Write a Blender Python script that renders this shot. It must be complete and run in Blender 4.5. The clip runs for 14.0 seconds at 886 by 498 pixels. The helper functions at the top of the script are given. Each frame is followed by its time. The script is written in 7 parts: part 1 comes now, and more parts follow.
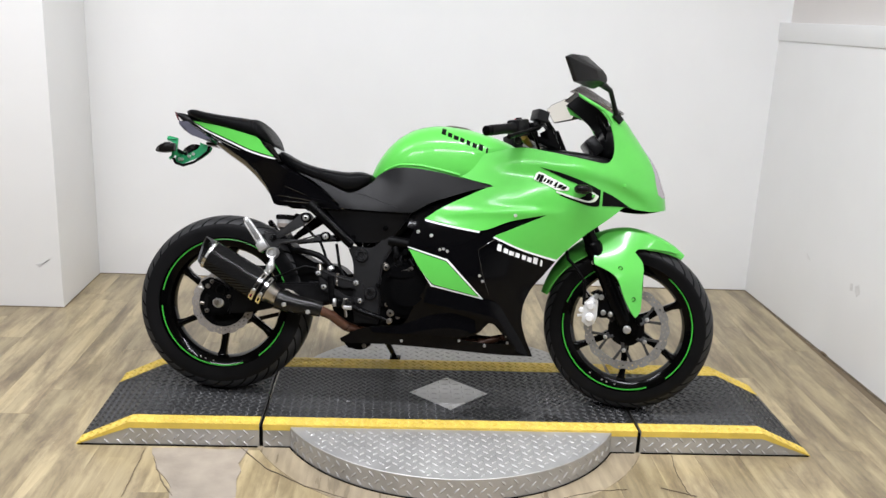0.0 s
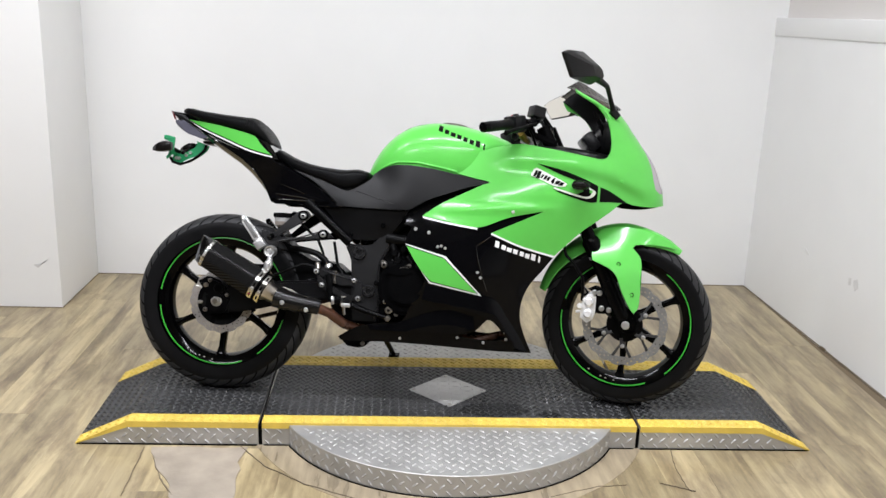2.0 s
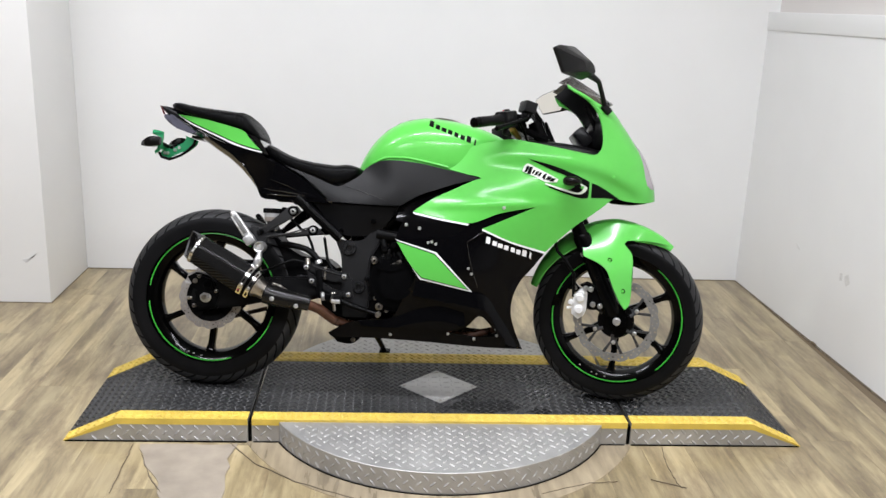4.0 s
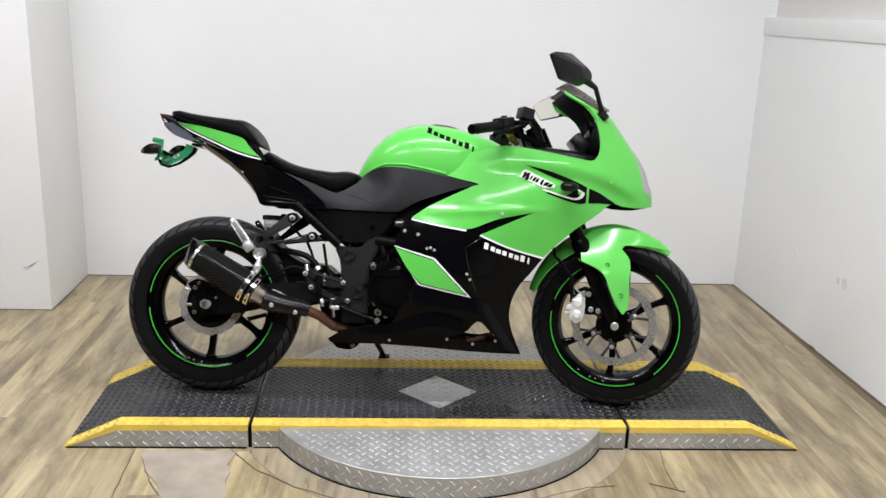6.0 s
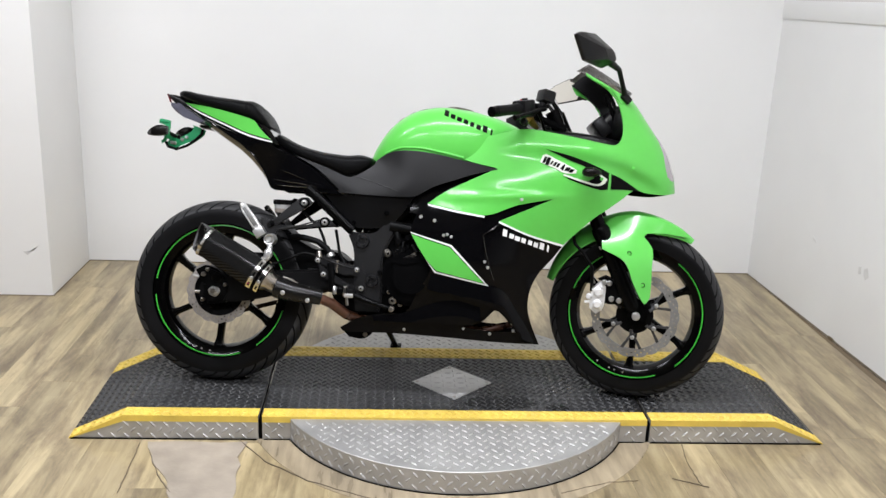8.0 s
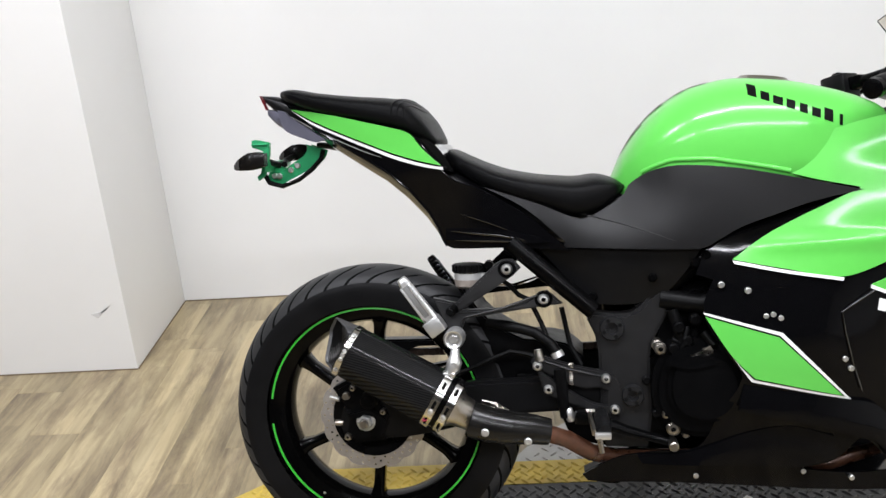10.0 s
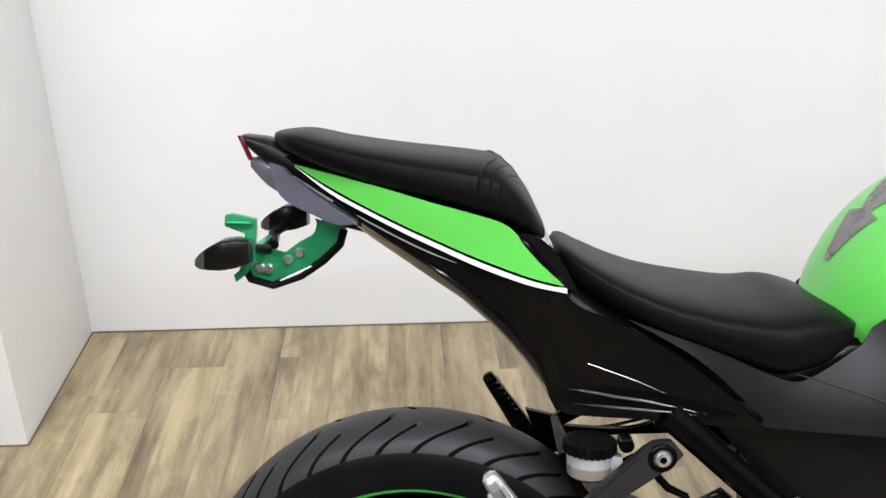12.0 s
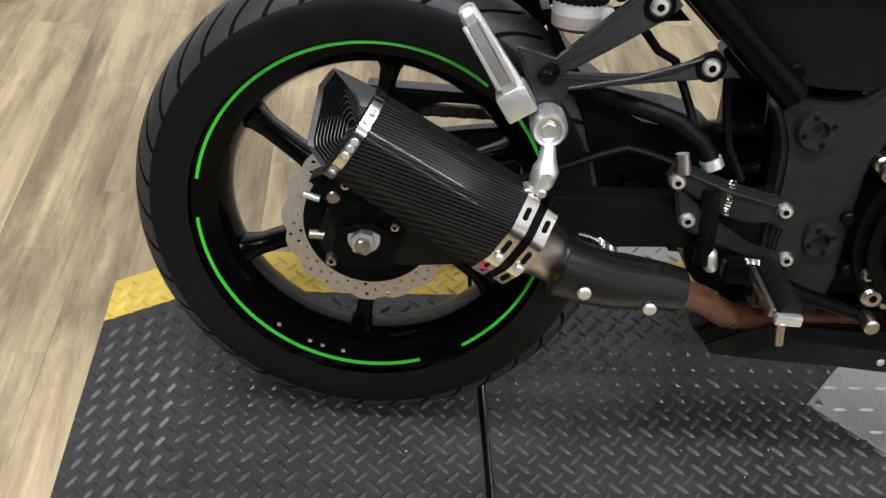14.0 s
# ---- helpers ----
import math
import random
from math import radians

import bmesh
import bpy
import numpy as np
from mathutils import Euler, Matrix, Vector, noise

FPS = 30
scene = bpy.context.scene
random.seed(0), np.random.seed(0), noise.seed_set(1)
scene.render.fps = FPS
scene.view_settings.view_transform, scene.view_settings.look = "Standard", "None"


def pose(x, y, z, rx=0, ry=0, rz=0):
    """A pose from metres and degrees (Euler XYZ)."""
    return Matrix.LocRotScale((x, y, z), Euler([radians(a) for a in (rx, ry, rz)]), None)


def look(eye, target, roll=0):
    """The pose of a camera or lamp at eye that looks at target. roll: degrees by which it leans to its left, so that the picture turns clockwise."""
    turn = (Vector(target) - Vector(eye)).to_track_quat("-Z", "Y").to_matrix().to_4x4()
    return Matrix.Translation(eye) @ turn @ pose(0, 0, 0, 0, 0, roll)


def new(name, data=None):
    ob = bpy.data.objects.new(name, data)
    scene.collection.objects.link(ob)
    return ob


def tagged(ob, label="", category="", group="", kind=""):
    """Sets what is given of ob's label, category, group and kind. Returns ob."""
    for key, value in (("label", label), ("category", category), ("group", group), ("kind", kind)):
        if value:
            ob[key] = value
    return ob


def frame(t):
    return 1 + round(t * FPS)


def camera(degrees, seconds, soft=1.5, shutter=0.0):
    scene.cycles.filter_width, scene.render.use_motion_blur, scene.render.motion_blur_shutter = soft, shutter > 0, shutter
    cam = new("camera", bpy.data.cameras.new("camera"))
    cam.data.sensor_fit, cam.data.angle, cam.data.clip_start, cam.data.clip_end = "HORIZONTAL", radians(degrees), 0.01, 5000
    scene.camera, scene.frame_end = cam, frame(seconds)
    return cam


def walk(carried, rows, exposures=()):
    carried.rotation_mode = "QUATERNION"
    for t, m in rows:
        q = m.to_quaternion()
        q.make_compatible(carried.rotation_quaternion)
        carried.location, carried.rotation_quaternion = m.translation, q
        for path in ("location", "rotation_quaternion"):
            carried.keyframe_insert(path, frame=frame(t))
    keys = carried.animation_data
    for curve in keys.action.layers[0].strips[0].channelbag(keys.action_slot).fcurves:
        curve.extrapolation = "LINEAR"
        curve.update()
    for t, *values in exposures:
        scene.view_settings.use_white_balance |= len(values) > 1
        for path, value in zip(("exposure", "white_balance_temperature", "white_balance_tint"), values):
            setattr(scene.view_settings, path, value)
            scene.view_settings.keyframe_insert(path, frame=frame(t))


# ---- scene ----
cam = camera(51.1, 14.0)
PATH = [
    (0, (-0.1, -2.792, 1.48), (0.007, -0.868, 0.942), 2.5),
    (0.5, (-0.103, -2.788, 1.481), (0.008, -0.865, 0.942), 2.6),
    (1, (-0.096, -2.788, 1.477), (0.017, -0.864, 0.941), 2.2),
    (1.5, (-0.101, -2.791, 1.479), (0.01, -0.867, 0.943), 2.3),
    (2, (-0.094, -2.793, 1.474), (0.014, -0.871, 0.934), 2.1),
    (2.5, (-0.095, -2.787, 1.479), (0.011, -0.867, 0.933), 1.7),
    (3, (-0.087, -2.773, 1.482), (0.037, -0.857, 0.92), 2.3),
    (5.5, (-0.089, -2.787, 1.478), (0.037, -0.866, 0.936), 2.1),
    (6, (-0.083, -2.791, 1.489), (0.041, -0.871, 0.944), 2.0),
    (6.5, (-0.088, -2.794, 1.484), (0.037, -0.872, 0.947), 2.1),
    (7, (-0.095, -2.798, 1.49), (0.022, -0.878, 0.944), 2.1),
    (7.5, (-0.107, -2.787, 1.479), (0.02, -0.869, 0.927), 2.4),
    (7.7, (-0.116, -2.767, 1.47), (0.015, -0.85, 0.915), 2.5),
    (9.8, (-0.418, -1.502, 1.417), (-0.433, 0.351, 0.665), -3.8),
    (10, (-0.424, -1.341, 1.397), (-0.531, 0.52, 0.673), -4.3),
    (10.5, (-0.498, -0.998, 1.393), (-0.722, 0.847, 0.653), -3.9),
    (11, (-0.611, -0.702, 1.391), (-0.508, 1.135, 0.607), -4.2),
    (11.5, (-0.683, -0.574, 1.412), (-0.589, 1.254, 0.606), -1.5),
    (12, (-0.689, -0.55, 1.384), (-0.603, 1.254, 0.527), -0.2),
    (12.5, (-0.687, -0.55, 1.315), (-0.571, 1.153, 0.272), 1.7),
    (13, (-0.691, -0.555, 1.258), (-0.548, 1.069, 0.1), 3.6),
    (13.5, (-0.691, -0.556, 1.195), (-0.547, 0.966, -0.096), 5.6),
    (14, (-0.691, -0.562, 1.159), (-0.528, 0.899, -0.197), 5.8),
]
walk(cam, [(t, look(eye, target, roll)) for t, eye, target, roll in PATH],
     [(0, -0.08), (3.2, -0.1), (5.3, -0.16), (7.5, -0.12), (9.8, 0.02), (12, 0.1), (14, 0.12)])

# ---- world and lamps ----
world = bpy.data.worlds.new("world")
scene.world = world
world.use_nodes = True
world.node_tree.nodes["Background"].inputs[0].default_value = (0.9, 0.95, 1.0, 1)
world.node_tree.nodes["Background"].inputs[1].default_value = 0.2
CEILING = 3.3
TUBES = [(-2.3, -2.7), (-0.5, -2.7), (0.7, -2.7), (-2.3, -0.5), (-0.5, -0.5), (0.7, -0.5)]
TUBE_WATTS = 50


def strip_lamp(x, y):
    lamp = bpy.data.lights.new("strip_light", "AREA")
    lamp.shape, lamp.size, lamp.size_y, lamp.energy = "RECTANGLE", 1.2, 0.07, TUBE_WATTS
    lamp.color = (0.967, 0.987, 1.066)
    ob = new("strip_light", lamp)
    ob.matrix_world = pose(x, y, CEILING - 0.085)


for tx, ty in TUBES:
    strip_lamp(tx, ty)


# ---- materials ----
def material(name, color, rough=0.5, metal=0.0, coat=0.0, vary=0.12, scale=18.0, bump=0.0, bump_scale=120.0, spec=0.5, stretch=(1, 1, 1)):
    """A surface with two scales of variation in colour and gloss, and fine relief."""
    m = bpy.data.materials.new(name)
    m.use_nodes = True
    nt = m.node_tree
    b = nt.nodes["Principled BSDF"]
    b.inputs["Roughness"].default_value = rough
    b.inputs["Metallic"].default_value = metal
    b.inputs["Coat Weight"].default_value = coat
    b.inputs["Coat Roughness"].default_value = 0.07
    b.inputs["Specular IOR Level"].default_value = spec
    tc = nt.nodes.new("ShaderNodeTexCoord")
    mp = nt.nodes.new("ShaderNodeMapping")
    mp.inputs["Scale"].default_value = stretch
    nt.links.new(tc.outputs["Object"], mp.inputs["Vector"])
    n1 = nt.nodes.new("ShaderNodeTexNoise")
    n1.inputs["Scale"].default_value = scale
    n1.inputs["Detail"].default_value = 6
    n2 = nt.nodes.new("ShaderNodeTexNoise")
    n2.inputs["Scale"].default_value = scale * 0.13
    n2.inputs["Detail"].default_value = 3
    add = nt.nodes.new("ShaderNodeMath")
    add.operation = "ADD"
    for n in (n1, n2):
        nt.links.new(mp.outputs[0], n.inputs["Vector"])
    nt.links.new(n1.outputs[0], add.inputs[0])
    nt.links.new(n2.outputs[0], add.inputs[1])
    ramp = nt.nodes.new("ShaderNodeMapRange")
    ramp.inputs["From Min"].default_value, ramp.inputs["From Max"].default_value = 0.6, 1.4
    ramp.inputs["To Min"].default_value, ramp.inputs["To Max"].default_value = 1 - vary, 1 + vary
    nt.links.new(add.outputs[0], ramp.inputs["Value"])
    mix = nt.nodes.new("ShaderNodeVectorMath")
    mix.operation = "SCALE"
    mix.inputs[0].default_value = color
    nt.links.new(ramp.outputs[0], mix.inputs["Scale"])
    nt.links.new(mix.outputs[0], b.inputs["Base Color"])
    rr = nt.nodes.new("ShaderNodeMapRange")
    rr.inputs["From Min"].default_value, rr.inputs["From Max"].default_value = 0.6, 1.4
    rr.inputs["To Min"].default_value, rr.inputs["To Max"].default_value = max(0.02, rough * (1 - 1.2 * vary)), min(1, rough * (1 + 1.2 * vary))
    nt.links.new(add.outputs[0], rr.inputs["Value"])
    nt.links.new(rr.outputs[0], b.inputs["Roughness"])
    if bump:
        n3 = nt.nodes.new("ShaderNodeTexNoise")
        n3.inputs["Scale"].default_value = bump_scale
        n3.inputs["Detail"].default_value = 4
        nt.links.new(mp.outputs[0], n3.inputs["Vector"])
        bp = nt.nodes.new("ShaderNodeBump")
        bp.inputs["Strength"].default_value = bump
        bp.inputs["Distance"].default_value = 0.002
        nt.links.new(n3.outputs[0], bp.inputs["Height"])
        nt.links.new(bp.outputs[0], b.inputs["Normal"])
    return m


GREEN = material("green_paint", (0.100, 0.480, 0.074), 0.3, spec=0.18, coat=0.45, vary=0.03, scale=40)
GREEN.node_tree.nodes["Principled BSDF"].inputs["Coat Roughness"].default_value = 0.13
GLOSS = material("gloss_black_paint", (0.002, 0.002, 0.0024), 0.09, coat=0.1, vary=0.1, scale=30, spec=0.07)
MATTE = material("textured_black_plastic", (0.004, 0.004, 0.0044), 0.31, spec=0.22, vary=0.15, scale=60, bump=0.12, bump_scale=900)
COVER = material("dark_cover_plastic", (0.0036, 0.0036, 0.0039), 0.33, spec=0.17, vary=0.15, scale=60, bump=0.12, bump_scale=900)
SIDE = material("satin_black_plastic", (0.0065, 0.0065, 0.007), 0.36, spec=0.28, vary=0.12, scale=50, bump=0.1, bump_scale=900)
HANGER = material("satin_cast_bracket", (0.013, 0.013, 0.0137), 0.36, spec=0.4, vary=0.2, scale=40, bump=0.1, bump_scale=300)
PLATE = material("satin_grey_frame_paint", (0.0085, 0.0085, 0.009), 0.36, spec=0.26, vary=0.2, scale=30, bump=0.08, bump_scale=300)
FRAME = material("satin_black_metal", (0.0015, 0.0015, 0.0016), 0.24, spec=0.06, vary=0.2, scale=30, bump=0.05, bump_scale=300)
DARK = material("dark_casting", (0.0020, 0.0020, 0.0022), 0.34, spec=0.07, vary=0.3, scale=40, bump=0.2, bump_scale=200)
VINYL = material("black_seat_vinyl", (0.0026, 0.0026, 0.0028), 0.36, spec=0.066, vary=0.1, scale=25, bump=0.35, bump_scale=700)
TREAD = material("dusty_tread_rubber", (0.021, 0.021, 0.0217), 0.5, spec=0.25, vary=0.25, scale=22, bump=0.1, bump_scale=250)
RUBBER = material("tyre_rubber", (0.0038, 0.0038, 0.0041), 0.42, spec=0.11, vary=0.22, scale=22, bump=0.1, bump_scale=250)
HOSE = material("black_hose_rubber", (0.002, 0.002, 0.0021), 0.4, spec=0.08, vary=0.2, scale=40)
SILVER = material("cast_aluminium", (0.62, 0.62, 0.61), 0.36, metal=0.85, vary=0.12, scale=40, bump=0.15, bump_scale=250)
STEEL = material("brushed_steel", (0.36, 0.335, 0.30), 0.3, metal=1.0, vary=0.12, scale=60, bump=0.1, bump_scale=500)
DISC = material("brake_disc_steel", (0.42, 0.395, 0.375), 0.4, metal=0.8, vary=0.1, scale=80, bump=0.08, bump_scale=600)
CALIPER = material("bright_cast_alloy", (0.86, 0.86, 0.85), 0.42, metal=0.45, vary=0.08, scale=40, bump=0.15, bump_scale=250)
CARRIER = material("graphite_disc_carrier", (0.035, 0.035, 0.036), 0.4, spec=0.4, vary=0.15, scale=40, bump=0.1, bump_scale=250)
DISC_GREY = material("dark_brake_disc_steel", (0.30, 0.30, 0.296), 0.4, metal=0.75, vary=0.15, scale=80, bump=0.08, bump_scale=600)
SATIN = material("satin_graphite_metal", (0.0022, 0.0022, 0.0024), 0.22, spec=0.06, vary=0.2, scale=30, bump=0.08, bump_scale=400)
BAFFLE = material("burnt_steel_louvre", (0.12, 0.115, 0.11), 0.4, metal=0.7, vary=0.2, scale=60)
LAMP = material("dark_red_lens", (0.10, 0.006, 0.01), 0.15, coat=0.5, vary=0.1, scale=50)
FLUID = material("amber_fluid_plastic", (0.22, 0.19, 0.165), 0.3, vary=0.2, scale=60)
BAND = material("polished_steel_band", (0.55, 0.54, 0.52), 0.17, metal=1.0, vary=0.15, scale=40, bump=0.06, bump_scale=250)
BOLT = material("zinc_plated_bolt", (0.60, 0.60, 0.59), 0.38, metal=1.0, vary=0.2, scale=70, bump=0.06, bump_scale=400)
PEGRUBBER = material("worn_peg_rubber", (0.004, 0.004, 0.0043), 0.5, spec=0.14, vary=0.3, scale=60, bump=0.3, bump_scale=400)
CLEARCOAT = material("clearcoated_black_edge", (0.003, 0.003, 0.003), 0.12, coat=1.0, vary=0.1, scale=30)
RIM = material("gloss_black_rim", (0.0012, 0.0012, 0.0012), 0.09, coat=0.0, spec=0.085, vary=0.15, scale=30)
STRIPE = material("green_rim_tape", (0.055, 0.50, 0.05), 0.35, vary=0.05, scale=50)
WHITE = material("white_decal", (0.8, 0.8, 0.8), 0.3, vary=0.03, scale=40)
GREYLINE = material("grey_pinstripe", (0.22, 0.22, 0.21), 0.3, vary=0.05, scale=40)
PALE = material("pale_grey_decal", (0.62, 0.66, 0.58), 0.3, vary=0.03, scale=40)
SHIELD = material("satin_carbon_shield", (0.006, 0.0058, 0.0054), 0.26, spec=0.25, vary=0.25, scale=60, bump=0.1, bump_scale=400)
BLACKDECAL = material("black_decal", (0.003, 0.003, 0.003), 0.5, spec=0.05, vary=0.05, scale=40)
ANODISED = material("green_anodised_bracket", (0.03, 0.34, 0.135), 0.3, metal=0.5, vary=0.12, scale=60, coat=0.2)
LENS = material("grey_tail_lens", (0.10, 0.099, 0.13), 0.12, coat=1.0, vary=0.08, scale=50)
RED = material("red_plastic", (0.5, 0.02, 0.03), 0.3, vary=0.1, scale=50)
SMOKED = material("smoked_lens", (0.005, 0.0045, 0.004), 0.25, spec=0.12, coat=0.06, vary=0.15, scale=40)
RESERVOIR = material("milky_plastic", (0.34, 0.34, 0.335), 0.3, vary=0.08, scale=60)
RUST = material("rusted_header_pipe", (0.085, 0.034, 0.017), 0.6, metal=0.3, vary=0.9, scale=45, bump=0.3, bump_scale=200)
CHAIN = material("oily_chain_steel", (0.035, 0.022, 0.015), 0.45, metal=0.5, vary=0.4, scale=90)
BRASS = material("brass_fitting", (0.5, 0.36, 0.08), 0.35, metal=0.8, vary=0.1, scale=60)
PAD = material("metallic_tank_pad", (0.40, 0.37, 0.36), 0.3, metal=0.55, vary=0.35, scale=30, coat=0.3)
WALL = material("white_wall_paint", (0.80, 0.80, 0.79), 0.6, vary=0.018, scale=5, bump=0.05, bump_scale=160)
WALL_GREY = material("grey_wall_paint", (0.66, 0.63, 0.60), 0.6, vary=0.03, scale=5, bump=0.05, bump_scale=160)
CEIL = material("ceiling_paint", (0.46, 0.46, 0.46), 0.8, vary=0.03, scale=6)
ALU = material("aluminium_tread_plate", (0.44, 0.433, 0.42), 0.46, metal=0.55, vary=0.2, scale=14, bump=0.12, bump_scale=260)
UNSEEN_DARK = material("unseen_dark_wall", (0.10, 0.10, 0.105), 0.8, vary=0.08, scale=3)
HOUSING = material("white_lamp_housing", (0.75, 0.75, 0.74), 0.5, vary=0.03, scale=8)
SUBFLOOR = material("brown_subfloor", (0.16, 0.12, 0.075), 0.8, vary=0.2, scale=10)
DECK = material("black_rubberised_tread_plate", (0.0225, 0.0225, 0.0225), 0.38, spec=0.44, vary=0.5, scale=6, bump=0.25, bump_scale=260)
# lighter than the deck: worn tops, plus their glint put into the colour
LUG = material("worn_glinting_tread_lug", (0.029, 0.0295, 0.030), 0.38, spec=0.45, vary=0.45, scale=12, bump=0.15, bump_scale=300)
TAPE = material("yellow_safety_tape", (0.68, 0.49, 0.085), 0.5, vary=0.22, scale=16, bump=0.1, bump_scale=300)
# near black; in grooves, holes, sockets and slots it stands in for shade
GROOVE = material("dark_gap", (0.0025, 0.0025, 0.0025), 0.8, spec=0.05, vary=0.2, scale=20)


def carbon():
    m = material("carbon_fibre", (0.02, 0.02, 0.022), 0.2, coat=1.0, vary=0.1, scale=40)
    nt = m.node_tree
    b = nt.nodes["Principled BSDF"]
    tc = nt.nodes.new("ShaderNodeTexCoord")
    mp = nt.nodes.new("ShaderNodeMapping")
    mp.inputs["Rotation"].default_value = (radians(38), radians(-12), 0)
    nt.links.new(tc.outputs["Object"], mp.inputs["Vector"])
    w = nt.nodes.new("ShaderNodeTexWave")
    w.wave_type, w.bands_direction = "BANDS", "Z"
    w.inputs["Scale"].default_value = 88
    w.inputs["Distortion"].default_value = 0.3
    nt.links.new(mp.outputs[0], w.inputs["Vector"])
    r = nt.nodes.new("ShaderNodeMapRange")
    r.inputs["To Min"].default_value, r.inputs["To Max"].default_value = 0.002, 0.0145
    nt.links.new(w.outputs[1], r.inputs["Value"])
    nt.links.new(r.outputs[0], b.inputs["Base Color"])
    b.inputs["Metallic"].default_value = 0.0
    b.inputs["Specular IOR Level"].default_value = 0.05
    b.inputs["Coat Weight"].default_value = 0.085
    b.inputs["Coat Roughness"].default_value = 0.06
    return m


CARBON = carbon()
SATIN_GREY = material("satin_grey_cap", (0.035, 0.035, 0.036), 0.42, spec=0.4, vary=0.15, scale=40, bump=0.08, bump_scale=400)
# darker copy of the cast aluminium: the peg recess's shade as colour
PEG_SHADE = material("shaded_cast_recess", (0.20, 0.20, 0.195), 0.5, metal=0.7, vary=0.25, scale=60, bump=0.2, bump_scale=250)
SIGNAL_LENS = material("grey_smoked_lens", (0.05, 0.048, 0.046), 0.22, coat=0.3, vary=0.1, scale=50)
LABEL_RED = material("dark_red_label", (0.22, 0.012, 0.035), 0.4, vary=0.1, scale=50)


def plank_material():
    m = bpy.data.materials.new("vinyl_oak_plank")
    m.use_nodes = True
    nt = m.node_tree
    b = nt.nodes["Principled BSDF"]
    b.inputs["Roughness"].default_value = 0.3
    b.inputs["Specular IOR Level"].default_value = 0.65
    info = nt.nodes.new("ShaderNodeObjectInfo")
    tc = nt.nodes.new("ShaderNodeTexCoord")
    off = nt.nodes.new("ShaderNodeVectorMath")
    off.operation = "MULTIPLY_ADD"
    off.inputs[1].default_value = (37, 53, 11)
    comb = nt.nodes.new("ShaderNodeCombineXYZ")
    for k in range(3):
        nt.links.new(info.outputs["Random"], comb.inputs[k])
    nt.links.new(comb.outputs[0], off.inputs[0])
    nt.links.new(tc.outputs["Object"], off.inputs[2])

    def tex(sx, sy, detail, dist=0.0):
        mp = nt.nodes.new("ShaderNodeMapping")
        mp.inputs["Scale"].default_value = (sx, sy, 1)
        nt.links.new(off.outputs[0], mp.inputs["Vector"])
        n = nt.nodes.new("ShaderNodeTexNoise")
        n.inputs["Scale"].default_value = 1
        n.inputs["Detail"].default_value = detail
        n.inputs["Roughness"].default_value = 0.62
        n.inputs["Distortion"].default_value = dist
        nt.links.new(mp.outputs[0], n.inputs["Vector"])
        return n

    grain, cloud, fine = tex(26, 1.7, 7, 0.5), tex(10, 2.2, 9, 0.3), tex(150, 6, 3)
    cloud.inputs["Roughness"].default_value = 0.72
    r1 = nt.nodes.new("ShaderNodeValToRGB")
    e = r1.color_ramp.elements
    e[0].position, e[0].color = 0.27, (0.178, 0.138, 0.075, 1)
    e[1].position, e[1].color = 0.74, (0.432, 0.356, 0.212, 1)
    mid = e.new(0.5)
    mid.color = (0.332, 0.266, 0.153, 1)
    nt.links.new(grain.outputs[0], r1.inputs[0])
    r2 = nt.nodes.new("ShaderNodeValToRGB")
    e = r2.color_ramp.elements
    e[0].position, e[0].color = 0.36, (0.50, 0.465, 0.465, 1)
    e[1].position, e[1].color = 0.56, (1.08, 1.08, 1.07, 1)
    nt.links.new(cloud.outputs[0], r2.inputs[0])
    mul = nt.nodes.new("ShaderNodeMix")
    mul.data_type, mul.blend_type = "RGBA", "MULTIPLY"
    mul.inputs[0].default_value = 1
    nt.links.new(r1.outputs[0], mul.inputs[6])
    nt.links.new(r2.outputs[0], mul.inputs[7])
    # printed strips along each plank, each of its own tone
    sep = nt.nodes.new("ShaderNodeSeparateXYZ")
    nt.links.new(tc.outputs["Object"], sep.inputs[0])

    def calc(op, a, b):
        n = nt.nodes.new("ShaderNodeMath")
        n.operation = op
        for k, v in enumerate((a, b)):
            if v is None:
                continue
            if isinstance(v, float):
                n.inputs[k].default_value = v
            else:
                nt.links.new(v, n.inputs[k])
        return n.outputs[0]
    row = calc("FLOOR", calc("DIVIDE", sep.outputs[0], 0.0507), None)
    shift = calc("FRACT", calc("MULTIPLY", row, 0.377), None)
    seg = calc("FLOOR", calc("ADD", calc("ADD", calc("DIVIDE", sep.outputs[1], 0.83), shift), calc("MULTIPLY", info.outputs["Random"], 9.7)), None)
    cell = nt.nodes.new("ShaderNodeCombineXYZ")
    nt.links.new(row, cell.inputs[0])
    nt.links.new(seg, cell.inputs[1])
    nt.links.new(info.outputs["Random"], cell.inputs[2])
    white = nt.nodes.new("ShaderNodeTexWhiteNoise")
    nt.links.new(cell.outputs[0], white.inputs["Vector"])
    strip = nt.nodes.new("ShaderNodeMapRange")
    strip.inputs["To Min"].default_value, strip.inputs["To Max"].default_value = 0.86, 1.12
    nt.links.new(white.outputs["Value"], strip.inputs["Value"])
    tone = nt.nodes.new("ShaderNodeMapRange")
    tone.inputs["To Min"].default_value, tone.inputs["To Max"].default_value = 0.91, 1.17
    nt.links.new(info.outputs["Random"], tone.inputs["Value"])
    sc = nt.nodes.new("ShaderNodeVectorMath")
    sc.operation = "SCALE"
    nt.links.new(mul.outputs[2], sc.inputs[0])
    nt.links.new(calc("MULTIPLY", tone.outputs[0], strip.outputs[0]), sc.inputs["Scale"])
    nt.links.new(sc.outputs[0], b.inputs["Base Color"])
    bp = nt.nodes.new("ShaderNodeBump")
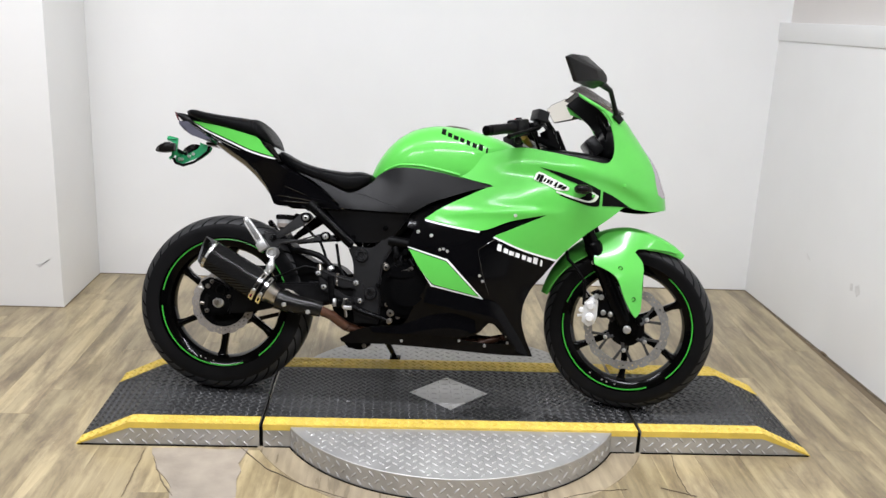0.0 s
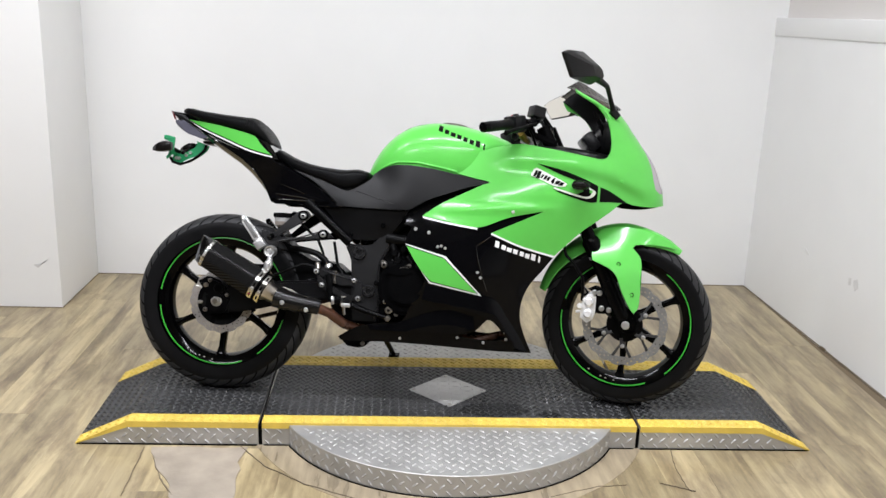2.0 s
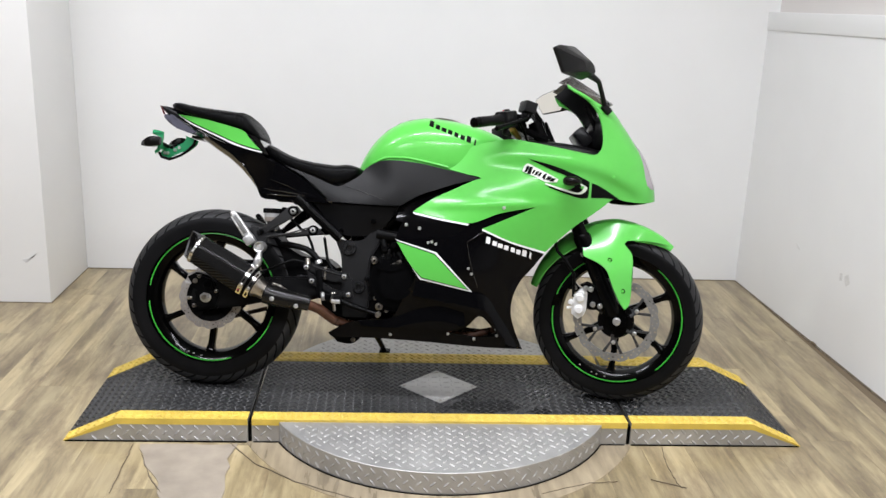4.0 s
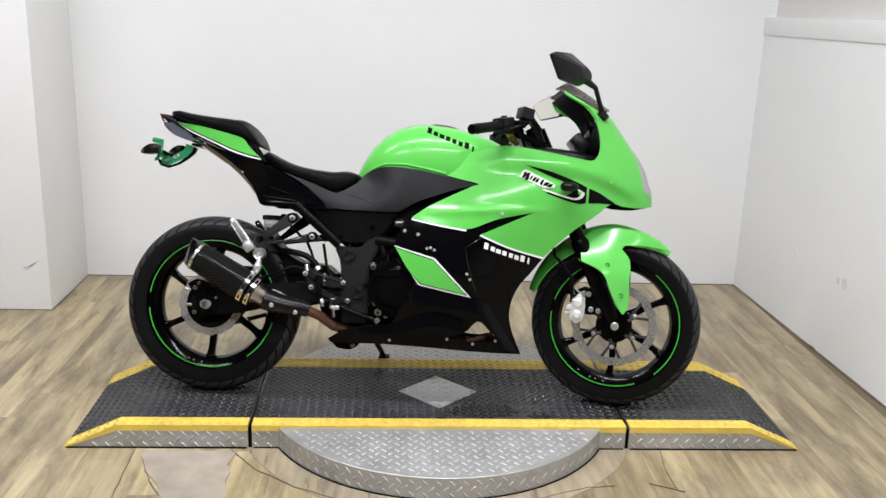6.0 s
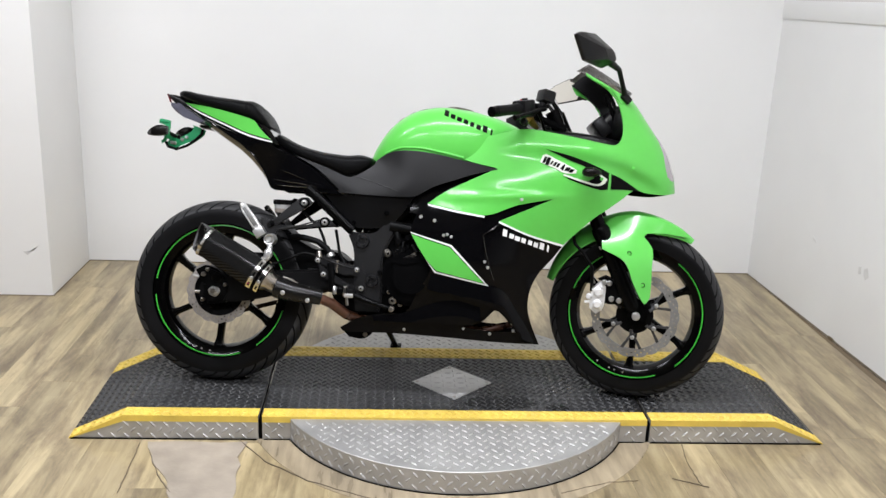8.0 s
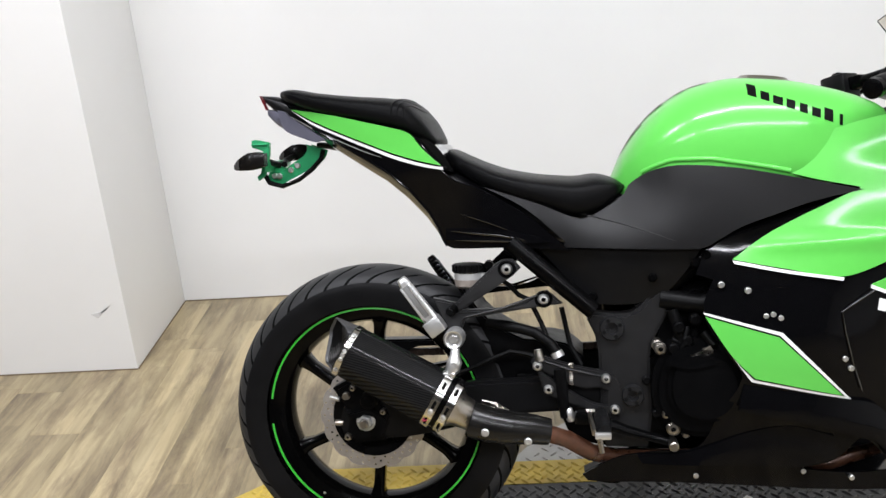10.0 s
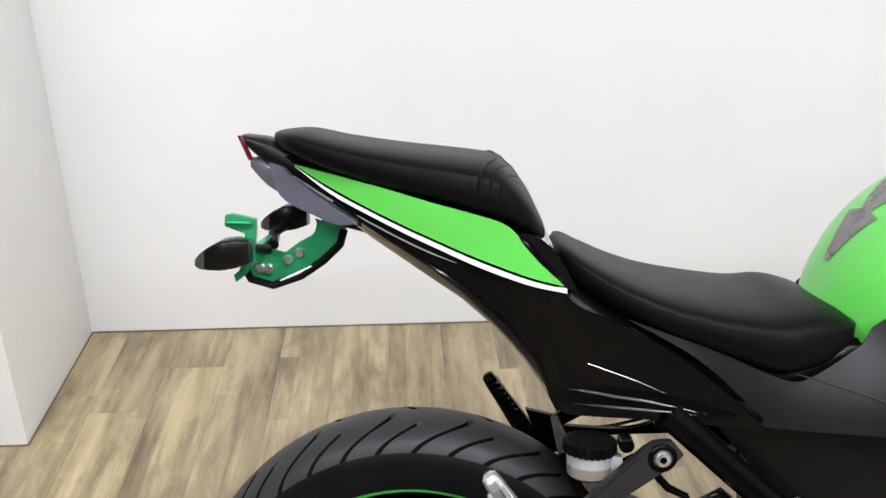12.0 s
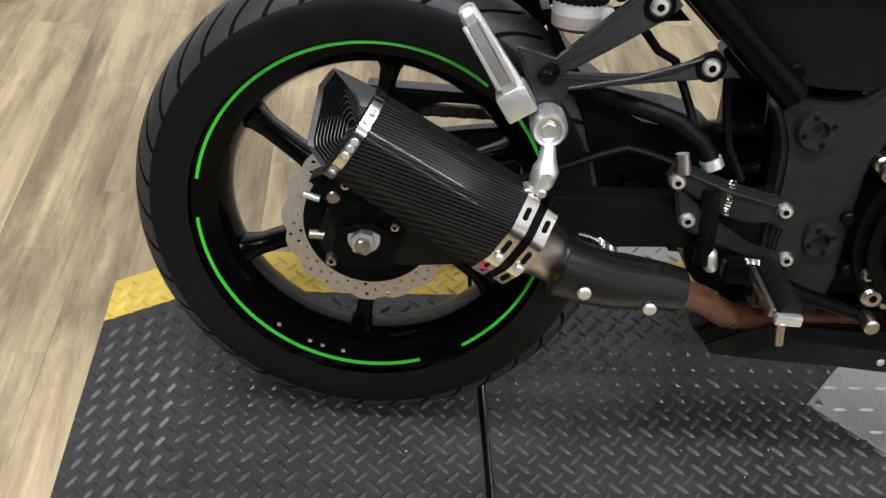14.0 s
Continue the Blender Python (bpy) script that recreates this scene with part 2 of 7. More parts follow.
    bp.inputs["Strength"].default_value = 0.25
    bp.inputs["Distance"].default_value = 0.001
    nt.links.new(fine.outputs[0], bp.inputs["Height"])
    nt.links.new(bp.outputs[0], b.inputs["Normal"])
    return m


PLANK = plank_material()


def glass_like(name, color, rough, transmission, metal=0.0, spec=0.5):
    m = bpy.data.materials.new(name)
    m.use_nodes = True
    b = m.node_tree.nodes["Principled BSDF"]
    b.inputs["Base Color"].default_value = (*color, 1)
    b.inputs["Roughness"].default_value = rough
    b.inputs["Metallic"].default_value = metal
    b.inputs["Transmission Weight"].default_value = transmission
    b.inputs["Specular IOR Level"].default_value = spec
    return m


SMOKE = glass_like("smoked_windshield", (0.085, 0.072, 0.068), 0.08, 0.45, spec=0.3)
CLEAR = glass_like("headlight_lens", (0.34, 0.31, 0.33), 0.1, 0.0)
MIRROR = glass_like("mirror_glass", (0.9, 0.87, 0.8), 0.02, 0.0, 1.0)
GLOW = bpy.data.materials.new("tube_glow")
GLOW.use_nodes = True
GLOW.node_tree.nodes["Principled BSDF"].inputs["Emission Color"].default_value = (1, 0.98, 0.95, 1)
GLOW.node_tree.nodes["Principled BSDF"].inputs["Emission Strength"].default_value = 6


# ---- mesh helpers ----
def link(name, me, mat, parent=None, label="", smooth=40):
    for mt in mat if isinstance(mat, (tuple, list)) else (mat,):
        me.materials.append(mt)
    if smooth:
        for p in me.polygons:
            p.use_smooth = True
        me.set_sharp_from_angle(angle=radians(smooth))
    ob = new(name, me)
    if parent is not None:
        ob.parent = parent
    if label:
        ob["label"] = label
    return ob


def part(name, bm, mat, parent=None, label="", smooth=40):
    bmesh.ops.recalc_face_normals(bm, faces=bm.faces)
    me = bpy.data.meshes.new(name)
    bm.to_mesh(me)
    bm.free()
    return link(name, me, mat, parent, label, smooth)


def thing(name, label, category, m=None, group="", kind=""):
    ob = new(name)
    if m is not None:
        ob.matrix_world = m
    return tagged(ob, label, category, group, kind)


def add_box(bm, lo, hi, bevel=0.0, m=None, segments=2):
    r = bmesh.ops.create_cube(bm, size=1)
    vs = r["verts"]
    for v in vs:
        v.co = Vector([lo[k] + (v.co[k] + 0.5) * (hi[k] - lo[k]) for k in range(3)])
    if m is not None:
        bmesh.ops.transform(bm, matrix=m, verts=vs)
    if bevel:
        es = list({e for v in vs for e in v.link_edges})
        bmesh.ops.bevel(bm, geom=es, offset=bevel, segments=segments, affect="EDGES", profile=0.6)
    return bm


def box(lo, hi, bevel=0.0, m=None, segments=2):
    return add_box(bmesh.new(), lo, hi, bevel, m, segments)


def add_tube(bm, pts, radii, n=12, cap=True, squash=1.0):
    """A round bar swept along points."""
    pts = [Vector(p) for p in pts]
    if not isinstance(radii, (list, tuple)):
        radii = [radii] * len(pts)
    rings = []
    side = None
    for i, p in enumerate(pts):
        d = (pts[min(i + 1, len(pts) - 1)] - pts[max(i - 1, 0)]).normalized()
        if side is None:
            side = d.orthogonal().normalized()
        side = (side - d * side.dot(d)).normalized()
        up = d.cross(side)
        rings.append([bm.verts.new(p + radii[i] * (math.cos(a) * side + squash * math.sin(a) * up)) for a in [2 * math.pi * k / n for k in range(n)]])
    for r0, r1 in zip(rings, rings[1:]):
        for k in range(n):
            bm.faces.new((r0[k], r0[(k + 1) % n], r1[(k + 1) % n], r1[k]))
    if cap:
        bm.faces.new(rings[0][::-1])
        bm.faces.new(rings[-1])
    return bm


def tube(pts, radii, n=12, cap=True, squash=1.0):
    return add_tube(bmesh.new(), pts, radii, n, cap, squash)


def add_rod(bm, p, q, r, chamfer=0.0, n=20):
    """A cylinder from p to q with chamfered ends."""
    p, q = Vector(p), Vector(q)
    d = (q - p).normalized()
    c = chamfer
    if c:
        return add_tube(bm, [p, p + d * c * 0.001, p + d * c, q - d * c, q - d * c * 0.001, q], [r - c, r - c, r, r, r - c, r - c], n)
    return add_tube(bm, [p, q], r, n)


def rod(p, q, r, chamfer=0.0, n=20):
    return add_rod(bmesh.new(), p, q, r, chamfer, n)


def add_ring(bm, rings, closed_u=True, closed_v=False, cap=False):
    vs = [[bm.verts.new(p) for p in ring] for ring in rings]
    m = len(vs)
    for i in range(m if closed_v else m - 1):
        a, b = vs[i], vs[(i + 1) % m]
        n = len(a)
        for k in range(n if closed_u else n - 1):
            bm.faces.new((a[k], a[(k + 1) % n], b[(k + 1) % n], b[k]))
    if cap:
        bm.faces.new(vs[0][::-1])
        bm.faces.new(vs[-1])
    return bm


def spin(profile, cx, cz, n=96, y0=0.0, closed=True, wobble=None):
    """Turns a profile of (radius, y) about a wheel's axis."""
    rings = []
    for k in range(n):
        a = 2 * math.pi * k / n
        rings.append([(cx + (r + (wobble(a, y) if wobble else 0)) * math.cos(a), y0 + y, cz + (r + (wobble(a, y) if wobble else 0)) * math.sin(a)) for r, y in profile])
    return add_ring(bmesh.new(), rings, closed_u=closed, closed_v=True)


def curve(xs, ys):
    """A smooth line through the points (monotone tangents)."""
    xs, ys = np.array(xs, float), np.array(ys, float)
    h, d = np.diff(xs), np.diff(ys) / np.diff(xs)
    t = np.zeros(len(xs))
    t[0], t[-1] = d[0], d[-1]
    for i in range(1, len(xs) - 1):
        t[i] = 0 if d[i - 1] * d[i] <= 0 else 2 * d[i - 1] * d[i] / (d[i - 1] + d[i])

    def f(x):
        x = min(max(x, xs[0]), xs[-1])
        i = min(int(np.searchsorted(xs, x, "right")) - 1, len(xs) - 2)
        s = (x - xs[i]) / h[i]
        return float((1 + 2 * s) * (1 - s) ** 2 * ys[i] + s * (1 - s) ** 2 * h[i] * t[i] + s * s * (3 - 2 * s) * ys[i + 1] + s * s * (s - 1) * h[i] * t[i + 1])
    return f


def spline_sheet(points):
    """A smooth half width over (x, z), through points of (x, z, width)."""
    p = np.array(points, float)

    def u(r2):
        return np.where(r2 > 1e-12, 0.5 * r2 * np.log(np.maximum(r2, 1e-12)), 0)
    n = len(p)
    k = u(((p[:, None, :2] - p[None, :, :2]) ** 2).sum(2)) + 2e-4 * np.eye(n)
    q = np.c_[np.ones(n), p[:, :2]]
    w = np.linalg.solve(np.block([[k, q], [q.T, np.zeros((3, 3))]]), np.r_[p[:, 2], 0, 0, 0])
    return lambda x, z: float(u((p[:, 0] - x) ** 2 + (p[:, 1] - z) ** 2) @ w[:n] + w[n] + w[n + 1] * x + w[n + 2] * z)


def rounded(pts, step=0.02, corner=50):
    """The closed outline through pts, smooth but for corners sharper than the given degrees."""
    n, out = len(pts), []
    P = [Vector(p) for p in pts]

    def tangent(i):
        a, b = P[i] - P[i - 1], P[(i + 1) % n] - P[i]
        return None if a.angle(b, 0) > radians(corner) else (P[(i + 1) % n] - P[i - 1]).normalized()
    T = [tangent(i) for i in range(n)]
    for i in range(n):
        a, b = P[i], P[(i + 1) % n]
        L = (b - a).length
        ta = (T[i] if T[i] is not None else (b - a) / L) * L
        tb = (T[(i + 1) % n] if T[(i + 1) % n] is not None else (b - a) / L) * L
        m = max(1, math.ceil(L / step))
        for k in range(m):
            s = k / m
            out.append((1 + 2 * s) * (1 - s) ** 2 * a + s * (1 - s) ** 2 * ta + s * s * (3 - 2 * s) * b + s * s * (s - 1) * tb)
    return out


def inside(p, poly):
    x, y, c, j = p[0], p[1], False, len(poly) - 1
    for i in range(len(poly)):
        a, b = poly[i], poly[j]
        if (a[1] > y) != (b[1] > y) and x < (b[0] - a[0]) * (y - a[1]) / (b[1] - a[1]) + a[0]:
            c = not c
        j = i
    return c


def shell(outline, lift, thick=0.004, step=0.022, corner=50, holes=(), side=-1, flat=None):
    """A panel with the given outline in (u, v), laid on the surface lift(u, v) -> (x, half width, z), thickened inwards. side -1: right."""
    from mathutils.geometry import delaunay_2d_cdt
    loops = [rounded(outline, step, corner)] + [rounded(h, step, corner) for h in holes]
    pts, edges = [], []
    for lp in loops:
        s = len(pts)
        pts += [Vector((p[0], p[1])) for p in lp]
        edges += [(s + k, s + (k + 1) % len(lp)) for k in range(len(lp))]
    us, vs = [p[0] for p in loops[0]], [p[1] for p in loops[0]]
    g = step * 0.9
    u, row = min(us) + g / 2, 0
    while u < max(us):
        v = min(vs) + (g / 2 if row % 2 else g / 4)
        while v < max(vs):
            p = (u, v)
            if inside(p, loops[0]) and not any(inside(p, h) for h in loops[1:]) and min((Vector(p) - q).length_squared for lp in loops for q in lp) > (0.45 * g) ** 2:
                pts.append(Vector(p))
            v += g
        u, row = u + g, row + 1
    co, _, faces, *_ = delaunay_2d_cdt(pts, edges, [], 0, 1e-7)
    keep = []
    for f in faces:
        c = sum((co[k] for k in f), Vector((0, 0))) / len(f)
        if inside(c, loops[0]) and not any(inside(c, h) for h in loops[1:]):
            keep.append(tuple(f))
    bm = bmesh.new()
    out = []
    for c in co:
        x, w, z = lift(c[0], c[1])
        out.append(bm.verts.new((x, side * w, z)))
    for f in keep:
        bm.faces.new([out[k] for k in f])
    bmesh.ops.delete(bm, geom=[v for v in bm.verts if not v.link_faces], context="VERTS")
    bmesh.ops.recalc_face_normals(bm, faces=bm.faces)
    bm.normal_update()
    if sum(f.normal.y * f.calc_area() for f in bm.faces) * side < 0:
        bmesh.ops.reverse_faces(bm, faces=bm.faces)
    bm.normal_update()
    old = list(bm.faces)
    inner = {v: bm.verts.new(v.co - v.normal * thick) for v in list(bm.verts)}
    rim = [e for e in bm.edges if len(e.link_faces) == 1]
    for e in rim:
        a, b = e.verts
        lp = e.link_loops[0]
        if lp.vert is not a:
            a, b = b, a
        f = bm.faces.new((b, a, inner[a], inner[b]))
        f.material_index = 0
    for f in old:
        f2 = bm.faces.new([inner[v] for v in reversed(f.verts)])
        f2.material_index = 1
    return bm


def finish(name, bm, mats, parent, label="", smooth=40):
    """As part(), for a mesh whose faces already look the right way."""
    me = bpy.data.meshes.new(name)
    bm.to_mesh(me)
    bm.free()
    return link(name, me, mats, parent, label, smooth)


def slab(outline, y0, y1, bevel=0.003, step=0.03, corner=40):
    """A plate with an outline in (x, z), from y0 to y1, with bevelled edges."""
    bm = bmesh.new()
    pts = rounded(outline, step, corner)
    f = bm.faces.new([bm.verts.new((p[0], y0, p[1])) for p in pts])
    r = bmesh.ops.extrude_face_region(bm, geom=[f])
    bmesh.ops.translate(bm, verts=[g for g in r["geom"] if isinstance(g, bmesh.types.BMVert)], vec=(0, y1 - y0, 0))
    if bevel:
        es = [e for e in bm.edges if abs(e.verts[0].co.y - e.verts[1].co.y) < 1e-6]
        bmesh.ops.bevel(bm, geom=es, offset=bevel, segments=2, affect="EDGES", clamp_overlap=True)
    return bm


def body(stations, x0, x1, n=28, m=32, power=2.4, flat=0.0):
    """A rounded body along x. stations: rows of (x, half width, bottom, top). Returns the mesh and its surface (x, angle) -> point."""
    s = list(zip(*stations))
    w, lo, hi = (curve(s[0], s[k]) for k in (1, 2, 3))

    def at(x, a):
        c, d = math.cos(a), math.sin(a)
        e = 2 / power
        zc, h = (lo(x) + hi(x)) / 2 - flat * (hi(x) - lo(x)), 0
        h = hi(x) - zc if d > 0 else zc - lo(x)
        return (x, w(x) * math.copysign(abs(c) ** e, c), zc + h * math.copysign(abs(d) ** e, d))
    rings = []
    for i in range(n + 1):
        t = 0.5 - 0.5 * math.cos(math.pi * i / n)
        x = x0 + (x1 - x0) * t
        rings.append([at(x, 2 * math.pi * k / m) for k in range(m)])
    return add_ring(bmesh.new(), rings, cap=True), at


# ---- the room ----
X_LEFT, X_RIGHT, Y_BACK, Y_FRONT, X_PIER, Y_PIER = -5.6, 1.785, 1.85, -7.5, -1.605, 1.315


def structure(name, bm, mat, label, category):
    return tagged(part(name, bm, mat), label, category, kind="structure")


floor = structure("floor", box((X_LEFT - 0.2, Y_FRONT - 0.2, -0.1), (X_RIGHT + 0.6, Y_BACK + 0.2, -0.004)), SUBFLOOR, "worn oak-look vinyl plank floor", "floor")
structure("wall_back", box((X_LEFT - 0.2, Y_BACK, 0), (X_RIGHT + 0.6, Y_BACK + 0.2, CEILING)), WALL, "plain white painted wall behind the motorcycle", "wall")
structure("wall_pier", box((X_LEFT - 0.2, Y_PIER, 0), (X_PIER, Y_BACK - 0.002, CEILING), 0.004), WALL, "white wall pier with a square corner", "wall")
# the partition stands a little askew and its cap board is not quite level
SKEW = pose(X_RIGHT, Y_BACK, 0, 0, 0, 1.9)
CAP_SKEW = pose(X_RIGHT, Y_BACK, 0, -1.25, 0, 1.9)
structure("wall_right", box((0, Y_FRONT - Y_BACK, -0.3), (0.2, -0.002, 1.392), 0, CAP_SKEW), WALL, "white half-height partition wall", "wall")
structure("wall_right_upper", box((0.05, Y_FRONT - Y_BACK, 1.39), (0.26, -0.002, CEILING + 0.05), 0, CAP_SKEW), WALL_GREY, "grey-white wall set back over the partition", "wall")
structure("trim", box((-0.006, Y_FRONT - Y_BACK, 1.309), (0.001, -0.003, 1.396), 0.003, CAP_SKEW), WALL, "white painted cap board along the partition", "trim")
# two unseen walls, added dark so they reflect and bounce little light
structure("wall_left", box((X_LEFT - 0.2, Y_FRONT, 0), (X_LEFT, Y_PIER - 0.002, CEILING)), UNSEEN_DARK, "unseen dark side wall added to close the room", "wall")
structure("wall_front", box((X_LEFT - 0.2, Y_FRONT - 0.2, 0), (X_RIGHT + 0.6, Y_FRONT, CEILING)), UNSEEN_DARK, "unseen dark wall added behind the camera", "wall")
structure("ceiling", box((X_LEFT - 0.2, Y_FRONT - 0.2, CEILING), (X_RIGHT + 0.6, Y_BACK + 0.2, CEILING + 0.1)), CEIL, "plain grey ceiling", "ceiling")


def ceiling_light(x, y):
    t = thing("ceiling_light", "white strip light with two bright tubes under the ceiling", "lamp", pose(x, y, CEILING), "strip lights")
    part("housing", box((-0.64, -0.11, -0.05), (0.64, 0.11, 0), 0.006), HOUSING, t)
    for s in (-0.05, 0.05):
        part("tube", rod((-0.59, s, -0.066), (0.59, s, -0.066), 0.013, 0.003), GLOW, t)
    for e in (-0.61, 0.61):
        part("tube_holder", box((e - 0.012, -0.08, -0.085), (e + 0.012, 0.08, -0.048), 0.004), HOUSING, t)


for tx, ty in TUBES:
    ceiling_light(tx, ty)

# ---- the display platform ----
H = 0.083
Y0, Y1 = 0.004, 0.578


def lugs(spots, grow, size=0.0150, wide=0.0042, high=0.0026):
    """Raised tread lugs, joined: spots of (point, direction, normal)."""
    verts, faces = [], []
    for p, d, nrm in spots:
        p, d, nrm = Vector(p), Vector(d), Vector(nrm)
        s = nrm.cross(d)
        b = len(verts)
        for a, c, h in ((-1, 0, 0), (-0.5, -1, 0), (0.5, -1, 0), (1, 0, 0), (0.5, 1, 0), (-0.5, 1, 0), (-0.45, 0, 1), (0.45, 0, 1)):
            verts.append(p + d * (a * size * grow) + s * (c * wide * grow) + nrm * (h * high - (0 if h else 0.0003)))
        faces += [(b, b + 1, b + 6), (b + 1, b + 2, b + 7, b + 6), (b + 2, b + 3, b + 7), (b + 3, b + 4, b + 7), (b + 4, b + 5, b + 6, b + 7), (b + 5, b, b + 6)]
    me = bpy.data.meshes.new("tread_lug")
    me.from_pydata(verts, [], faces)
    return me


def tread(parent, mat, u0, u1, v0, v1, place, keep=None, grow=1.0):
    """Lugs in a basket weave over a patch, each end pointing at the side of the next; place(u, v) -> point, along-u, along-v."""
    spots = []
    half = (0.0290 if mat is ALU else 0.0218) / math.sqrt(2)
    margin = 0.006
    for i in range(int((u1 - u0) / half) + 1):
        for j in range(int((v1 - v0) / half) + 1):
            if (i + j) % 2:
                continue
            u, v = u0 + margin + i * half, v0 + margin + j * half
            if u > u1 - margin or v > v1 - margin or (keep and not keep(u, v)):
                continue
            p, du, dv = place(u, v)
            du, dv = Vector(du).normalized(), Vector(dv).normalized()
            d = (du + dv) if i % 2 else (du - dv)
            spots.append((p, d.normalized(), du.cross(dv).normalized()))
    if spots:
        small, high = (0.9, 0.0026) if mat is ALU else (1.03, 0.0036)
        tagged(link("tread_lug", lugs(spots, grow * small, high=high), LUG if mat is DECK else mat, parent, smooth=0), kind="stuff")


def deck_z(x):
    """Height of the platform's top along its length."""
    if x < -0.945:
        return 0.004 + (H - 0.004) * max(0, x + 1.117) / 0.172
    if x > 1.165:
        return 0.004 + (H - 0.004) * max(0, 1.339 - x) / 0.174
    return H


def platform_piece(t, xs):
    """One length of the platform: core, side plates, black deck, yellow edge tape."""
    bm = bmesh.new()
    top = [(x, deck_z(x) - 0.003) for x in xs]
    out = [(xs[0], 0.0), (xs[-1], 0.0)] + [(x, z) for x, z in reversed(top)]
    pts = []
    for p in out:
        if not pts or (abs(p[0] - pts[-1][0]) + abs(p[1] - pts[-1][1])) > 1e-5:
            pts.append(p)
    a = [bm.verts.new((x, Y0, z)) for x, z in pts]
    b = [bm.verts.new((x, Y1, z)) for x, z in pts]
    bm.faces.new(a)
    bm.faces.new(b[::-1])
    for k in range(len(pts)):
        bm.faces.new((a[k], b[k], b[(k + 1) % len(pts)], a[(k + 1) % len(pts)]))
    part("core", bm, ALU, t, "aluminium tread plate sides", smooth=0)
    part("base_strip", box((xs[0] + 0.005, Y0 - 0.003, 0.0), (xs[-1] - 0.005, Y0 + 0.01, 0.0045)), GROOVE, t, "thin black strip along the foot")

    def strip(name, y0, y1, mat, up, label=""):
        bm = bmesh.new()
        rows = [[(x, y0, deck_z(x) + up), (x, y1, deck_z(x) + up), (x, y1, deck_z(x) - 0.003), (x, y0, deck_z(x) - 0.003)] for x in xs]
        add_ring(bm, rows, cap=True)
        part(name, bm, mat, t, label, smooth=0)
        lo, hi = xs[0] + 0.004, xs[-1] - 0.004

        def place(u, v):
            dz = deck_z(u + 0.004) - deck_z(u - 0.004)
            return (u, v, deck_z(u) + up), (0.008, 0, dz), (0, 1, 0)
        tread(t, mat, lo, hi, y0 + 0.002, y1 - 0.002, place)
    strip("deck", Y0 + 0.055, Y1 - 0.09, DECK, 0.0, "black tread plate deck")
    strip("safety_tape", Y0 - 0.001, Y0 + 0.055, TAPE, 0.0012, "yellow safety tape along the edge")
    strip("safety_tape", Y1 - 0.09, Y1 + 0.001, TAPE, 0.0012, "yellow safety tape along the edge")
    bm = bmesh.new()
    rows = [[(x, Y0 - 0.0022, deck_z(x) + 0.001), (x, Y0, deck_z(x) + 0.001), (x, Y0, max(0.001, deck_z(x) - 0.02)), (x, Y0 - 0.0022, max(0.001, deck_z(x) - 0.02))] for x in xs]
    add_ring(bm, rows, cap=True)
    part("safety_tape", bm, TAPE, t, "yellow safety tape folded over the edge", smooth=0)
    tread(t, ALU, xs[0] + 0.01, xs[-1] - 0.01, 0.006, H - 0.022, lambda u, v: ((u, Y0 - 0.0004, v), (1, 0, 0), (0, 0, 1)),
          keep=lambda u, v: v < deck_z(u) - 0.026 and not (-0.44 < u < 0.66))


left_ramp = thing("platform_ramp", "black tread plate ramp with yellow tape edges, end of the platform", "ramp", group="platform ramps")
platform_piece(left_ramp, [-1.117, -0.945, -0.9, -0.524])
right_ramp = thing("platform_ramp", "black tread plate ramp with yellow tape edges, end of the platform", "ramp", group="platform ramps")
platform_piece(right_ramp, [0.749, 1.12, 1.165, 1.339])
turntable = thing("turntable", "round aluminium tread plate turntable with a black deck across it", "turntable")
platform_piece(turntable, [-0.511, 0.736])
for gx in (-0.5175, 0.7425):
    part("gap_seal", box((gx - 0.006, Y0 + 0.006, 0.0), (gx + 0.006, Y1 - 0.004, H - 0.014)), GROOVE, turntable, "black rubber seal in the joint")
    part("joint_strip", box((gx + 0.0015, Y0 + 0.03, H - 0.015), (gx + 0.004, Y1 - 0.01, H - 0.003), 0.0006), STEEL, turntable, "worn steel edge in the joint")
TX, TY, TR, TH = 0.113, 0.285, 0.605, 0.076


def half_disc(back):
    """The part of the turntable's disc in front of or behind the deck."""
    ylim = (Y1 + 0.002 if back else Y0 - 0.003) - TY
    a0 = math.asin(ylim / TR)
    if back:
        angles = [a0 + (math.pi - 2 * a0) * k / 72 for k in range(73)]
    else:
        angles = [math.pi - a0 + (math.pi + 2 * a0) * k / 72 for k in range(73)]
    bm = bmesh.new()
    prof = ((TR, 0.0), (TR, TH - 0.002), (TR - 0.002, TH))
    loops = [[bm.verts.new((TX + r * math.cos(a), TY + r * math.sin(a), z)) for a in angles] for r, z in prof]
    for l0, l1 in zip(loops, loops[1:]):
        for k in range(len(angles) - 1):
            bm.faces.new((l0[k], l0[k + 1], l1[k + 1], l1[k]))
    bm.faces.new(loops[-1])
    part("disc", bm, ALU, turntable, "aluminium tread plate disc with a plated skirt", smooth=40)
    y_lo, y_hi = (Y1 + 0.012, TY + TR) if back else (TY - TR, Y0 - 0.012)
    tread(turntable, ALU, TX - TR, TX + TR, y_lo, y_hi, lambda u, v: ((u, v, TH), (1, 0, 0), (0, 1, 0)), keep=lambda u, v: math.hypot(u - TX, v - TY) < TR - 0.018)
    tread(turntable, ALU, angles[0] * TR + 0.01, angles[-1] * TR - 0.01, 0.01, TH - 0.008,
          lambda u, v: ((TX + (TR + 0.0003) * math.cos(u / TR), TY + (TR + 0.0003) * math.sin(u / TR), v), (-math.sin(u / TR), math.cos(u / TR), 0), (0, 0, 1)))


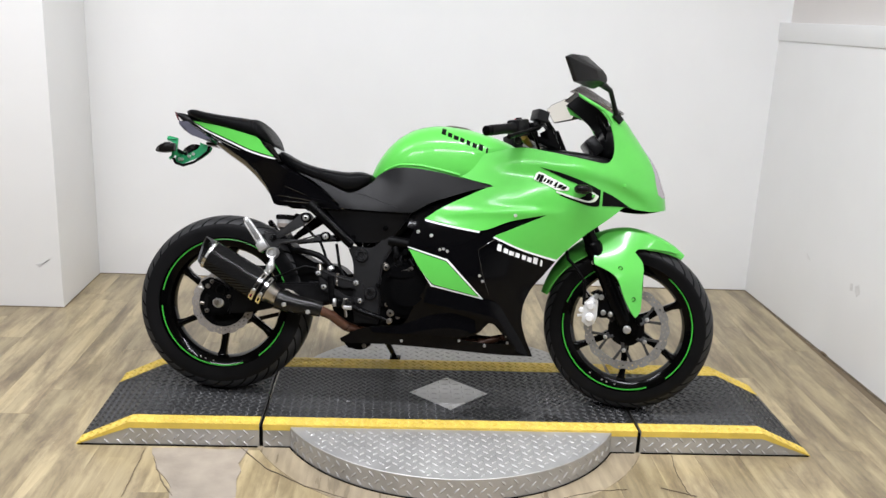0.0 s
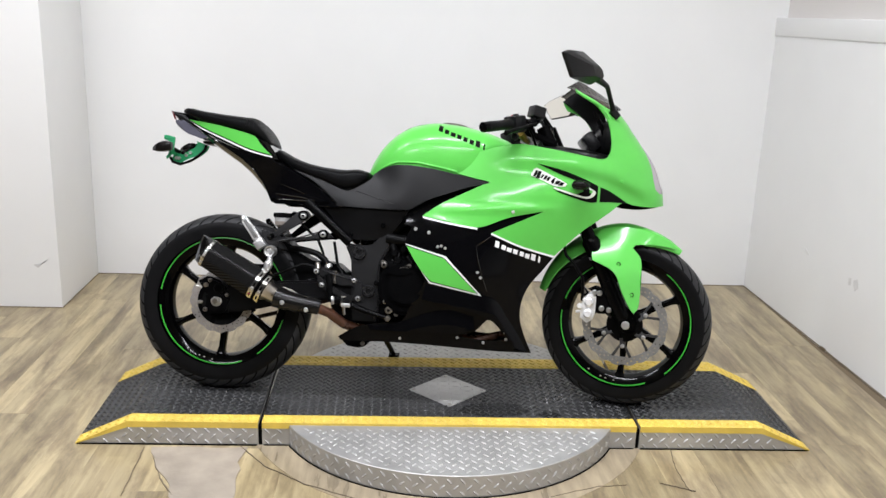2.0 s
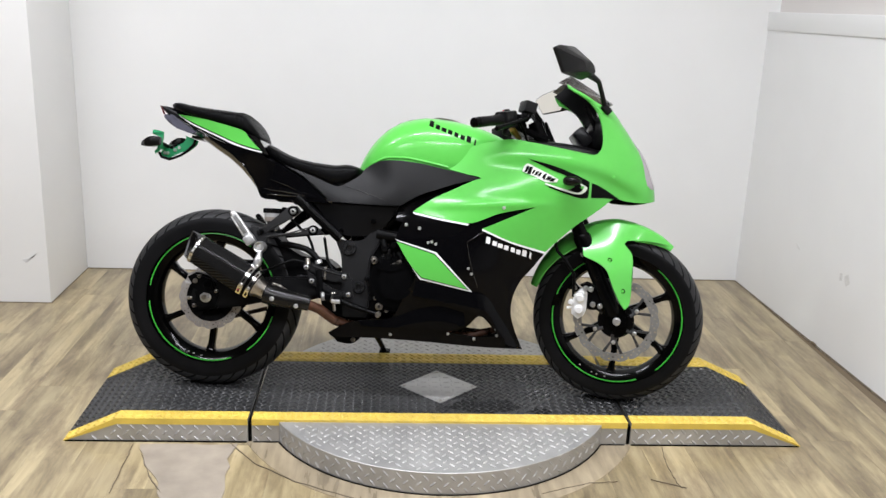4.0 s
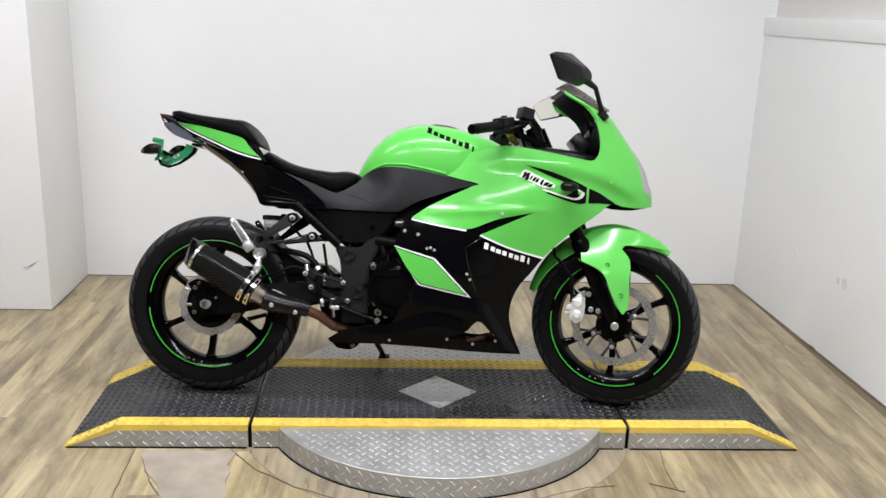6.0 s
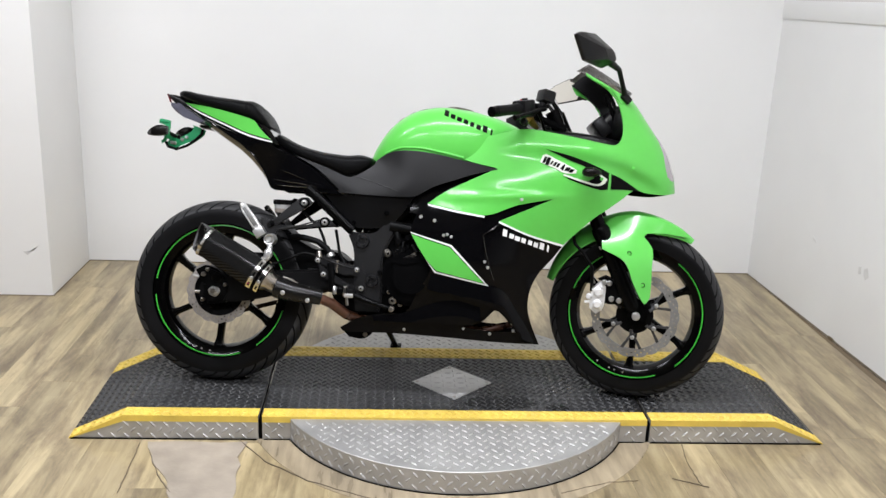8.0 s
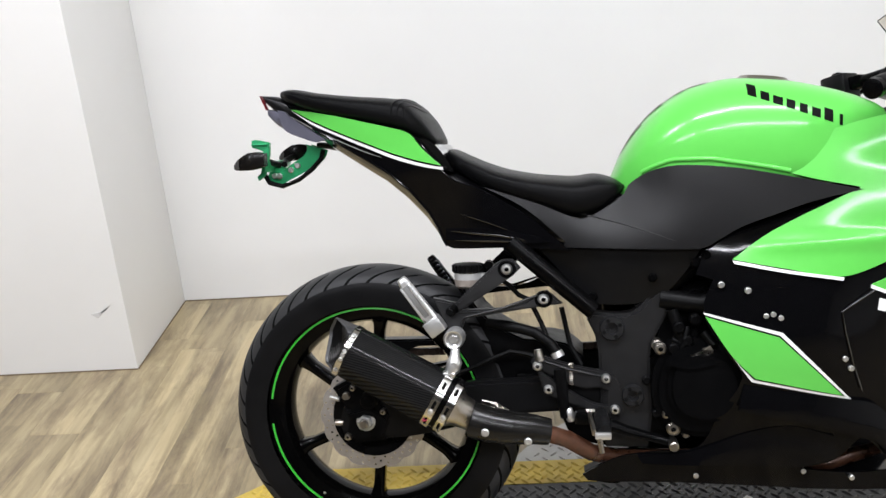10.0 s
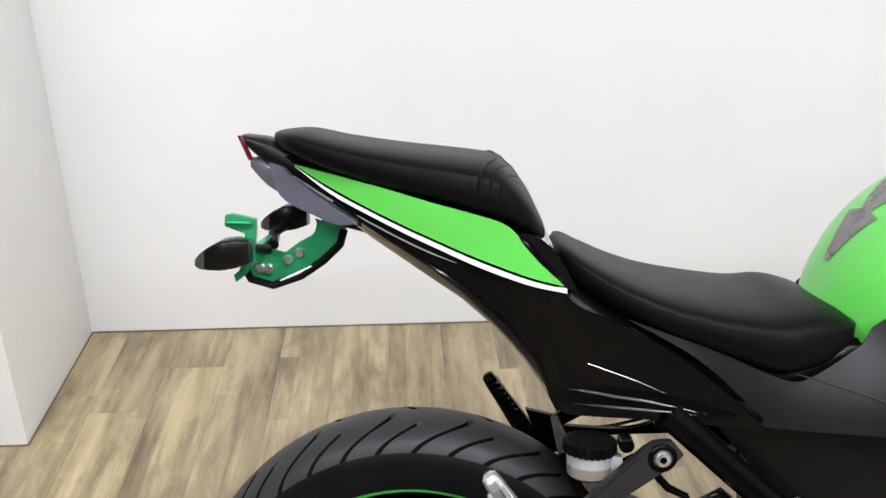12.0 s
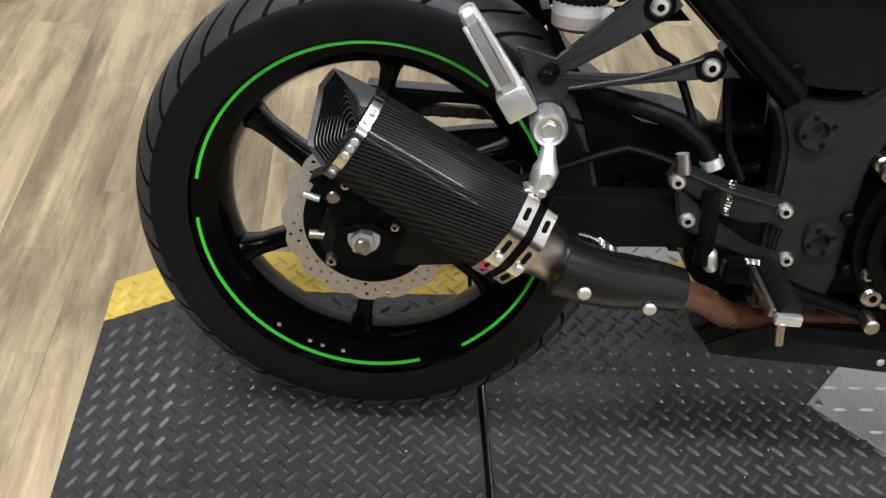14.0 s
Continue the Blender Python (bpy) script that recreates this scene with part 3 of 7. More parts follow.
half_disc(False)
half_disc(True)
rows = []
for k in range(121):
    a = math.pi + 0.38 + (math.pi - 0.76) * k / 120
    rows.append([(TX + r * math.cos(a), TY + r * math.sin(a), z) for r, z in ((TR - 0.01, 0.0), (TR + 0.0035, 0.0), (TR + 0.0035, 0.0045), (TR - 0.01, 0.0045))])
part("base_strip", add_ring(bmesh.new(), rows, cap=True), GROOVE, turntable, "thin black strip along the foot")
bm = bmesh.new()
dia = [(-0.14, 0), (0, -0.137), (0.14, 0), (0, 0.137)]
lo = [bm.verts.new((TX + x, 0.274 + y, H + 0.0005)) for x, y in dia]
hi = [bm.verts.new((TX + x * 0.985, 0.274 + y * 0.985, H + 0.004)) for x, y in dia]
bm.faces.new(hi)
for k in range(4):
    bm.faces.new((lo[k], lo[(k + 1) % 4], hi[(k + 1) % 4], hi[k]))
hatch = part("access_plate", bm, ALU, turntable, "bare aluminium diamond-shaped access plate", smooth=0)
tread(hatch, ALU, TX - 0.14, TX + 0.14, 0.274 - 0.14, 0.274 + 0.14, lambda u, v: ((u, v, H + 0.004), (0.7, 0.7, 0), (-0.7, 0.7, 0)),
      keep=lambda u, v: abs(u - TX) + abs(v - 0.274) < 0.127)
for sx, sy in ((-0.122, 0), (0.122, 0), (0, 0.12), (0, -0.12)):
    part("screw", rod((TX + sx, 0.274 + sy, H + 0.003), (TX + sx, 0.274 + sy, H + 0.0058), 0.006, 0.001, 12), STEEL, hatch)


def stain(cx, cy, rx, ry, seed):
    """A dark damp stain with an uneven edge, lying on the deck between the lugs."""
    r = random.Random(seed)
    ph = [r.uniform(0, 6.28) for _ in range(4)]
    bm = bmesh.new()
    pts = []
    for k in range(48):
        a = 2 * math.pi * k / 48
        q = 1 + 0.09 * math.sin(2 * a + ph[0]) + 0.07 * math.sin(5 * a + ph[1]) + 0.05 * math.sin(9 * a + ph[2])
        pts.append((cx + rx * q * math.cos(a), cy + ry * q * math.sin(a)))
    top = [bm.verts.new((x, y, H + 0.0006)) for x, y in pts]
    low = [bm.verts.new((x, y, H - 0.0002)) for x, y in pts]
    bm.faces.new(top)
    for k in range(48):
        bm.faces.new((low[k], low[(k + 1) % 48], top[(k + 1) % 48], top[k]))
    part("oil_stain", bm, STAIN, turntable, "dark oil stain on the deck", smooth=0)


STAIN = material("oily_stain", (0.004, 0.004, 0.004), 0.45, vary=0.3, scale=20, spec=0.15)
stain(0.266, 0.122, 0.108, 0.060, 3)
stain(0.455, 0.086, 0.045, 0.022, 5)

SCUFF = material("wall_scuff", (0.69, 0.685, 0.67), 0.6, vary=0.15, scale=40)
# grit on the deck
verts, faces = [], []
grit = random.Random(21)
for k in range(110):
    x, y, r = grit.uniform(-0.85, 1.05), grit.uniform(Y0 + 0.06, Y1 - 0.1), grit.uniform(0.0007, 0.0018)
    b = len(verts)
    verts += [(x + r * math.cos(a) * grit.uniform(0.6, 1), y + r * math.sin(a) * grit.uniform(0.6, 1), H + 0.0002) for a in (0, 1.57, 3.14, 4.71)] + [(x, y, H + 0.0002 + r)]
    faces += [(b, b + 1, b + 4), (b + 1, b + 2, b + 4), (b + 2, b + 3, b + 4), (b + 3, b, b + 4)]
me = bpy.data.meshes.new("grit")
me.from_pydata(verts, [], faces)
tagged(link("grit", me, SCUFF, turntable, "pale grit scattered on the deck", smooth=0), kind="stuff")

# dark joint along the foot of the walls, and scuffs on the paint
structure("trim_back", box((X_PIER, Y_BACK - 0.004, 0.0), (X_RIGHT, Y_BACK, 0.003)), SUBFLOOR, "thin dark joint along the wall foot", "trim")
structure("trim_right", box((-0.004, -4.8, 0.0), (0.001, -0.005, 0.0035), 0, SKEW), SUBFLOOR, "thin dark joint along the wall foot", "trim")
structure("trim_chip", box((-0.007, -0.925, 0.0), (0.0, -0.885, 0.010), 0.002, SKEW), SUBFLOOR, "dark chip at the foot of the partition", "trim")
structure("trim_pier", box((X_LEFT, Y_PIER - 0.0035, 0.0), (X_PIER - 0.001, Y_PIER, 0.003)), SUBFLOOR, "thin dark joint along the pier's foot", "trim")
structure("trim_pier_side", box((X_PIER, Y_PIER, 0.0), (X_PIER + 0.0035, Y_BACK - 0.005, 0.003)), SUBFLOOR, "thin dark joint along the pier's foot", "trim")
SCUFFS = ([(0.785, 0.345), (0.755, 0.36), (0.74, 0.325), (0.765, 0.305), (0.78, 0.325)], [(0.825, 0.345), (0.805, 0.35), (0.80, 0.32), (0.82, 0.315)],
          [(1.235, 0.372), (1.20, 0.358), (1.185, 0.345), (1.22, 0.352)])


def scuff(points, axis, at, label="faint grey scuff on the wall paint"):
    bm = bmesh.new()
    ring = rounded(points, 0.01, 20)
    sgn = -0.0012
    a = [bm.verts.new((at + sgn, p[0], p[1]) if axis == "x" else (p[0], at + sgn, p[1])) for p in ring]
    b = [bm.verts.new((at, p[0], p[1]) if axis == "x" else (p[0], at, p[1])) for p in ring]
    bm.faces.new(a)
    for k in range(len(ring)):
        bm.faces.new((b[k], b[(k + 1) % len(ring)], a[(k + 1) % len(ring)], a[k]))
    return tagged(part("scuff", bm, SCUFF, smooth=0), label, "scuff", kind="structure")


scuff([(-1.72, 0.205), (-1.67, 0.215), (-1.645, 0.24), (-1.66, 0.225), (-1.70, 0.19)], "y", Y_PIER)
for pts in SCUFFS:
    scuff([(y - Y_BACK, z) for y, z in pts], "x", 0.0).matrix_world = CAP_SKEW


# ---- the motorcycle: x forward, y to its left, z up, leaning on its stand ----
bike = thing("motorcycle", "bright green and black sport motorcycle leaning on its side stand", "motorcycle", pose(0.004, 0.232, H + 0.001, -15.5, 0, -5.3))
RX, RZ, FX, FZ = -0.698, 0.307, 0.72, 0.293


def tyre_mesh(cx, cz, R, half, bead, grooves, slant):
    """A road tyre with slanted tread grooves; the mesh runs along the grooves."""
    prof = []
    for k in range(61):
        a = math.pi * (k / 60 - 0.5) * 1.16
        y = half * math.sin(a) if abs(a) <= math.pi / 2 else half * math.copysign(1, a) * (1 - 0.25 * (abs(a) - math.pi / 2) ** 2)
        prof.append((bead + (R - bead) * max(0.0, math.cos(a * 0.86)) ** 0.62, y))
    per = 24
    n, m = grooves * per, len(prof)

    def cut(k, y, r):
        s = abs(y) / half
        if r < bead + 0.4 * (R - bead) or not 0.18 < s < 0.955:
            return False
        q = (k + (per // 2 if y > 0 else 0)) % (2 * per)
        return 1 <= q % per <= (3 if q < per or s > 0.45 else 0)
    verts, faces = [], []
    for k in range(n):
        for r, y in prof:
            s = min(1.0, abs(y) / half)
            a = 2 * math.pi * (k / n - slant * s * s / grooves)
            d = r - (0.0055 if cut(k, y, r) else 0.0)
            verts.append((cx + d * math.cos(a), y, cz + d * math.sin(a)))
    me = bpy.data.meshes.new("tyre")
    for k in range(n):
        for j in range(m - 1):
            k2 = (k + 1) % n
            faces.append((k2 * m + j, k2 * m + j + 1, k * m + j + 1, k * m + j))
    me.from_pydata(verts, [], faces)
    for k in range(n):
        for j in range(m - 1):
            r, y = (prof[j][0] + prof[j + 1][0]) / 2, (prof[j][1] + prof[j + 1][1]) / 2
            # groove faces are coloured near black in place of their shade
            dark = cut(k, y, r) or cut(k + 1, y, r)
            me.polygons[k * (m - 1) + j].material_index = 2 if dark else 1 if abs(y) < 0.962 * half and r > bead + 0.4 * (R - bead) else 0
    return me


def stripe(cx, cz, a0, a1, y, r=0.2215, w=0.0040):
    n = max(6, int((a1 - a0) / 3))
    rows = []
    s = math.copysign(1, y)
    for k in range(n + 1):
        a = radians(a0 + (a1 - a0) * k / n)
        c, d = math.cos(a), math.sin(a)
        rows.append([(cx + (r - w / 2) * c, y + s * 0.0012, cz + (r - w / 2) * d), (cx + (r + w / 2) * c, y + s * 0.0005, cz + (r + w / 2) * d),
                     (cx + (r + w / 2) * c, y - s * 0.002, cz + (r + w / 2) * d), (cx + (r - w / 2) * c, y - s * 0.002, cz + (r - w / 2) * d)])
    return add_ring(bmesh.new(), rows, cap=True)


def petal_disc(cx, cz, y, r_out, r_in, petals, holes, size, thick=0.004):
    """A wave-edged brake disc with drilled holes left open."""
    bm = bmesh.new()
    n = petals * 12
    loops = [[], []]
    for k in range(n):
        a = 2 * math.pi * k / n
        r = r_out - 0.0045 * (0.5 - 0.5 * math.cos(petals * a)) ** 2
        loops[0].append((r * math.cos(a), r * math.sin(a)))
        loops[1].append((r_in * math.cos(a), r_in * math.sin(a)))
    for r, count, off in holes:
        for k in range(count):
            a = 2 * math.pi * (k + off) / count
            loops.append([(r * math.cos(a) + size * math.cos(math.pi * j / 5), r * math.sin(a) + size * math.sin(math.pi * j / 5)) for j in range(10)])
    edges = []
    for lp in loops:
        vs = [bm.verts.new((cx + p[0], y - thick / 2, cz + p[1])) for p in lp]
        edges += [bm.edges.new((vs[k - 1], vs[k])) for k in range(len(vs))]
    bmesh.ops.triangle_fill(bm, edges=edges, use_beauty=True, normal=(0, -1, 0))
    ext = bmesh.ops.extrude_face_region(bm, geom=bm.faces[:])
    bmesh.ops.translate(bm, verts=[g for g in ext["geom"] if isinstance(g, bmesh.types.BMVert)], vec=(0, thick, 0))
    bmesh.ops.recalc_face_normals(bm, faces=bm.faces[:])
    return bm


def wheel(name, label, cx, cz, R, half, rim_half, spoke0, arcs, grooves, slant):
    y = rim_half
    prof = [(0.196, -y + 0.012), (0.213, -y + 0.004), (0.2275, -y), (0.2285, -y + 0.004), (0.222, -y + 0.008), (0.210, -y + 0.02), (0.205, 0), (0.210, y - 0.02), (0.222, y - 0.008),
            (0.2285, y - 0.004), (0.2275, y), (0.213, y - 0.004), (0.196, y - 0.012), (0.190, y - 0.03), (0.187, 0), (0.190, -y + 0.03)]
    w = part(name, spin(prof, cx, cz, 128), RIM, bike, label, 35)
    link("tyre", tyre_mesh(cx, cz, R, half, 0.2255, grooves, slant), (RUBBER, TREAD, GROOVE), w, "black road tyre with slanted tread grooves", 60)
    for k in range(6):
        a = radians(spoke0 + 60 * k)
        bm = bmesh.new()
        u, v = Vector((math.cos(a), 0, math.sin(a))), Vector((-math.sin(a), 0, math.cos(a)))
        c = Vector((cx, 0, cz))
        rows = []
        for r, hw, hy, bend in ((0.035, 0.020, 0.030, 0), (0.07, 0.0135, 0.024, 0.003), (0.12, 0.0105, 0.018, 0.004), (0.165, 0.0105, 0.017, 0.002), (0.182, 0.0125, 0.02, 0), (0.194, 0.019, 0.022, 0)):
            m = c + u * r + v * bend
            e = 0.004
            rows.append([m + v * (hw - e) + Vector((0, hy, 0)), m + v * hw + Vector((0, hy - e, 0)), m + v * hw - Vector((0, hy - e, 0)), m + v * (hw - e) - Vector((0, hy, 0)),
                         m - v * (hw - e) - Vector((0, hy, 0)), m - v * hw - Vector((0, hy - e, 0)), m - v * hw + Vector((0, hy - e, 0)), m - v * (hw - e) + Vector((0, hy, 0))])
        add_ring(bm, rows, cap=True)
        part("spoke", bm, RIM, w, smooth=50)
    part("hub", spin([(0.012, -0.055), (0.034, -0.055), (0.04, -0.048), (0.042, -0.02), (0.046, 0), (0.042, 0.02), (0.04, 0.048), (0.034, 0.055), (0.012, 0.055)], cx, cz, 48), RIM, w)
    for a0, a1 in arcs:
        for s in (-1, 1):
            part("rim_stripe", stripe(cx, cz, a0, a1, s * (rim_half - 0.0005)), STRIPE, w, "thin bright green rim stripe")
    # small silver blocks on the inner rim
    for a in (236, 249, 254, 262):
        c, d = math.cos(radians(a)), math.sin(radians(a))
        part("rim_fleck", box((-0.0028, -0.0015, -0.002), (0.0028, 0.0015, 0.002), 0.0008, pose(cx + 0.208 * c, -rim_half + 0.0025, cz + 0.208 * d) @ Matrix.Rotation(radians(90 - a), 4, "Y")), SILVER, w)
    return w


rear = wheel("rear_wheel", "black six-spoke cast wheel with a green stripe", RX, RZ, 0.307, 0.066, 0.052, 87, ((55, 172), (186, 290), (306, 345), (12, 41)), 38, -1.6)
front = wheel("front_wheel", "black six-spoke cast wheel with a green stripe", FX, FZ, 0.293, 0.056, 0.042, 207, ((-50, 53), (172, 291), (112, 161)), 36, 1.6)


part("brake_disc", petal_disc(RX, RZ, -0.066, 0.111, 0.079, 16, ((0.103, 24, 0), (0.096, 24, 0.45), (0.089, 24, 0.9)), 0.0027), DISC, rear, "drilled steel petal brake disc")
part("disc_carrier", spin([(0.03, -0.062), (0.084, -0.069), (0.084, -0.064), (0.03, -0.043)], RX, RZ, 48), DARK, rear)
rear.location = (0.003, -0.009, -0.0025)
part("brake_disc", petal_disc(FX, FZ, -0.066, 0.146, 0.116, 18, ((0.138, 26, 0), (0.131, 26, 0.4), (0.124, 26, 0.8)), 0.0027), DISC_GREY, front, "drilled steel petal brake disc")
for k in range(6):
    a = radians(60 * k + 27)
    u, v = Vector((math.cos(a), 0, math.sin(a))), Vector((-math.sin(a), 0, math.cos(a)))
    c = Vector((FX, -0.066, FZ))
    for s in (-1, 1):
        part("carrier_arm", slab([(p.x, p.z) for p in (c + u * 0.070 + v * s * 0.001, c + u * 0.117 + v * s * 0.026, c + u * 0.114 + v * s * 0.036, c + u * 0.070 + v * s * 0.009)], -0.069, -0.063, 0.001), CARRIER, front)
    part("disc_button", rod(c + u * 0.077 + Vector((0, -0.014, 0)), c + u * 0.077 + Vector((0, 0.006, 0)), 0.0072, 0.003, 16), SILVER, front)
    part("carrier_lug", tube([c + u * 0.05, c + u * 0.084], [0.016, 0.0115], 12, squash=0.4), CARRIER, front)
part("disc_carrier", spin([(0.02, -0.074), (0.058, -0.074), (0.062, -0.07), (0.06, -0.06), (0.02, -0.05)], FX, FZ, 40), DARK, front)


# front fork, caliper, mudguard
def fork_leg(s):
    top, bot = Vector((0.412, s * 0.1, 0.958)), Vector((0.716, s * 0.1, 0.313))
    f = part("fork_leg", tube([bot + (top - bot) * k for k in (0, 0.02, 0.1, 0.32, 0.40, 0.42)], [0.022, 0.029, 0.028, 0.027, 0.031, 0.027], 24), FRAME, bike, "black telescopic fork leg")
    part("stanchion", tube([bot + (top - bot) * 0.42, top], 0.0235, 20), FRAME, f)
    part("axle_clamp", slab([(0.697, 0.351), (0.736, 0.352), (0.763, 0.308), (0.755, 0.275), (0.722, 0.264), (0.694, 0.290)], s * 0.115, s * 0.08, 0.005), FRAME, f)
    part("axle_nut", rod((FX + 0.004, s * 0.132, FZ + 0.004), (FX + 0.004, s * 0.085, FZ + 0.004), 0.0135, 0.003, 18), SILVER, f)
    return f


legs = [fork_leg(-1), fork_leg(1)]
caliper = part("front_caliper", slab([(0.570, 0.342), (0.574, 0.371), (0.590, 0.390), (0.605, 0.403), (0.621, 0.386), (0.619, 0.336), (0.610, 0.306), (0.592, 0.294), (0.570, 0.312)], -0.115, -0.045, 0.008), CALIPER, bike, "silver front brake caliper")
for bx, bz in ((0.598, 0.369), (0.596, 0.328)):
    part("piston_cap", rod((bx, -0.130, bz), (bx, -0.11, bz), 0.0155, 0.005, 20), CALIPER, caliper)
part("caliper_bridge", slab([(0.575, 0.378), (0.607, 0.396), (0.614, 0.385), (0.585, 0.363)], -0.124, -0.112, 0.004), CALIPER, caliper)
part("caliper_bracket", slab([(0.592, 0.412), (0.618, 0.425), (0.645, 0.415), (0.668, 0.385), (0.676, 0.345), (0.660, 0.330), (0.628, 0.328), (0.618, 0.345), (0.618, 0.395)], -0.105, -0.09, 0.004), DARK, caliper, "black caliper bracket")
part("bleed_nipple", rod((0.583, -0.10, 0.395), (0.574, -0.10, 0.414), 0.004, 0.001, 10), STEEL, caliper)
part("pad_pin", rod((0.553, -0.10, 0.330), (0.575, -0.10, 0.334), 0.005, 0.001, 10), CALIPER, caliper)
part("hose_banjo", rod((0.566, -0.118, 0.352), (0.566, -0.095, 0.352), 0.009, 0.002, 12), CALIPER, caliper)
for bx, bz in ((0.632, 0.400), (0.641, 0.348), (0.666, 0.344), (0.615, 0.402)):
    part("caliper_bolt", rod((bx, -0.12, bz), (bx, -0.100, bz), 0.009, 0.002, 12), BOLT, caliper)
part("brake_hose", tube([(0.5736, -0.105, 0.3706), (0.5745, -0.112, 0.41), (0.5731, -0.115, 0.4488), (0.5417, -0.112, 0.4955), (0.5113, -0.10, 0.5227), (0.49, -0.09, 0.60)], 0.0055, 8), HOSE, caliper)
part("hose_clip", rod((0.601, -0.118, 0.520), (0.601, -0.09, 0.520), 0.010, 0.002, 14), BOLT, caliper)
rows = []
for k in range(33):
    a = radians(55 + (162 - 55) * k / 32)
    t = k / 32
    taper = min(1.0, 0.28 + 3.2 * min(t, 0.9 - 0.8 * t + 0.02)) if t < 0.5 else min(1.0, 0.45 + 1.5 * (1 - t))
    ring = []
    for j in range(15):
        q = -1 + 2 * j / 14
        r = (0.345 - 0.03 * max(0, 0.35 - t) / 0.35 - 0.022 * max(0, t - 0.45) / 0.55) - 0.052 * abs(q) ** 2.6 * taper
        ring.append((FX + r * math.cos(a), 0.076 * taper * q, FZ + r * math.sin(a)))
    ring += [(FX + (math.hypot(p[0] - FX, p[2] - FZ) - 0.004) * math.cos(a), p[1] * 0.97, FZ + (math.hypot(p[0] - FX, p[2] - FZ) - 0.004) * math.sin(a)) for p in reversed(ring)]
    rows.append(ring)
fender = part("front_mudguard", add_ring(bmesh.new(), rows, cap=True), GREEN, bike, "bright green front mudguard", 50)
fender_w = spline_sheet([(0.612, 0.622, 0.066), (0.699, 0.631, 0.055), (0.807, 0.602, 0.06), (0.881, 0.561, 0.04), (0.6235, 0.547, 0.125), (0.679, 0.566, 0.105), (0.725, 0.489, 0.138), (0.765, 0.369, 0.136), (0.764, 0.545, 0.088)])
for s in (-1, 1):
    finish("mudguard_side", shell([(0.612, 0.600), (0.601, 0.549), (0.6025, 0.518), (0.677, 0.480), (0.709, 0.411), (0.7365, 0.359), (0.7506, 0.343), (0.764, 0.363), (0.766, 0.462), (0.7645, 0.521), (0.735, 0.559), (0.745, 0.570), (0.80, 0.571), (0.855, 0.563),
                                   (0.889, 0.557), (0.8642, 0.5793), (0.797, 0.612), (0.70, 0.627), (0.6361, 0.619)], lambda x, z: (x, fender_w(x, z), z), 0.004, 0.02, 40, side=s), (GREEN, GLOSS), fender, "green fork cover")
    for bx, bz in ((0.691, 0.506), (0.7395, 0.405)):
        w = fender_w(bx, bz)
        part("screw", rod((bx, s * (w + 0.0025), bz), (bx, s * (w - 0.01), bz), 0.0078, 0.002, 14), SATIN, fender)
        part("screw_head", rod((bx, s * (w + 0.0038), bz), (bx, s * (w - 0.002), bz), 0.0052, 0.0012, 12), GREEN, fender)

# the handlebars stand slightly to the right: wheel, fork, brake and mudguard turn with them
FORK_AXIS = Vector((-math.sin(radians(26)), 0, math.cos(radians(26))))
HUB = Vector((FX, 0, FZ))
STEER = Matrix.Translation(HUB + Vector((0, 0, 0.006))) @ Matrix.Rotation(radians(-12), 4, FORK_AXIS) @ Matrix.Translation(-HUB)
for ob in [front, caliper, fender] + legs:
    ob.matrix_local = STEER

# ---- fairing ----
nose = curve([0.5, 0.70, 0.755, 0.78, 0.829, 0.867, 0.909, 0.953, 0.997, 1.029, 1.09], [0.835, 0.831, 0.826, 0.817, 0.80, 0.779, 0.747, 0.715, 0.683, 0.655, 0.59])
XA = 0.42
K = 0.40


def bend(x, z):
    """From (x, z) to the sheet's own (u, z), in which the nose turns round evenly."""
    if x <= XA:
        return (x, z)
    return (XA + K * math.asin(min(1, (x - XA) / (nose(z) - XA))), z)


fair_w = spline_sheet([(0.0, 0.63, 0.20), (0.1, 0.78, 0.158), (0.22, 0.75, 0.205), (0.3, 0.87, 0.188), (0.3, 0.8, 0.207), (0.3, 0.70, 0.232), (0.42, 0.76, 0.232), (0.42, 0.86, 0.198), (0.55, 0.75, 0.235), (0.6, 0.85, 0.205),
                       (0.62, 0.93, 0.205), (0.58, 1.0, 0.20), (0.53, 1.06, 0.15), (0.65, 0.72, 0.21), (0.8, 0.7, 0.20), (0.23, 0.58, 0.222), (0.44, 0.52, 0.185), (0.56, 0.63, 0.20), (0.38, 0.43, 0.17), (0.2, 0.42, 0.205),
                       (0.03, 0.4, 0.20), (-0.05, 0.53, 0.205), (0.35, 0.28, 0.150), (0.38, 0.18, 0.128), (0.1, 0.2, 0.155), (0.1, 0.3, 0.175), (-0.2, 0.2, 0.148), (-0.15, 0.26, 0.16)])


shoulder = curve([0.0, 0.2, 0.367, 0.48, 0.593, 0.688, 0.764, 0.84], [0.80, 0.828, 0.834, 0.822, 0.805, 0.772, 0.735, 0.70])


def crease(x, z):
    """A raised line along the side fairing."""
    along = max(0.0, min(1.0, (x - 0.02) / 0.08, (0.47 - x) / 0.1))
    d = (z - (0.652 + 0.045 * x)) / 0.012
    low = along * 0.0065 * math.exp(-d * d)
    top = 0.5 + 0.5 * math.tanh((z - shoulder(x) + 0.020) / 0.021)
    return low + 0.030 * (top - 1) * max(0.0, min(1.0, (x - 0.16) / 0.3, (0.83 - x) / 0.1))


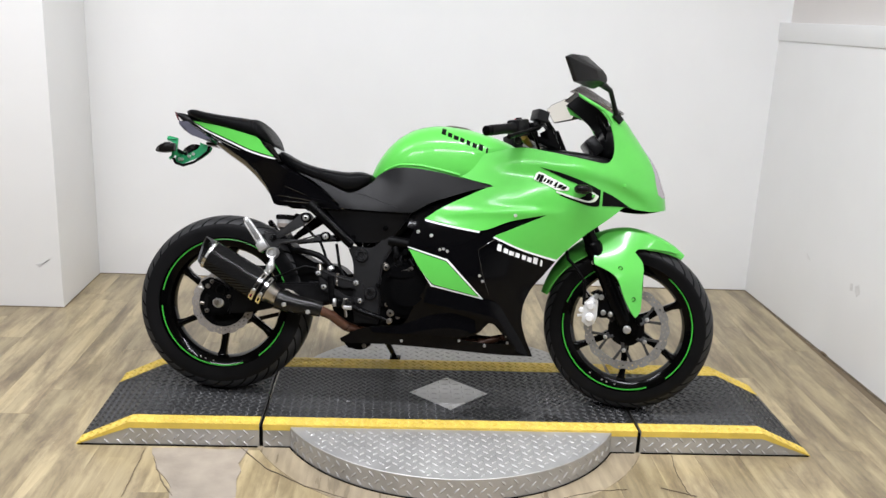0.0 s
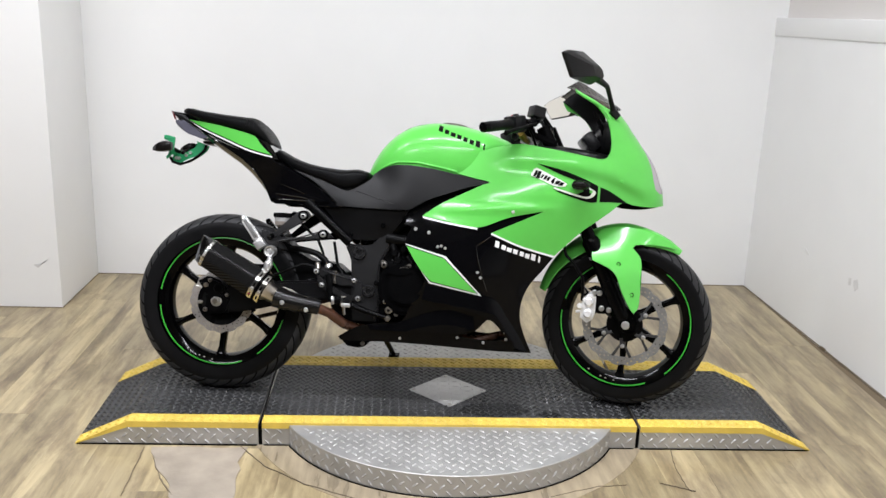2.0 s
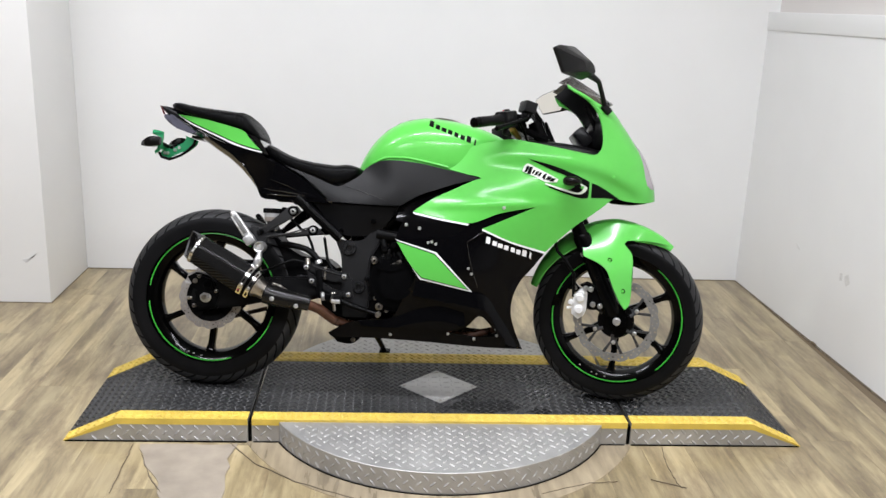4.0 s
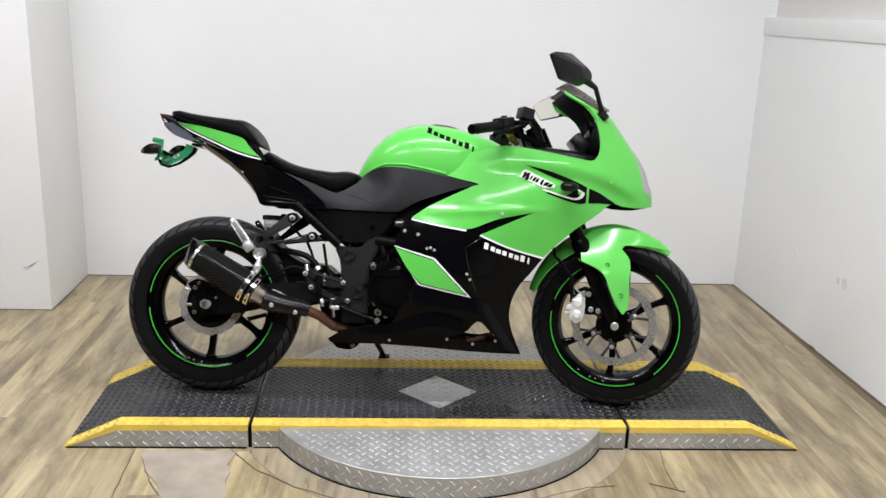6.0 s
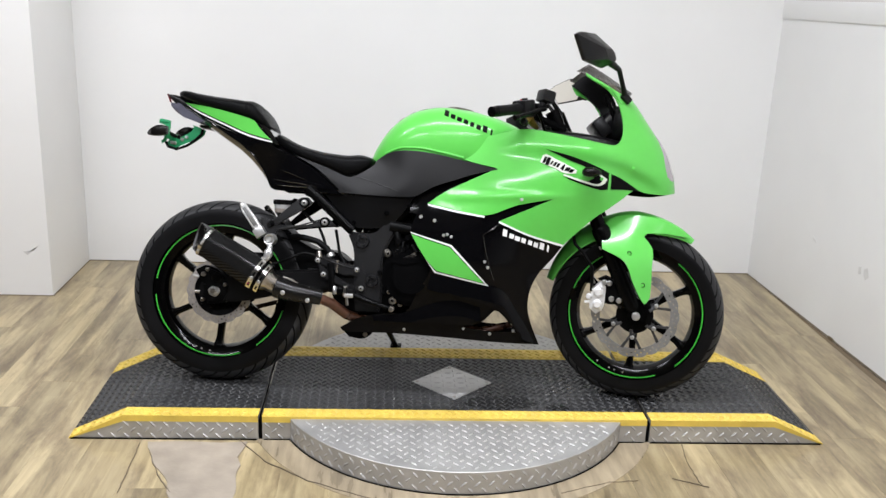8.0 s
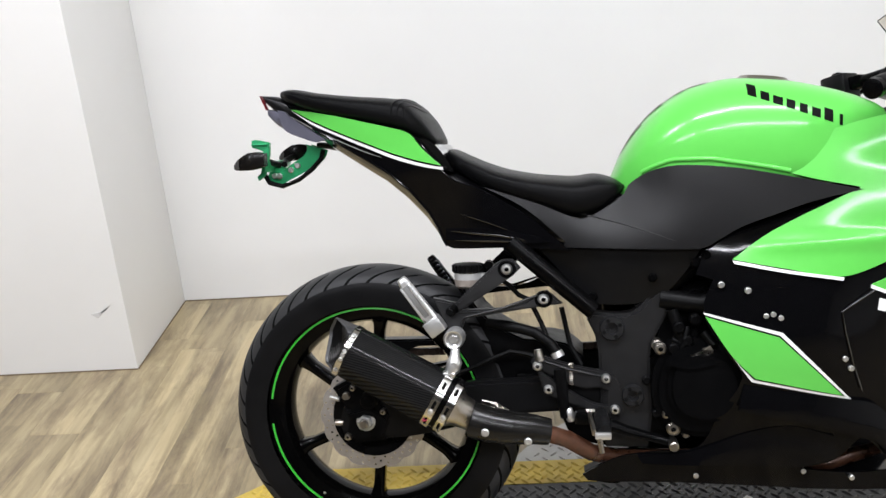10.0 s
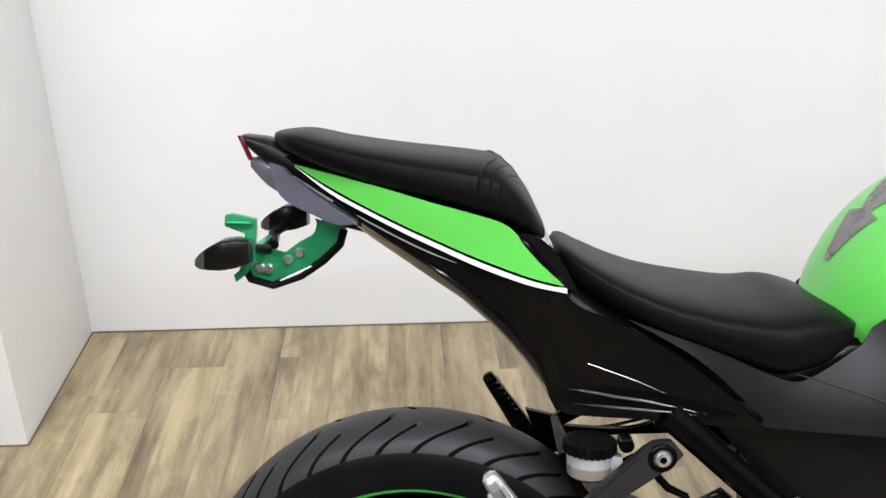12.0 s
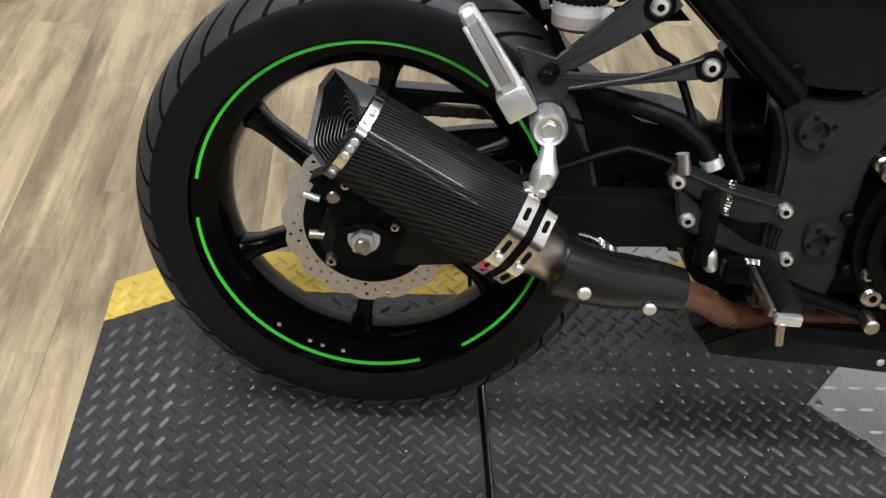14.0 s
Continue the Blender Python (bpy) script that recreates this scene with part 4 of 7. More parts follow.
def fair(off):
    def lift(u, z):
        if u <= XA:
            return (u, fair_w(u, z) + crease(u, z) + off, z)
        th = min(math.pi / 2, (u - XA) / K)
        x = XA + (nose(z) - XA) * math.sin(th)
        return (x, max(0.0, (fair_w(x, z) + crease(x, z) + off) * max(0.0, math.cos(th)) ** 0.9), z)
    return lift


def fair_panel(name, outline, mats, off=0.0, thick=0.004, label="", holes=(), step=0.02, corner=45, parent=None):
    for s in (-1, 1):
        finish(name, shell([bend(*p) for p in outline], fair(off), thick, step, corner, [[bend(*p) for p in h] for h in holes], s), mats, parent or bike, label)


fair_panel("side_fairing", [(0.0, 0.63), (0.052, 0.668), (0.107, 0.698), (0.18, 0.734), (0.218, 0.753), (0.15, 0.768), (0.086, 0.786), (0.096, 0.824), (0.2, 0.862), (0.306, 0.884), (0.382, 0.877), (0.458, 0.864),
                            (0.553, 0.848), (0.596, 0.846), (0.616, 0.869), (0.620, 0.916), (0.605, 0.978), (0.572, 1.025), (0.537, 1.051), (0.500, 1.075), (0.497, 1.086), (0.55, 1.056), (0.60, 1.026), (0.64, 1.012),
                            (0.6684, 1.012), (0.683, 0.997), (0.715, 0.953), (0.747, 0.909), (0.779, 0.867), (0.80, 0.829), (0.817, 0.78), (0.826, 0.755), (0.831, 0.712), (0.80, 0.70), (0.765, 0.696), (0.709, 0.699),
                            (0.671, 0.705), (0.626, 0.67), (0.581, 0.636), (0.545, 0.61), (0.491, 0.56), (0.447, 0.516), (0.33, 0.545), (0.233, 0.583), (0.334, 0.629), (0.407, 0.663), (0.288, 0.636), (0.186, 0.599),
                            (0.09, 0.613)], (GREEN, MATTE), label="glossy bright green fairing", step=0.0125)
fair_panel("lower_fairing", [(0.0, 0.629), (0.09, 0.612), (0.186, 0.598), (0.30, 0.634), (0.40, 0.655), (0.334, 0.632), (0.232, 0.584), (0.33, 0.546), (0.446, 0.514), (0.412, 0.467), (0.370, 0.415), (0.347, 0.363),
                             (0.342, 0.306), (0.357, 0.25), (0.388, 0.180), (0.267, 0.183), (0.075, 0.194), (-0.098, 0.199), (-0.262, 0.197), (-0.272, 0.209), (-0.240, 0.229), (-0.197, 0.2495), (-0.117, 0.264), (-0.058, 0.272), (-0.020, 0.345), (0.017, 0.413),
                             (-0.005, 0.452), (-0.050, 0.531), (-0.03, 0.6)], (GLOSS, MATTE), -0.004, label="glossy black lower fairing", holes=[[(0.126, 0.232), (0.192, 0.250), (0.232, 0.290), (0.246, 0.288), (0.268, 0.268), (0.306, 0.222), (0.219, 0.220)]], corner=58)


def ledge(name, outline, top, out, label=""):
    """A raised band of the fairing that leans out towards its lower edge; top(x): height where it leaves the panel."""
    for s in (-1, 1):
        finish(name, shell(outline, lambda x, z: (x, fair_w(x, z) - 0.004 + out * max(0.0, min(1.0, (top(x) - z) / 0.05)) + 0.0015, z), 0.006, 0.013, 45, side=s), (GLOSS, MATTE), bike, label, 30)


ledge("fairing_ridge", [(0.02, 0.400), (0.103, 0.387), (0.203, 0.372), (0.258, 0.357), (0.300, 0.300), (0.338, 0.245), (0.372, 0.186), (0.33, 0.20), (0.308, 0.226), (0.272, 0.273), (0.248, 0.294), (0.23, 0.297), (0.190, 0.312), (0.106, 0.332), (0.01, 0.352)],
      curve([0.0, 0.1, 0.2, 0.26, 0.3, 0.34, 0.4], [0.405, 0.389, 0.372, 0.359, 0.305, 0.25, 0.16]), 0.013, "glossy black fairing ridge")
ledge("belly_ridge", [(-0.085, 0.262), (-0.03, 0.280), (0.03, 0.305), (0.106, 0.318), (0.185, 0.298), (0.19, 0.258), (0.126, 0.238), (0.035, 0.240), (-0.08, 0.238), (-0.16, 0.238), (-0.17, 0.255)],
      curve([-0.2, -0.08, 0.0, 0.1, 0.2], [0.262, 0.280, 0.305, 0.320, 0.30]), 0.010, "glossy black belly ridge")
for bx, bz in ((0.134, 0.226), (0.222, 0.212), (0.298, 0.226), (0.294, 0.249), (0.192, 0.450), (0.203, 0.432), (0.056, 0.529), (0.068, 0.532), (0.081, 0.5255), (-0.06, 0.214)):
    for s in (-1, 1):
        part("fairing_screw", rod((bx, s * (fair_w(bx, bz) - 0.012), bz), (bx, s * (fair_w(bx, bz) - 0.001), bz), 0.0050, 0.0012, 12), BOLT, bike)
fair_panel("front_side_panel", [(0.236, 0.5735), (0.183, 0.536), (0.1915, 0.495), (0.206, 0.442), (0.226, 0.388), (0.262, 0.366), (0.346, 0.366), (0.370, 0.4155), (0.411, 0.467), (0.4435, 0.5095), (0.33, 0.5385)], (GLOSS, MATTE), -0.0026, 0.003, "glossy black front part of the lower fairing", corner=30, step=0.013)
for s in (-1, 1):
    # glossy tube added along the rear edge to give its highlight
    part("panel_edge", tube([(x, s * (fair_w(x, z) - 0.0028), z) for x, z in ((0.236, 0.5735), (0.183, 0.536), (0.1915, 0.495), (0.206, 0.442), (0.226, 0.388))], 0.0013, 8), CLEARCOAT, bike, "thin glossy tube added for the panel edge's highlight")
fair_panel("air_slot", [(0.16, 0.592), (0.285, 0.645), (0.415, 0.672), (0.345, 0.615), (0.23, 0.57)], (GLOSS, GLOSS), -0.012)
fair_panel("inner_fairing", [(-0.06, 0.60), (-0.03, 0.66), (0.08, 0.72), (0.22, 0.775), (0.30, 0.70), (0.15, 0.62), (0.02, 0.58)], (GLOSS, GLOSS), -0.03)
fair_panel("insert_border", [(-0.052, 0.535), (0.084, 0.4985), (0.209, 0.3705), (0.033, 0.406), (-0.002, 0.455)], (WHITE, WHITE), -0.0015, 0.003, "white outline", corner=20)
fair_panel("insert_line", [(-0.050, 0.531), (0.0795, 0.4935), (0.197, 0.3775), (0.037, 0.4105), (-0.002, 0.4545)], (BLACKDECAL, BLACKDECAL), -0.0003, 0.003, corner=20)
fair_panel("insert_panel", [(-0.0485, 0.5275), (0.0785, 0.4905), (0.192, 0.380), (0.039, 0.413), (-0.0015, 0.4545)], (GREEN, GREEN), 0.001, 0.003, "bright green insert panel", corner=20)
fair_panel("white_line", [(0.0, 0.6285), (0.09, 0.611), (0.186, 0.597), (0.184, 0.5915), (0.09, 0.6055), (0.003, 0.6225)], (WHITE, WHITE), 0.0012, 0.004, "thin white stripe", corner=30, step=0.012)
fair_panel("white_line", [(0.233, 0.583), (0.33, 0.545), (0.447, 0.516), (0.443, 0.510), (0.33, 0.539), (0.231, 0.577)], (WHITE, WHITE), 0.0012, 0.004, "thin white stripe", corner=30, step=0.012)
fair_panel("swoosh", [(0.372, 0.821), (0.457, 0.801), (0.533, 0.775), (0.58, 0.755), (0.578, 0.702), (0.556, 0.699), (0.518, 0.706), (0.442, 0.730), (0.45, 0.735), (0.50, 0.722), (0.53, 0.735), (0.515, 0.762), (0.45, 0.788)], (BLACKDECAL, BLACKDECAL), 0.0015, 0.003, "black swoosh decal", corner=60, step=0.011)
fair_panel("swoosh_tip", [(0.588, 0.752), (0.618, 0.742), (0.689, 0.703), (0.63, 0.7045), (0.588, 0.7025)], (BLACKDECAL, BLACKDECAL), 0.0015, 0.003, "black swoosh tip", corner=30, step=0.011)
fair_panel("swoosh_edge", [(0.43, 0.739), (0.496, 0.7195), (0.543, 0.711), (0.566, 0.720), (0.574, 0.735), (0.552, 0.747), (0.548, 0.744), (0.560, 0.733), (0.556, 0.724), (0.541, 0.7165), (0.498, 0.7255), (0.432, 0.744)], (PALE, PALE), 0.003, 0.003, "pale swoosh edge", corner=60, step=0.012)
# maker's wordmarks as plain slanted shapes
fair_panel("emblem_ground", [(0.354, 0.779), (0.362, 0.800), (0.372, 0.806), (0.40, 0.793), (0.432, 0.778), (0.457, 0.767), (0.474, 0.757), (0.470, 0.748), (0.452, 0.746), (0.43, 0.748), (0.40, 0.762), (0.375, 0.771)], (PALE, PALE), 0.0032, 0.003, "white emblem ground", corner=60)
for k, (dx, hgt, wid) in enumerate(((0.0, 0.020, 0.0030), (0.010, 0.024, 0.0040), (0.021, 0.012, 0.0024), (0.031, 0.013, 0.0032), (0.040, 0.013, 0.0030), (0.053, 0.012, 0.0024), (0.056, 0.020, 0.0020), (0.068, 0.012, 0.0050), (0.080, 0.011, 0.0045))):
    x, z, wid = 0.3685 + 1.08 * dx, 0.7875 - 0.40 * dx, 1.6 * wid
    fair_panel("emblem_stroke", [(x - wid - 0.003, z - 0.5 * hgt), (x + wid - 0.004, z - 0.5 * hgt - 0.001), (x + wid + 0.004, z + 0.5 * hgt - 0.001), (x - wid + 0.005, z + 0.5 * hgt)], (BLACKDECAL, BLACKDECAL), 0.0046, 0.002, "black emblem shape", corner=20, step=0.01)
for k in range(8):
    x, z = 0.253 + 0.0206 * k + 0.0015 * (k in (1, 4)), 0.5465 - 0.0062 * k
    hgt = 0.86 * (0.026, 0.018, 0.0165, 0.018, 0.018, 0.018, 0.025, 0.024)[k]
    z += 0.5 * (hgt - 0.018)
    wide = 0.84 * (0.0082, 0.0085, 0.0098, 0.0085, 0.0078, 0.0085, 0.0085, 0.0036)[k]
    fair_panel("emblem_block", [(x - wide - 0.001, z - 0.5 * hgt), (x + wide - 0.001, z - 0.5 * hgt - 0.004), (x + wide + 0.001, z + 0.5 * hgt - 0.005), (x - wide + 0.001, z + 0.5 * hgt - 0.001)], (WHITE, WHITE), -0.0015, 0.004, "white emblem shape", corner=20)
fair_panel("headlight", [(0.700, 0.965), (0.730, 0.922), (0.756, 0.871), (0.775, 0.81), (0.786, 0.757), (0.806, 0.745), (0.826, 0.755), (0.817, 0.78), (0.80, 0.829), (0.779, 0.867), (0.747, 0.909), (0.715, 0.953)], (CLEAR, GLOSS), 0.0015, 0.006, "greyish headlight lens", step=0.012)
for s in (-1, 1):
    w = part("turn_signal", body([(0.487, 0.004, 0.747, 0.757), (0.495, 0.02, 0.738, 0.766), (0.52, 0.026, 0.736, 0.768), (0.54, 0.018, 0.742, 0.762), (0.548, 0.004, 0.748, 0.756)], 0.487, 0.548, 10, 16)[0], SMOKED, bike, "dark smoked front turn signal")
    w.location = (0, s * (fair_w(0.52, 0.75) * 0.965 + 0.002), 0)
for bx, bz in ((0.555, 0.735), (0.30, 0.655), (0.66, 0.775), (0.025, 0.575), (-0.02, 0.585)):
    lx = fair(0)(*bend(bx, bz))
    for s in (-1, 1):
        part("fairing_screw", rod((lx[0], s * (lx[1] - 0.01), lx[2]), (lx[0], s * (lx[1] + 0.003), lx[2]), 0.006, 0.0015, 12), BOLT if bz < 0.7 else GREEN, bike)

# windshield
rows = []
for i in range(15):
    t = i / 14
    cxx, czz, hw, back = 0.670 - 0.148 * t, 1.016 + 0.106 * t - 0.01 * t * t, 0.135 - 0.035 * t, 0.10 - 0.045 * t
    rows.append([(cxx - back * (abs(q) ** 2), hw * q, czz + 0.022 * (1 - q * q) - 0.02 * t * q * q + 0.035 * q * q * (1 - t)) for q in [-1 + 2 * j / 16 for j in range(17)]])
bm = add_ring(bmesh.new(), rows, closed_u=False)
bmesh.ops.solidify(bm, geom=list(bm.faces), thickness=0.004)
part("windshield", bm, SMOKE, bike, "smoked plastic windshield")

# cockpit
part("inner_shroud", slab([(0.470, 1.068), (0.505, 1.098), (0.520, 1.108), (0.560, 1.088), (0.592, 1.064), (0.622, 1.02), (0.638, 0.95), (0.628, 0.895), (0.598, 0.90), (0.586, 0.94), (0.574, 0.978), (0.554, 1.001), (0.515, 1.035)], 0.045, 0.056, 0.003), COVER, bike, "black inner shroud under the screen")
part("far_cockpit_rim", slab([(0.472, 1.0731), (0.4754, 1.0598), (0.4886, 1.0369), (0.5227, 1.0249), (0.5573, 1.003), (0.5568, 1.0143), (0.5321, 1.0388), (0.5082, 1.0478), (0.4874, 1.0603)], 0.058, 0.064, 0.002, 0.01), GREEN, bike, "green inner edge of the fairing")
for s in (-1, 1):
    part("cockpit_lip", tube([(x, s * (fair_w(x, z) - 0.002), z) for x, z in ((0.499, 1.076), (0.518, 1.061), (0.537, 1.048), (0.556, 1.035), (0.574, 1.021), (0.592, 0.999), (0.605, 0.976))], 0.0045, 8), GREEN, bike, "rolled green fairing edge")
part("dashboard", box((-0.022, -0.085, -0.034), (0.022, 0.085, 0.034), 0.012, pose(0.565, 0, 0.915, 0, -40, 0)), MATTE, bike, "black dashboard with dials")
part("dash_panel", body([(0.32, 0.09, 0.855, 0.895), (0.40, 0.13, 0.84, 0.896), (0.5, 0.145, 0.82, 0.890), (0.60, 0.14, 0.815, 0.875), (0.68, 0.05, 0.83, 0.86)], 0.32, 0.68, 16, 24, 4)[0], MATTE, bike, "black inner dash panel")
for s in (-1, 1):
    part("screen_stay", tube([(0.63, s * 0.09, 0.86), (0.60, s * 0.09, 0.95), (0.57, s * 0.08, 1.02)], 0.008, 8), FRAME, bike)
part("instrument_cowl", body([(0.585, 0.05, 0.89, 0.95), (0.605, 0.11, 0.865, 0.985), (0.64, 0.125, 0.86, 0.998), (0.675, 0.09, 0.86, 0.965), (0.69, 0.04, 0.87, 0.93)], 0.585, 0.69, 12, 24, 3.5)[0], COVER, bike, "black inner cowl behind the dials")
part("top_yoke", slab([(0.325, 0.925), (0.435, 0.885), (0.445, 0.905), (0.33, 0.948)], -0.13, 0.13, 0.006), FRAME, bike, "black top yoke")


def handlebar(s):
    e, i = Vector((0.200, s * 0.335, 0.917)), Vector((0.372, s * 0.115, 0.972))
    d = (i - e).normalized()
    g = part("handlebar", tube([e, i], 0.011, 14), FRAME, bike, "black clip-on handlebar")
    part("bar_end", tube([e - d * 0.022, e - d * 0.02, e - d * 0.002, e], [0.012, 0.0165, 0.0165, 0.012], 18), FRAME, g)
    part("grip", tube([e, e + d * 0.004, e + d * 0.06, e + d * 0.118, e + d * 0.122], [0.0165, 0.0175, 0.0165, 0.0178, 0.02], 20), RUBBER, g, "black rubber grip")
    m = Matrix.Translation(e + d * 0.155) @ d.to_track_quat("X", "Z").to_matrix().to_4x4()
    part("switch_housing", box((-0.03, -0.026, -0.03), (0.03, 0.026, 0.026), 0.008, m), MATTE, g, "black switch housing")
    part("switch", box((-0.008, -0.012, 0.022), (0.008, 0.004, 0.032), 0.003, m), MATTE, g)
    if s < 0:
        part("stop_switch", box((-0.004, 0.004, 0.020), (0.006, 0.012, 0.029), 0.002, m), RED, g, "red stop switch")
    p = e + d * 0.19
    part("lever", tube([p + Vector((0.02, 0, 0)), p + Vector((0.045, s * 0.03, -0.006)), e + d * 0.09 + Vector((0.055, s * 0.03, -0.012)), e + Vector((0.06, s * 0.02, -0.02))], [0.010, 0.008, 0.0065, 0.008], 10), FRAME, g, "black lever")
    part("lever_perch", box((-0.02, -0.012, -0.014), (0.022, 0.03, 0.014), 0.005, Matrix.Translation(p) @ d.to_track_quat("X", "Z").to_matrix().to_4x4()), FRAME, g)
    return g


handlebar(-1), handlebar(1)
part("brake_fluid_box", box((-0.022, -0.026, -0.019), (0.022, 0.026, 0.019), 0.005, pose(0.366, -0.165, 0.994, 0, 12, 25)), MATTE, bike, "black brake fluid reservoir")
part("fluid_box_stem", tube([(0.352, -0.17, 0.955), (0.362, -0.165, 0.99)], 0.012, 10), FRAME, bike)
part("cable_fitting", tube([(0.315, -0.16, 0.922), (0.330, -0.14, 0.908), (0.345, -0.10, 0.90)], [0.012, 0.011, 0.008], 10), BRASS, bike, "yellowish cable fitting")
part("ignition_barrel", rod((0.395, -0.02, 0.905), (0.389, -0.02, 0.936), 0.016, 0.004), BAND, bike, "bright steel ignition barrel")
part("start_button", rod((0.291, -0.215, 0.905), (0.300, -0.195, 0.905), 0.012, 0.004, 16), MATTE, bike, "black round switch knob")
part("throttle_cable", tube([(0.302, -0.205, 0.922), (0.307, -0.20, 0.938), (0.322, -0.19, 0.946), (0.341, -0.175, 0.941), (0.355, -0.15, 0.922), (0.38, -0.10, 0.87)], 0.0045, 8), HOSE, bike, "curved black throttle cable")
for k, (yy, bow) in enumerate(((-0.12, 0.0), (-0.09, 0.02), (0.08, 0.015), (0.11, 0.03))):
    part("cable", tube([(0.34, yy, 0.96), (0.39, yy * 0.9, 0.985 + bow), (0.425, yy * 0.7, 0.94 + bow), (0.45, yy * 0.5, 0.85)], 0.005, 8), HOSE, bike)


MIRROR_RIM = [(0.140, 0.027), (0.098, 0.043), (-0.015, 0.060), (-0.085, 0.034), (-0.10, -0.01), (-0.06, -0.040), (0.088, -0.042)]


def mirror(s):
    c = Vector((0.487, s * 0.31, 1.116 if s < 0 else 1.084))
    out, nrm, up = Vector((-0.5, s * 0.866, 0.0)), Vector((-0.866, -s * 0.5, 0.0)), Vector((-0.12, 0, 1)).normalized()
    shape = [(a * (1 if s < 0 else 0.86), b * (1 if s < 0 else 0.86)) for a, b in MIRROR_RIM]
    rows = []
    for depth, sc, sx, sz in ((0.0, 0.96, 0, 0), (0.003, 1.0, 0, 0), (0.012, 0.985, 0, 0), (0.052, 0.40, -0.036, -0.008)):
        rows.append([c + out * (a * sc + sx) + up * (b * sc + sz) - nrm * depth for a, b in shape])
    bm = add_ring(bmesh.new(), rows, cap=True)
    bmesh.ops.bevel(bm, geom=[e for e in bm.edges], offset=0.0025, segments=2, affect="EDGES", clamp_overlap=True)
    h = part("mirror", bm, COVER, bike, "black faceted rear-view mirror", 30)
    bm = bmesh.new()
    f = bm.faces.new([bm.verts.new(c + (p - c) * 0.96 + nrm * 0.0015) for p in rows[0]])
    r = bmesh.ops.extrude_face_region(bm, geom=[f])
    bmesh.ops.translate(bm, verts=[g for g in r["geom"] if isinstance(g, bmesh.types.BMVert)], vec=-nrm * 0.003)
    part("mirror_glass", bm, MIRROR, h, "mirror glass", 20)
    part("mirror_stem", tube([c - out * 0.055 - nrm * 0.035 - up * 0.022, (0.590, s * 0.215, 1.082), (0.610, s * 0.168, 1.045), (0.626, s * 0.137, 1.008)], [0.013, 0.0085, 0.008, 0.011], 12, squash=0.8), COVER, h)
    part("mirror_foot", box((-0.018, -0.012, -0.012), (0.018, 0.012, 0.012), 0.006, pose(0.629, s * 0.135, 1.004, 0, 40, -25 * s)), COVER, h)


mirror(-1), mirror(1)

# ---- tank, seats, tail ----
tank_rows = [(-0.205, 0.055, 0.695, 0.775), (-0.185, 0.085, 0.695, 0.82), (-0.15, 0.118, 0.695, 0.873), (-0.10, 0.142, 0.695, 0.920), (-0.045, 0.156, 0.695, 0.948), (0.03, 0.165, 0.70, 0.961), (0.11, 0.168, 0.71, 0.955),
             (0.19, 0.162, 0.725, 0.938), (0.26, 0.13, 0.75, 0.916), (0.30, 0.075, 0.82, 0.896), (0.315, 0.02, 0.85, 0.88)]
bm, tank_at = body(tank_rows, -0.205, 0.315, 44, 48, 2.7)
tank = part("fuel_tank", bm, GREEN, bike, "glossy bright green fuel tank", 60)


def tank_patch(x0, x1, half, depth):
    """A patch lying on the tank; half(t): its half angle along the tank."""
    rows = []
    for i in range(61):
        x = x0 + (x1 - x0) * i / 60
        h = half(i / 60)
        row = []
        for j in range(13):
            a = math.pi / 2 + h * (1 - j / 6)
            p = Vector(tank_at(x, a))
            c = Vector((x + 0.02, 0, 0.8))
            row.append(p + (p - c).normalized() * depth)
        rows.append(row)
    bm = add_ring(bmesh.new(), rows, closed_u=False)
    bmesh.ops.solidify(bm, geom=list(bm.faces), thickness=-0.002)
    return bm


part("tank_pad", tank_patch(-0.186, -0.022, lambda t: 0.035 + 0.20 * ((t * 3.96) % 1), 0.0016), PAD, tank, "metallic grey tank pad with jagged edges")
tw, tlo, thi = (curve([r[0] for r in tank_rows], [r[k] for r in tank_rows]) for k in (1, 2, 3))


def tank_w(x, z, off):
    zc = (tlo(x) + thi(x)) / 2
    h = thi(x) - zc
    return (x, tw(x) * max(0.0, 1 - min(1, abs((z - zc) / h)) ** 2.7) ** (1 / 2.7) + off, z)


for k in range(8):
    x, z = 0.046 + 0.0213 * k, 0.929 - 0.0083 * k
    hgt = 0.9 * (0.025, 0.017, 0.0155, 0.017, 0.017, 0.017, 0.024, 0.021)[k]
    z += 0.5 * (hgt - 0.0135) - 0.002
    wide = 0.84 * (0.0088, 0.0086, 0.0098, 0.0086, 0.0078, 0.0086, 0.0088, 0.0032)[k]
    for s in (-1, 1):
        finish("emblem_block", shell([(x - wide - 0.001, z - 0.5 * hgt + 0.35 * wide), (x + wide - 0.001, z - 0.5 * hgt - 0.35 * wide), (x + wide + 0.001, z + 0.5 * hgt - 0.35 * wide), (x - wide + 0.001, z + 0.5 * hgt + 0.35 * wide)],
                                     lambda u, v: tank_w(u, v, 0.0010), 0.003, 0.007, 20, side=s), (BLACKDECAL, BLACKDECAL), tank, "black emblem shape")
for s in (-1, 1):
    part("tank_lip", tube([Vector(tank_w(x, z, -0.0015)) * Vector((1, s, 1)) for x, z in [(-0.15 + 0.0092 * k, curve([-0.15, -0.12, -0.09, -0.04, 0.009, 0.06, 0.106], [0.788, 0.802, 0.810, 0.810, 0.803, 0.794, 0.784])(-0.15 + 0.0092 * k)) for k in range(29)]], 0.0048, 10), GREEN, tank)
part("filler_cap", rod((0.09, 0, 0.945), (0.092, 0, 0.962), 0.05, 0.006, 32), STEEL, tank, "steel filler cap")

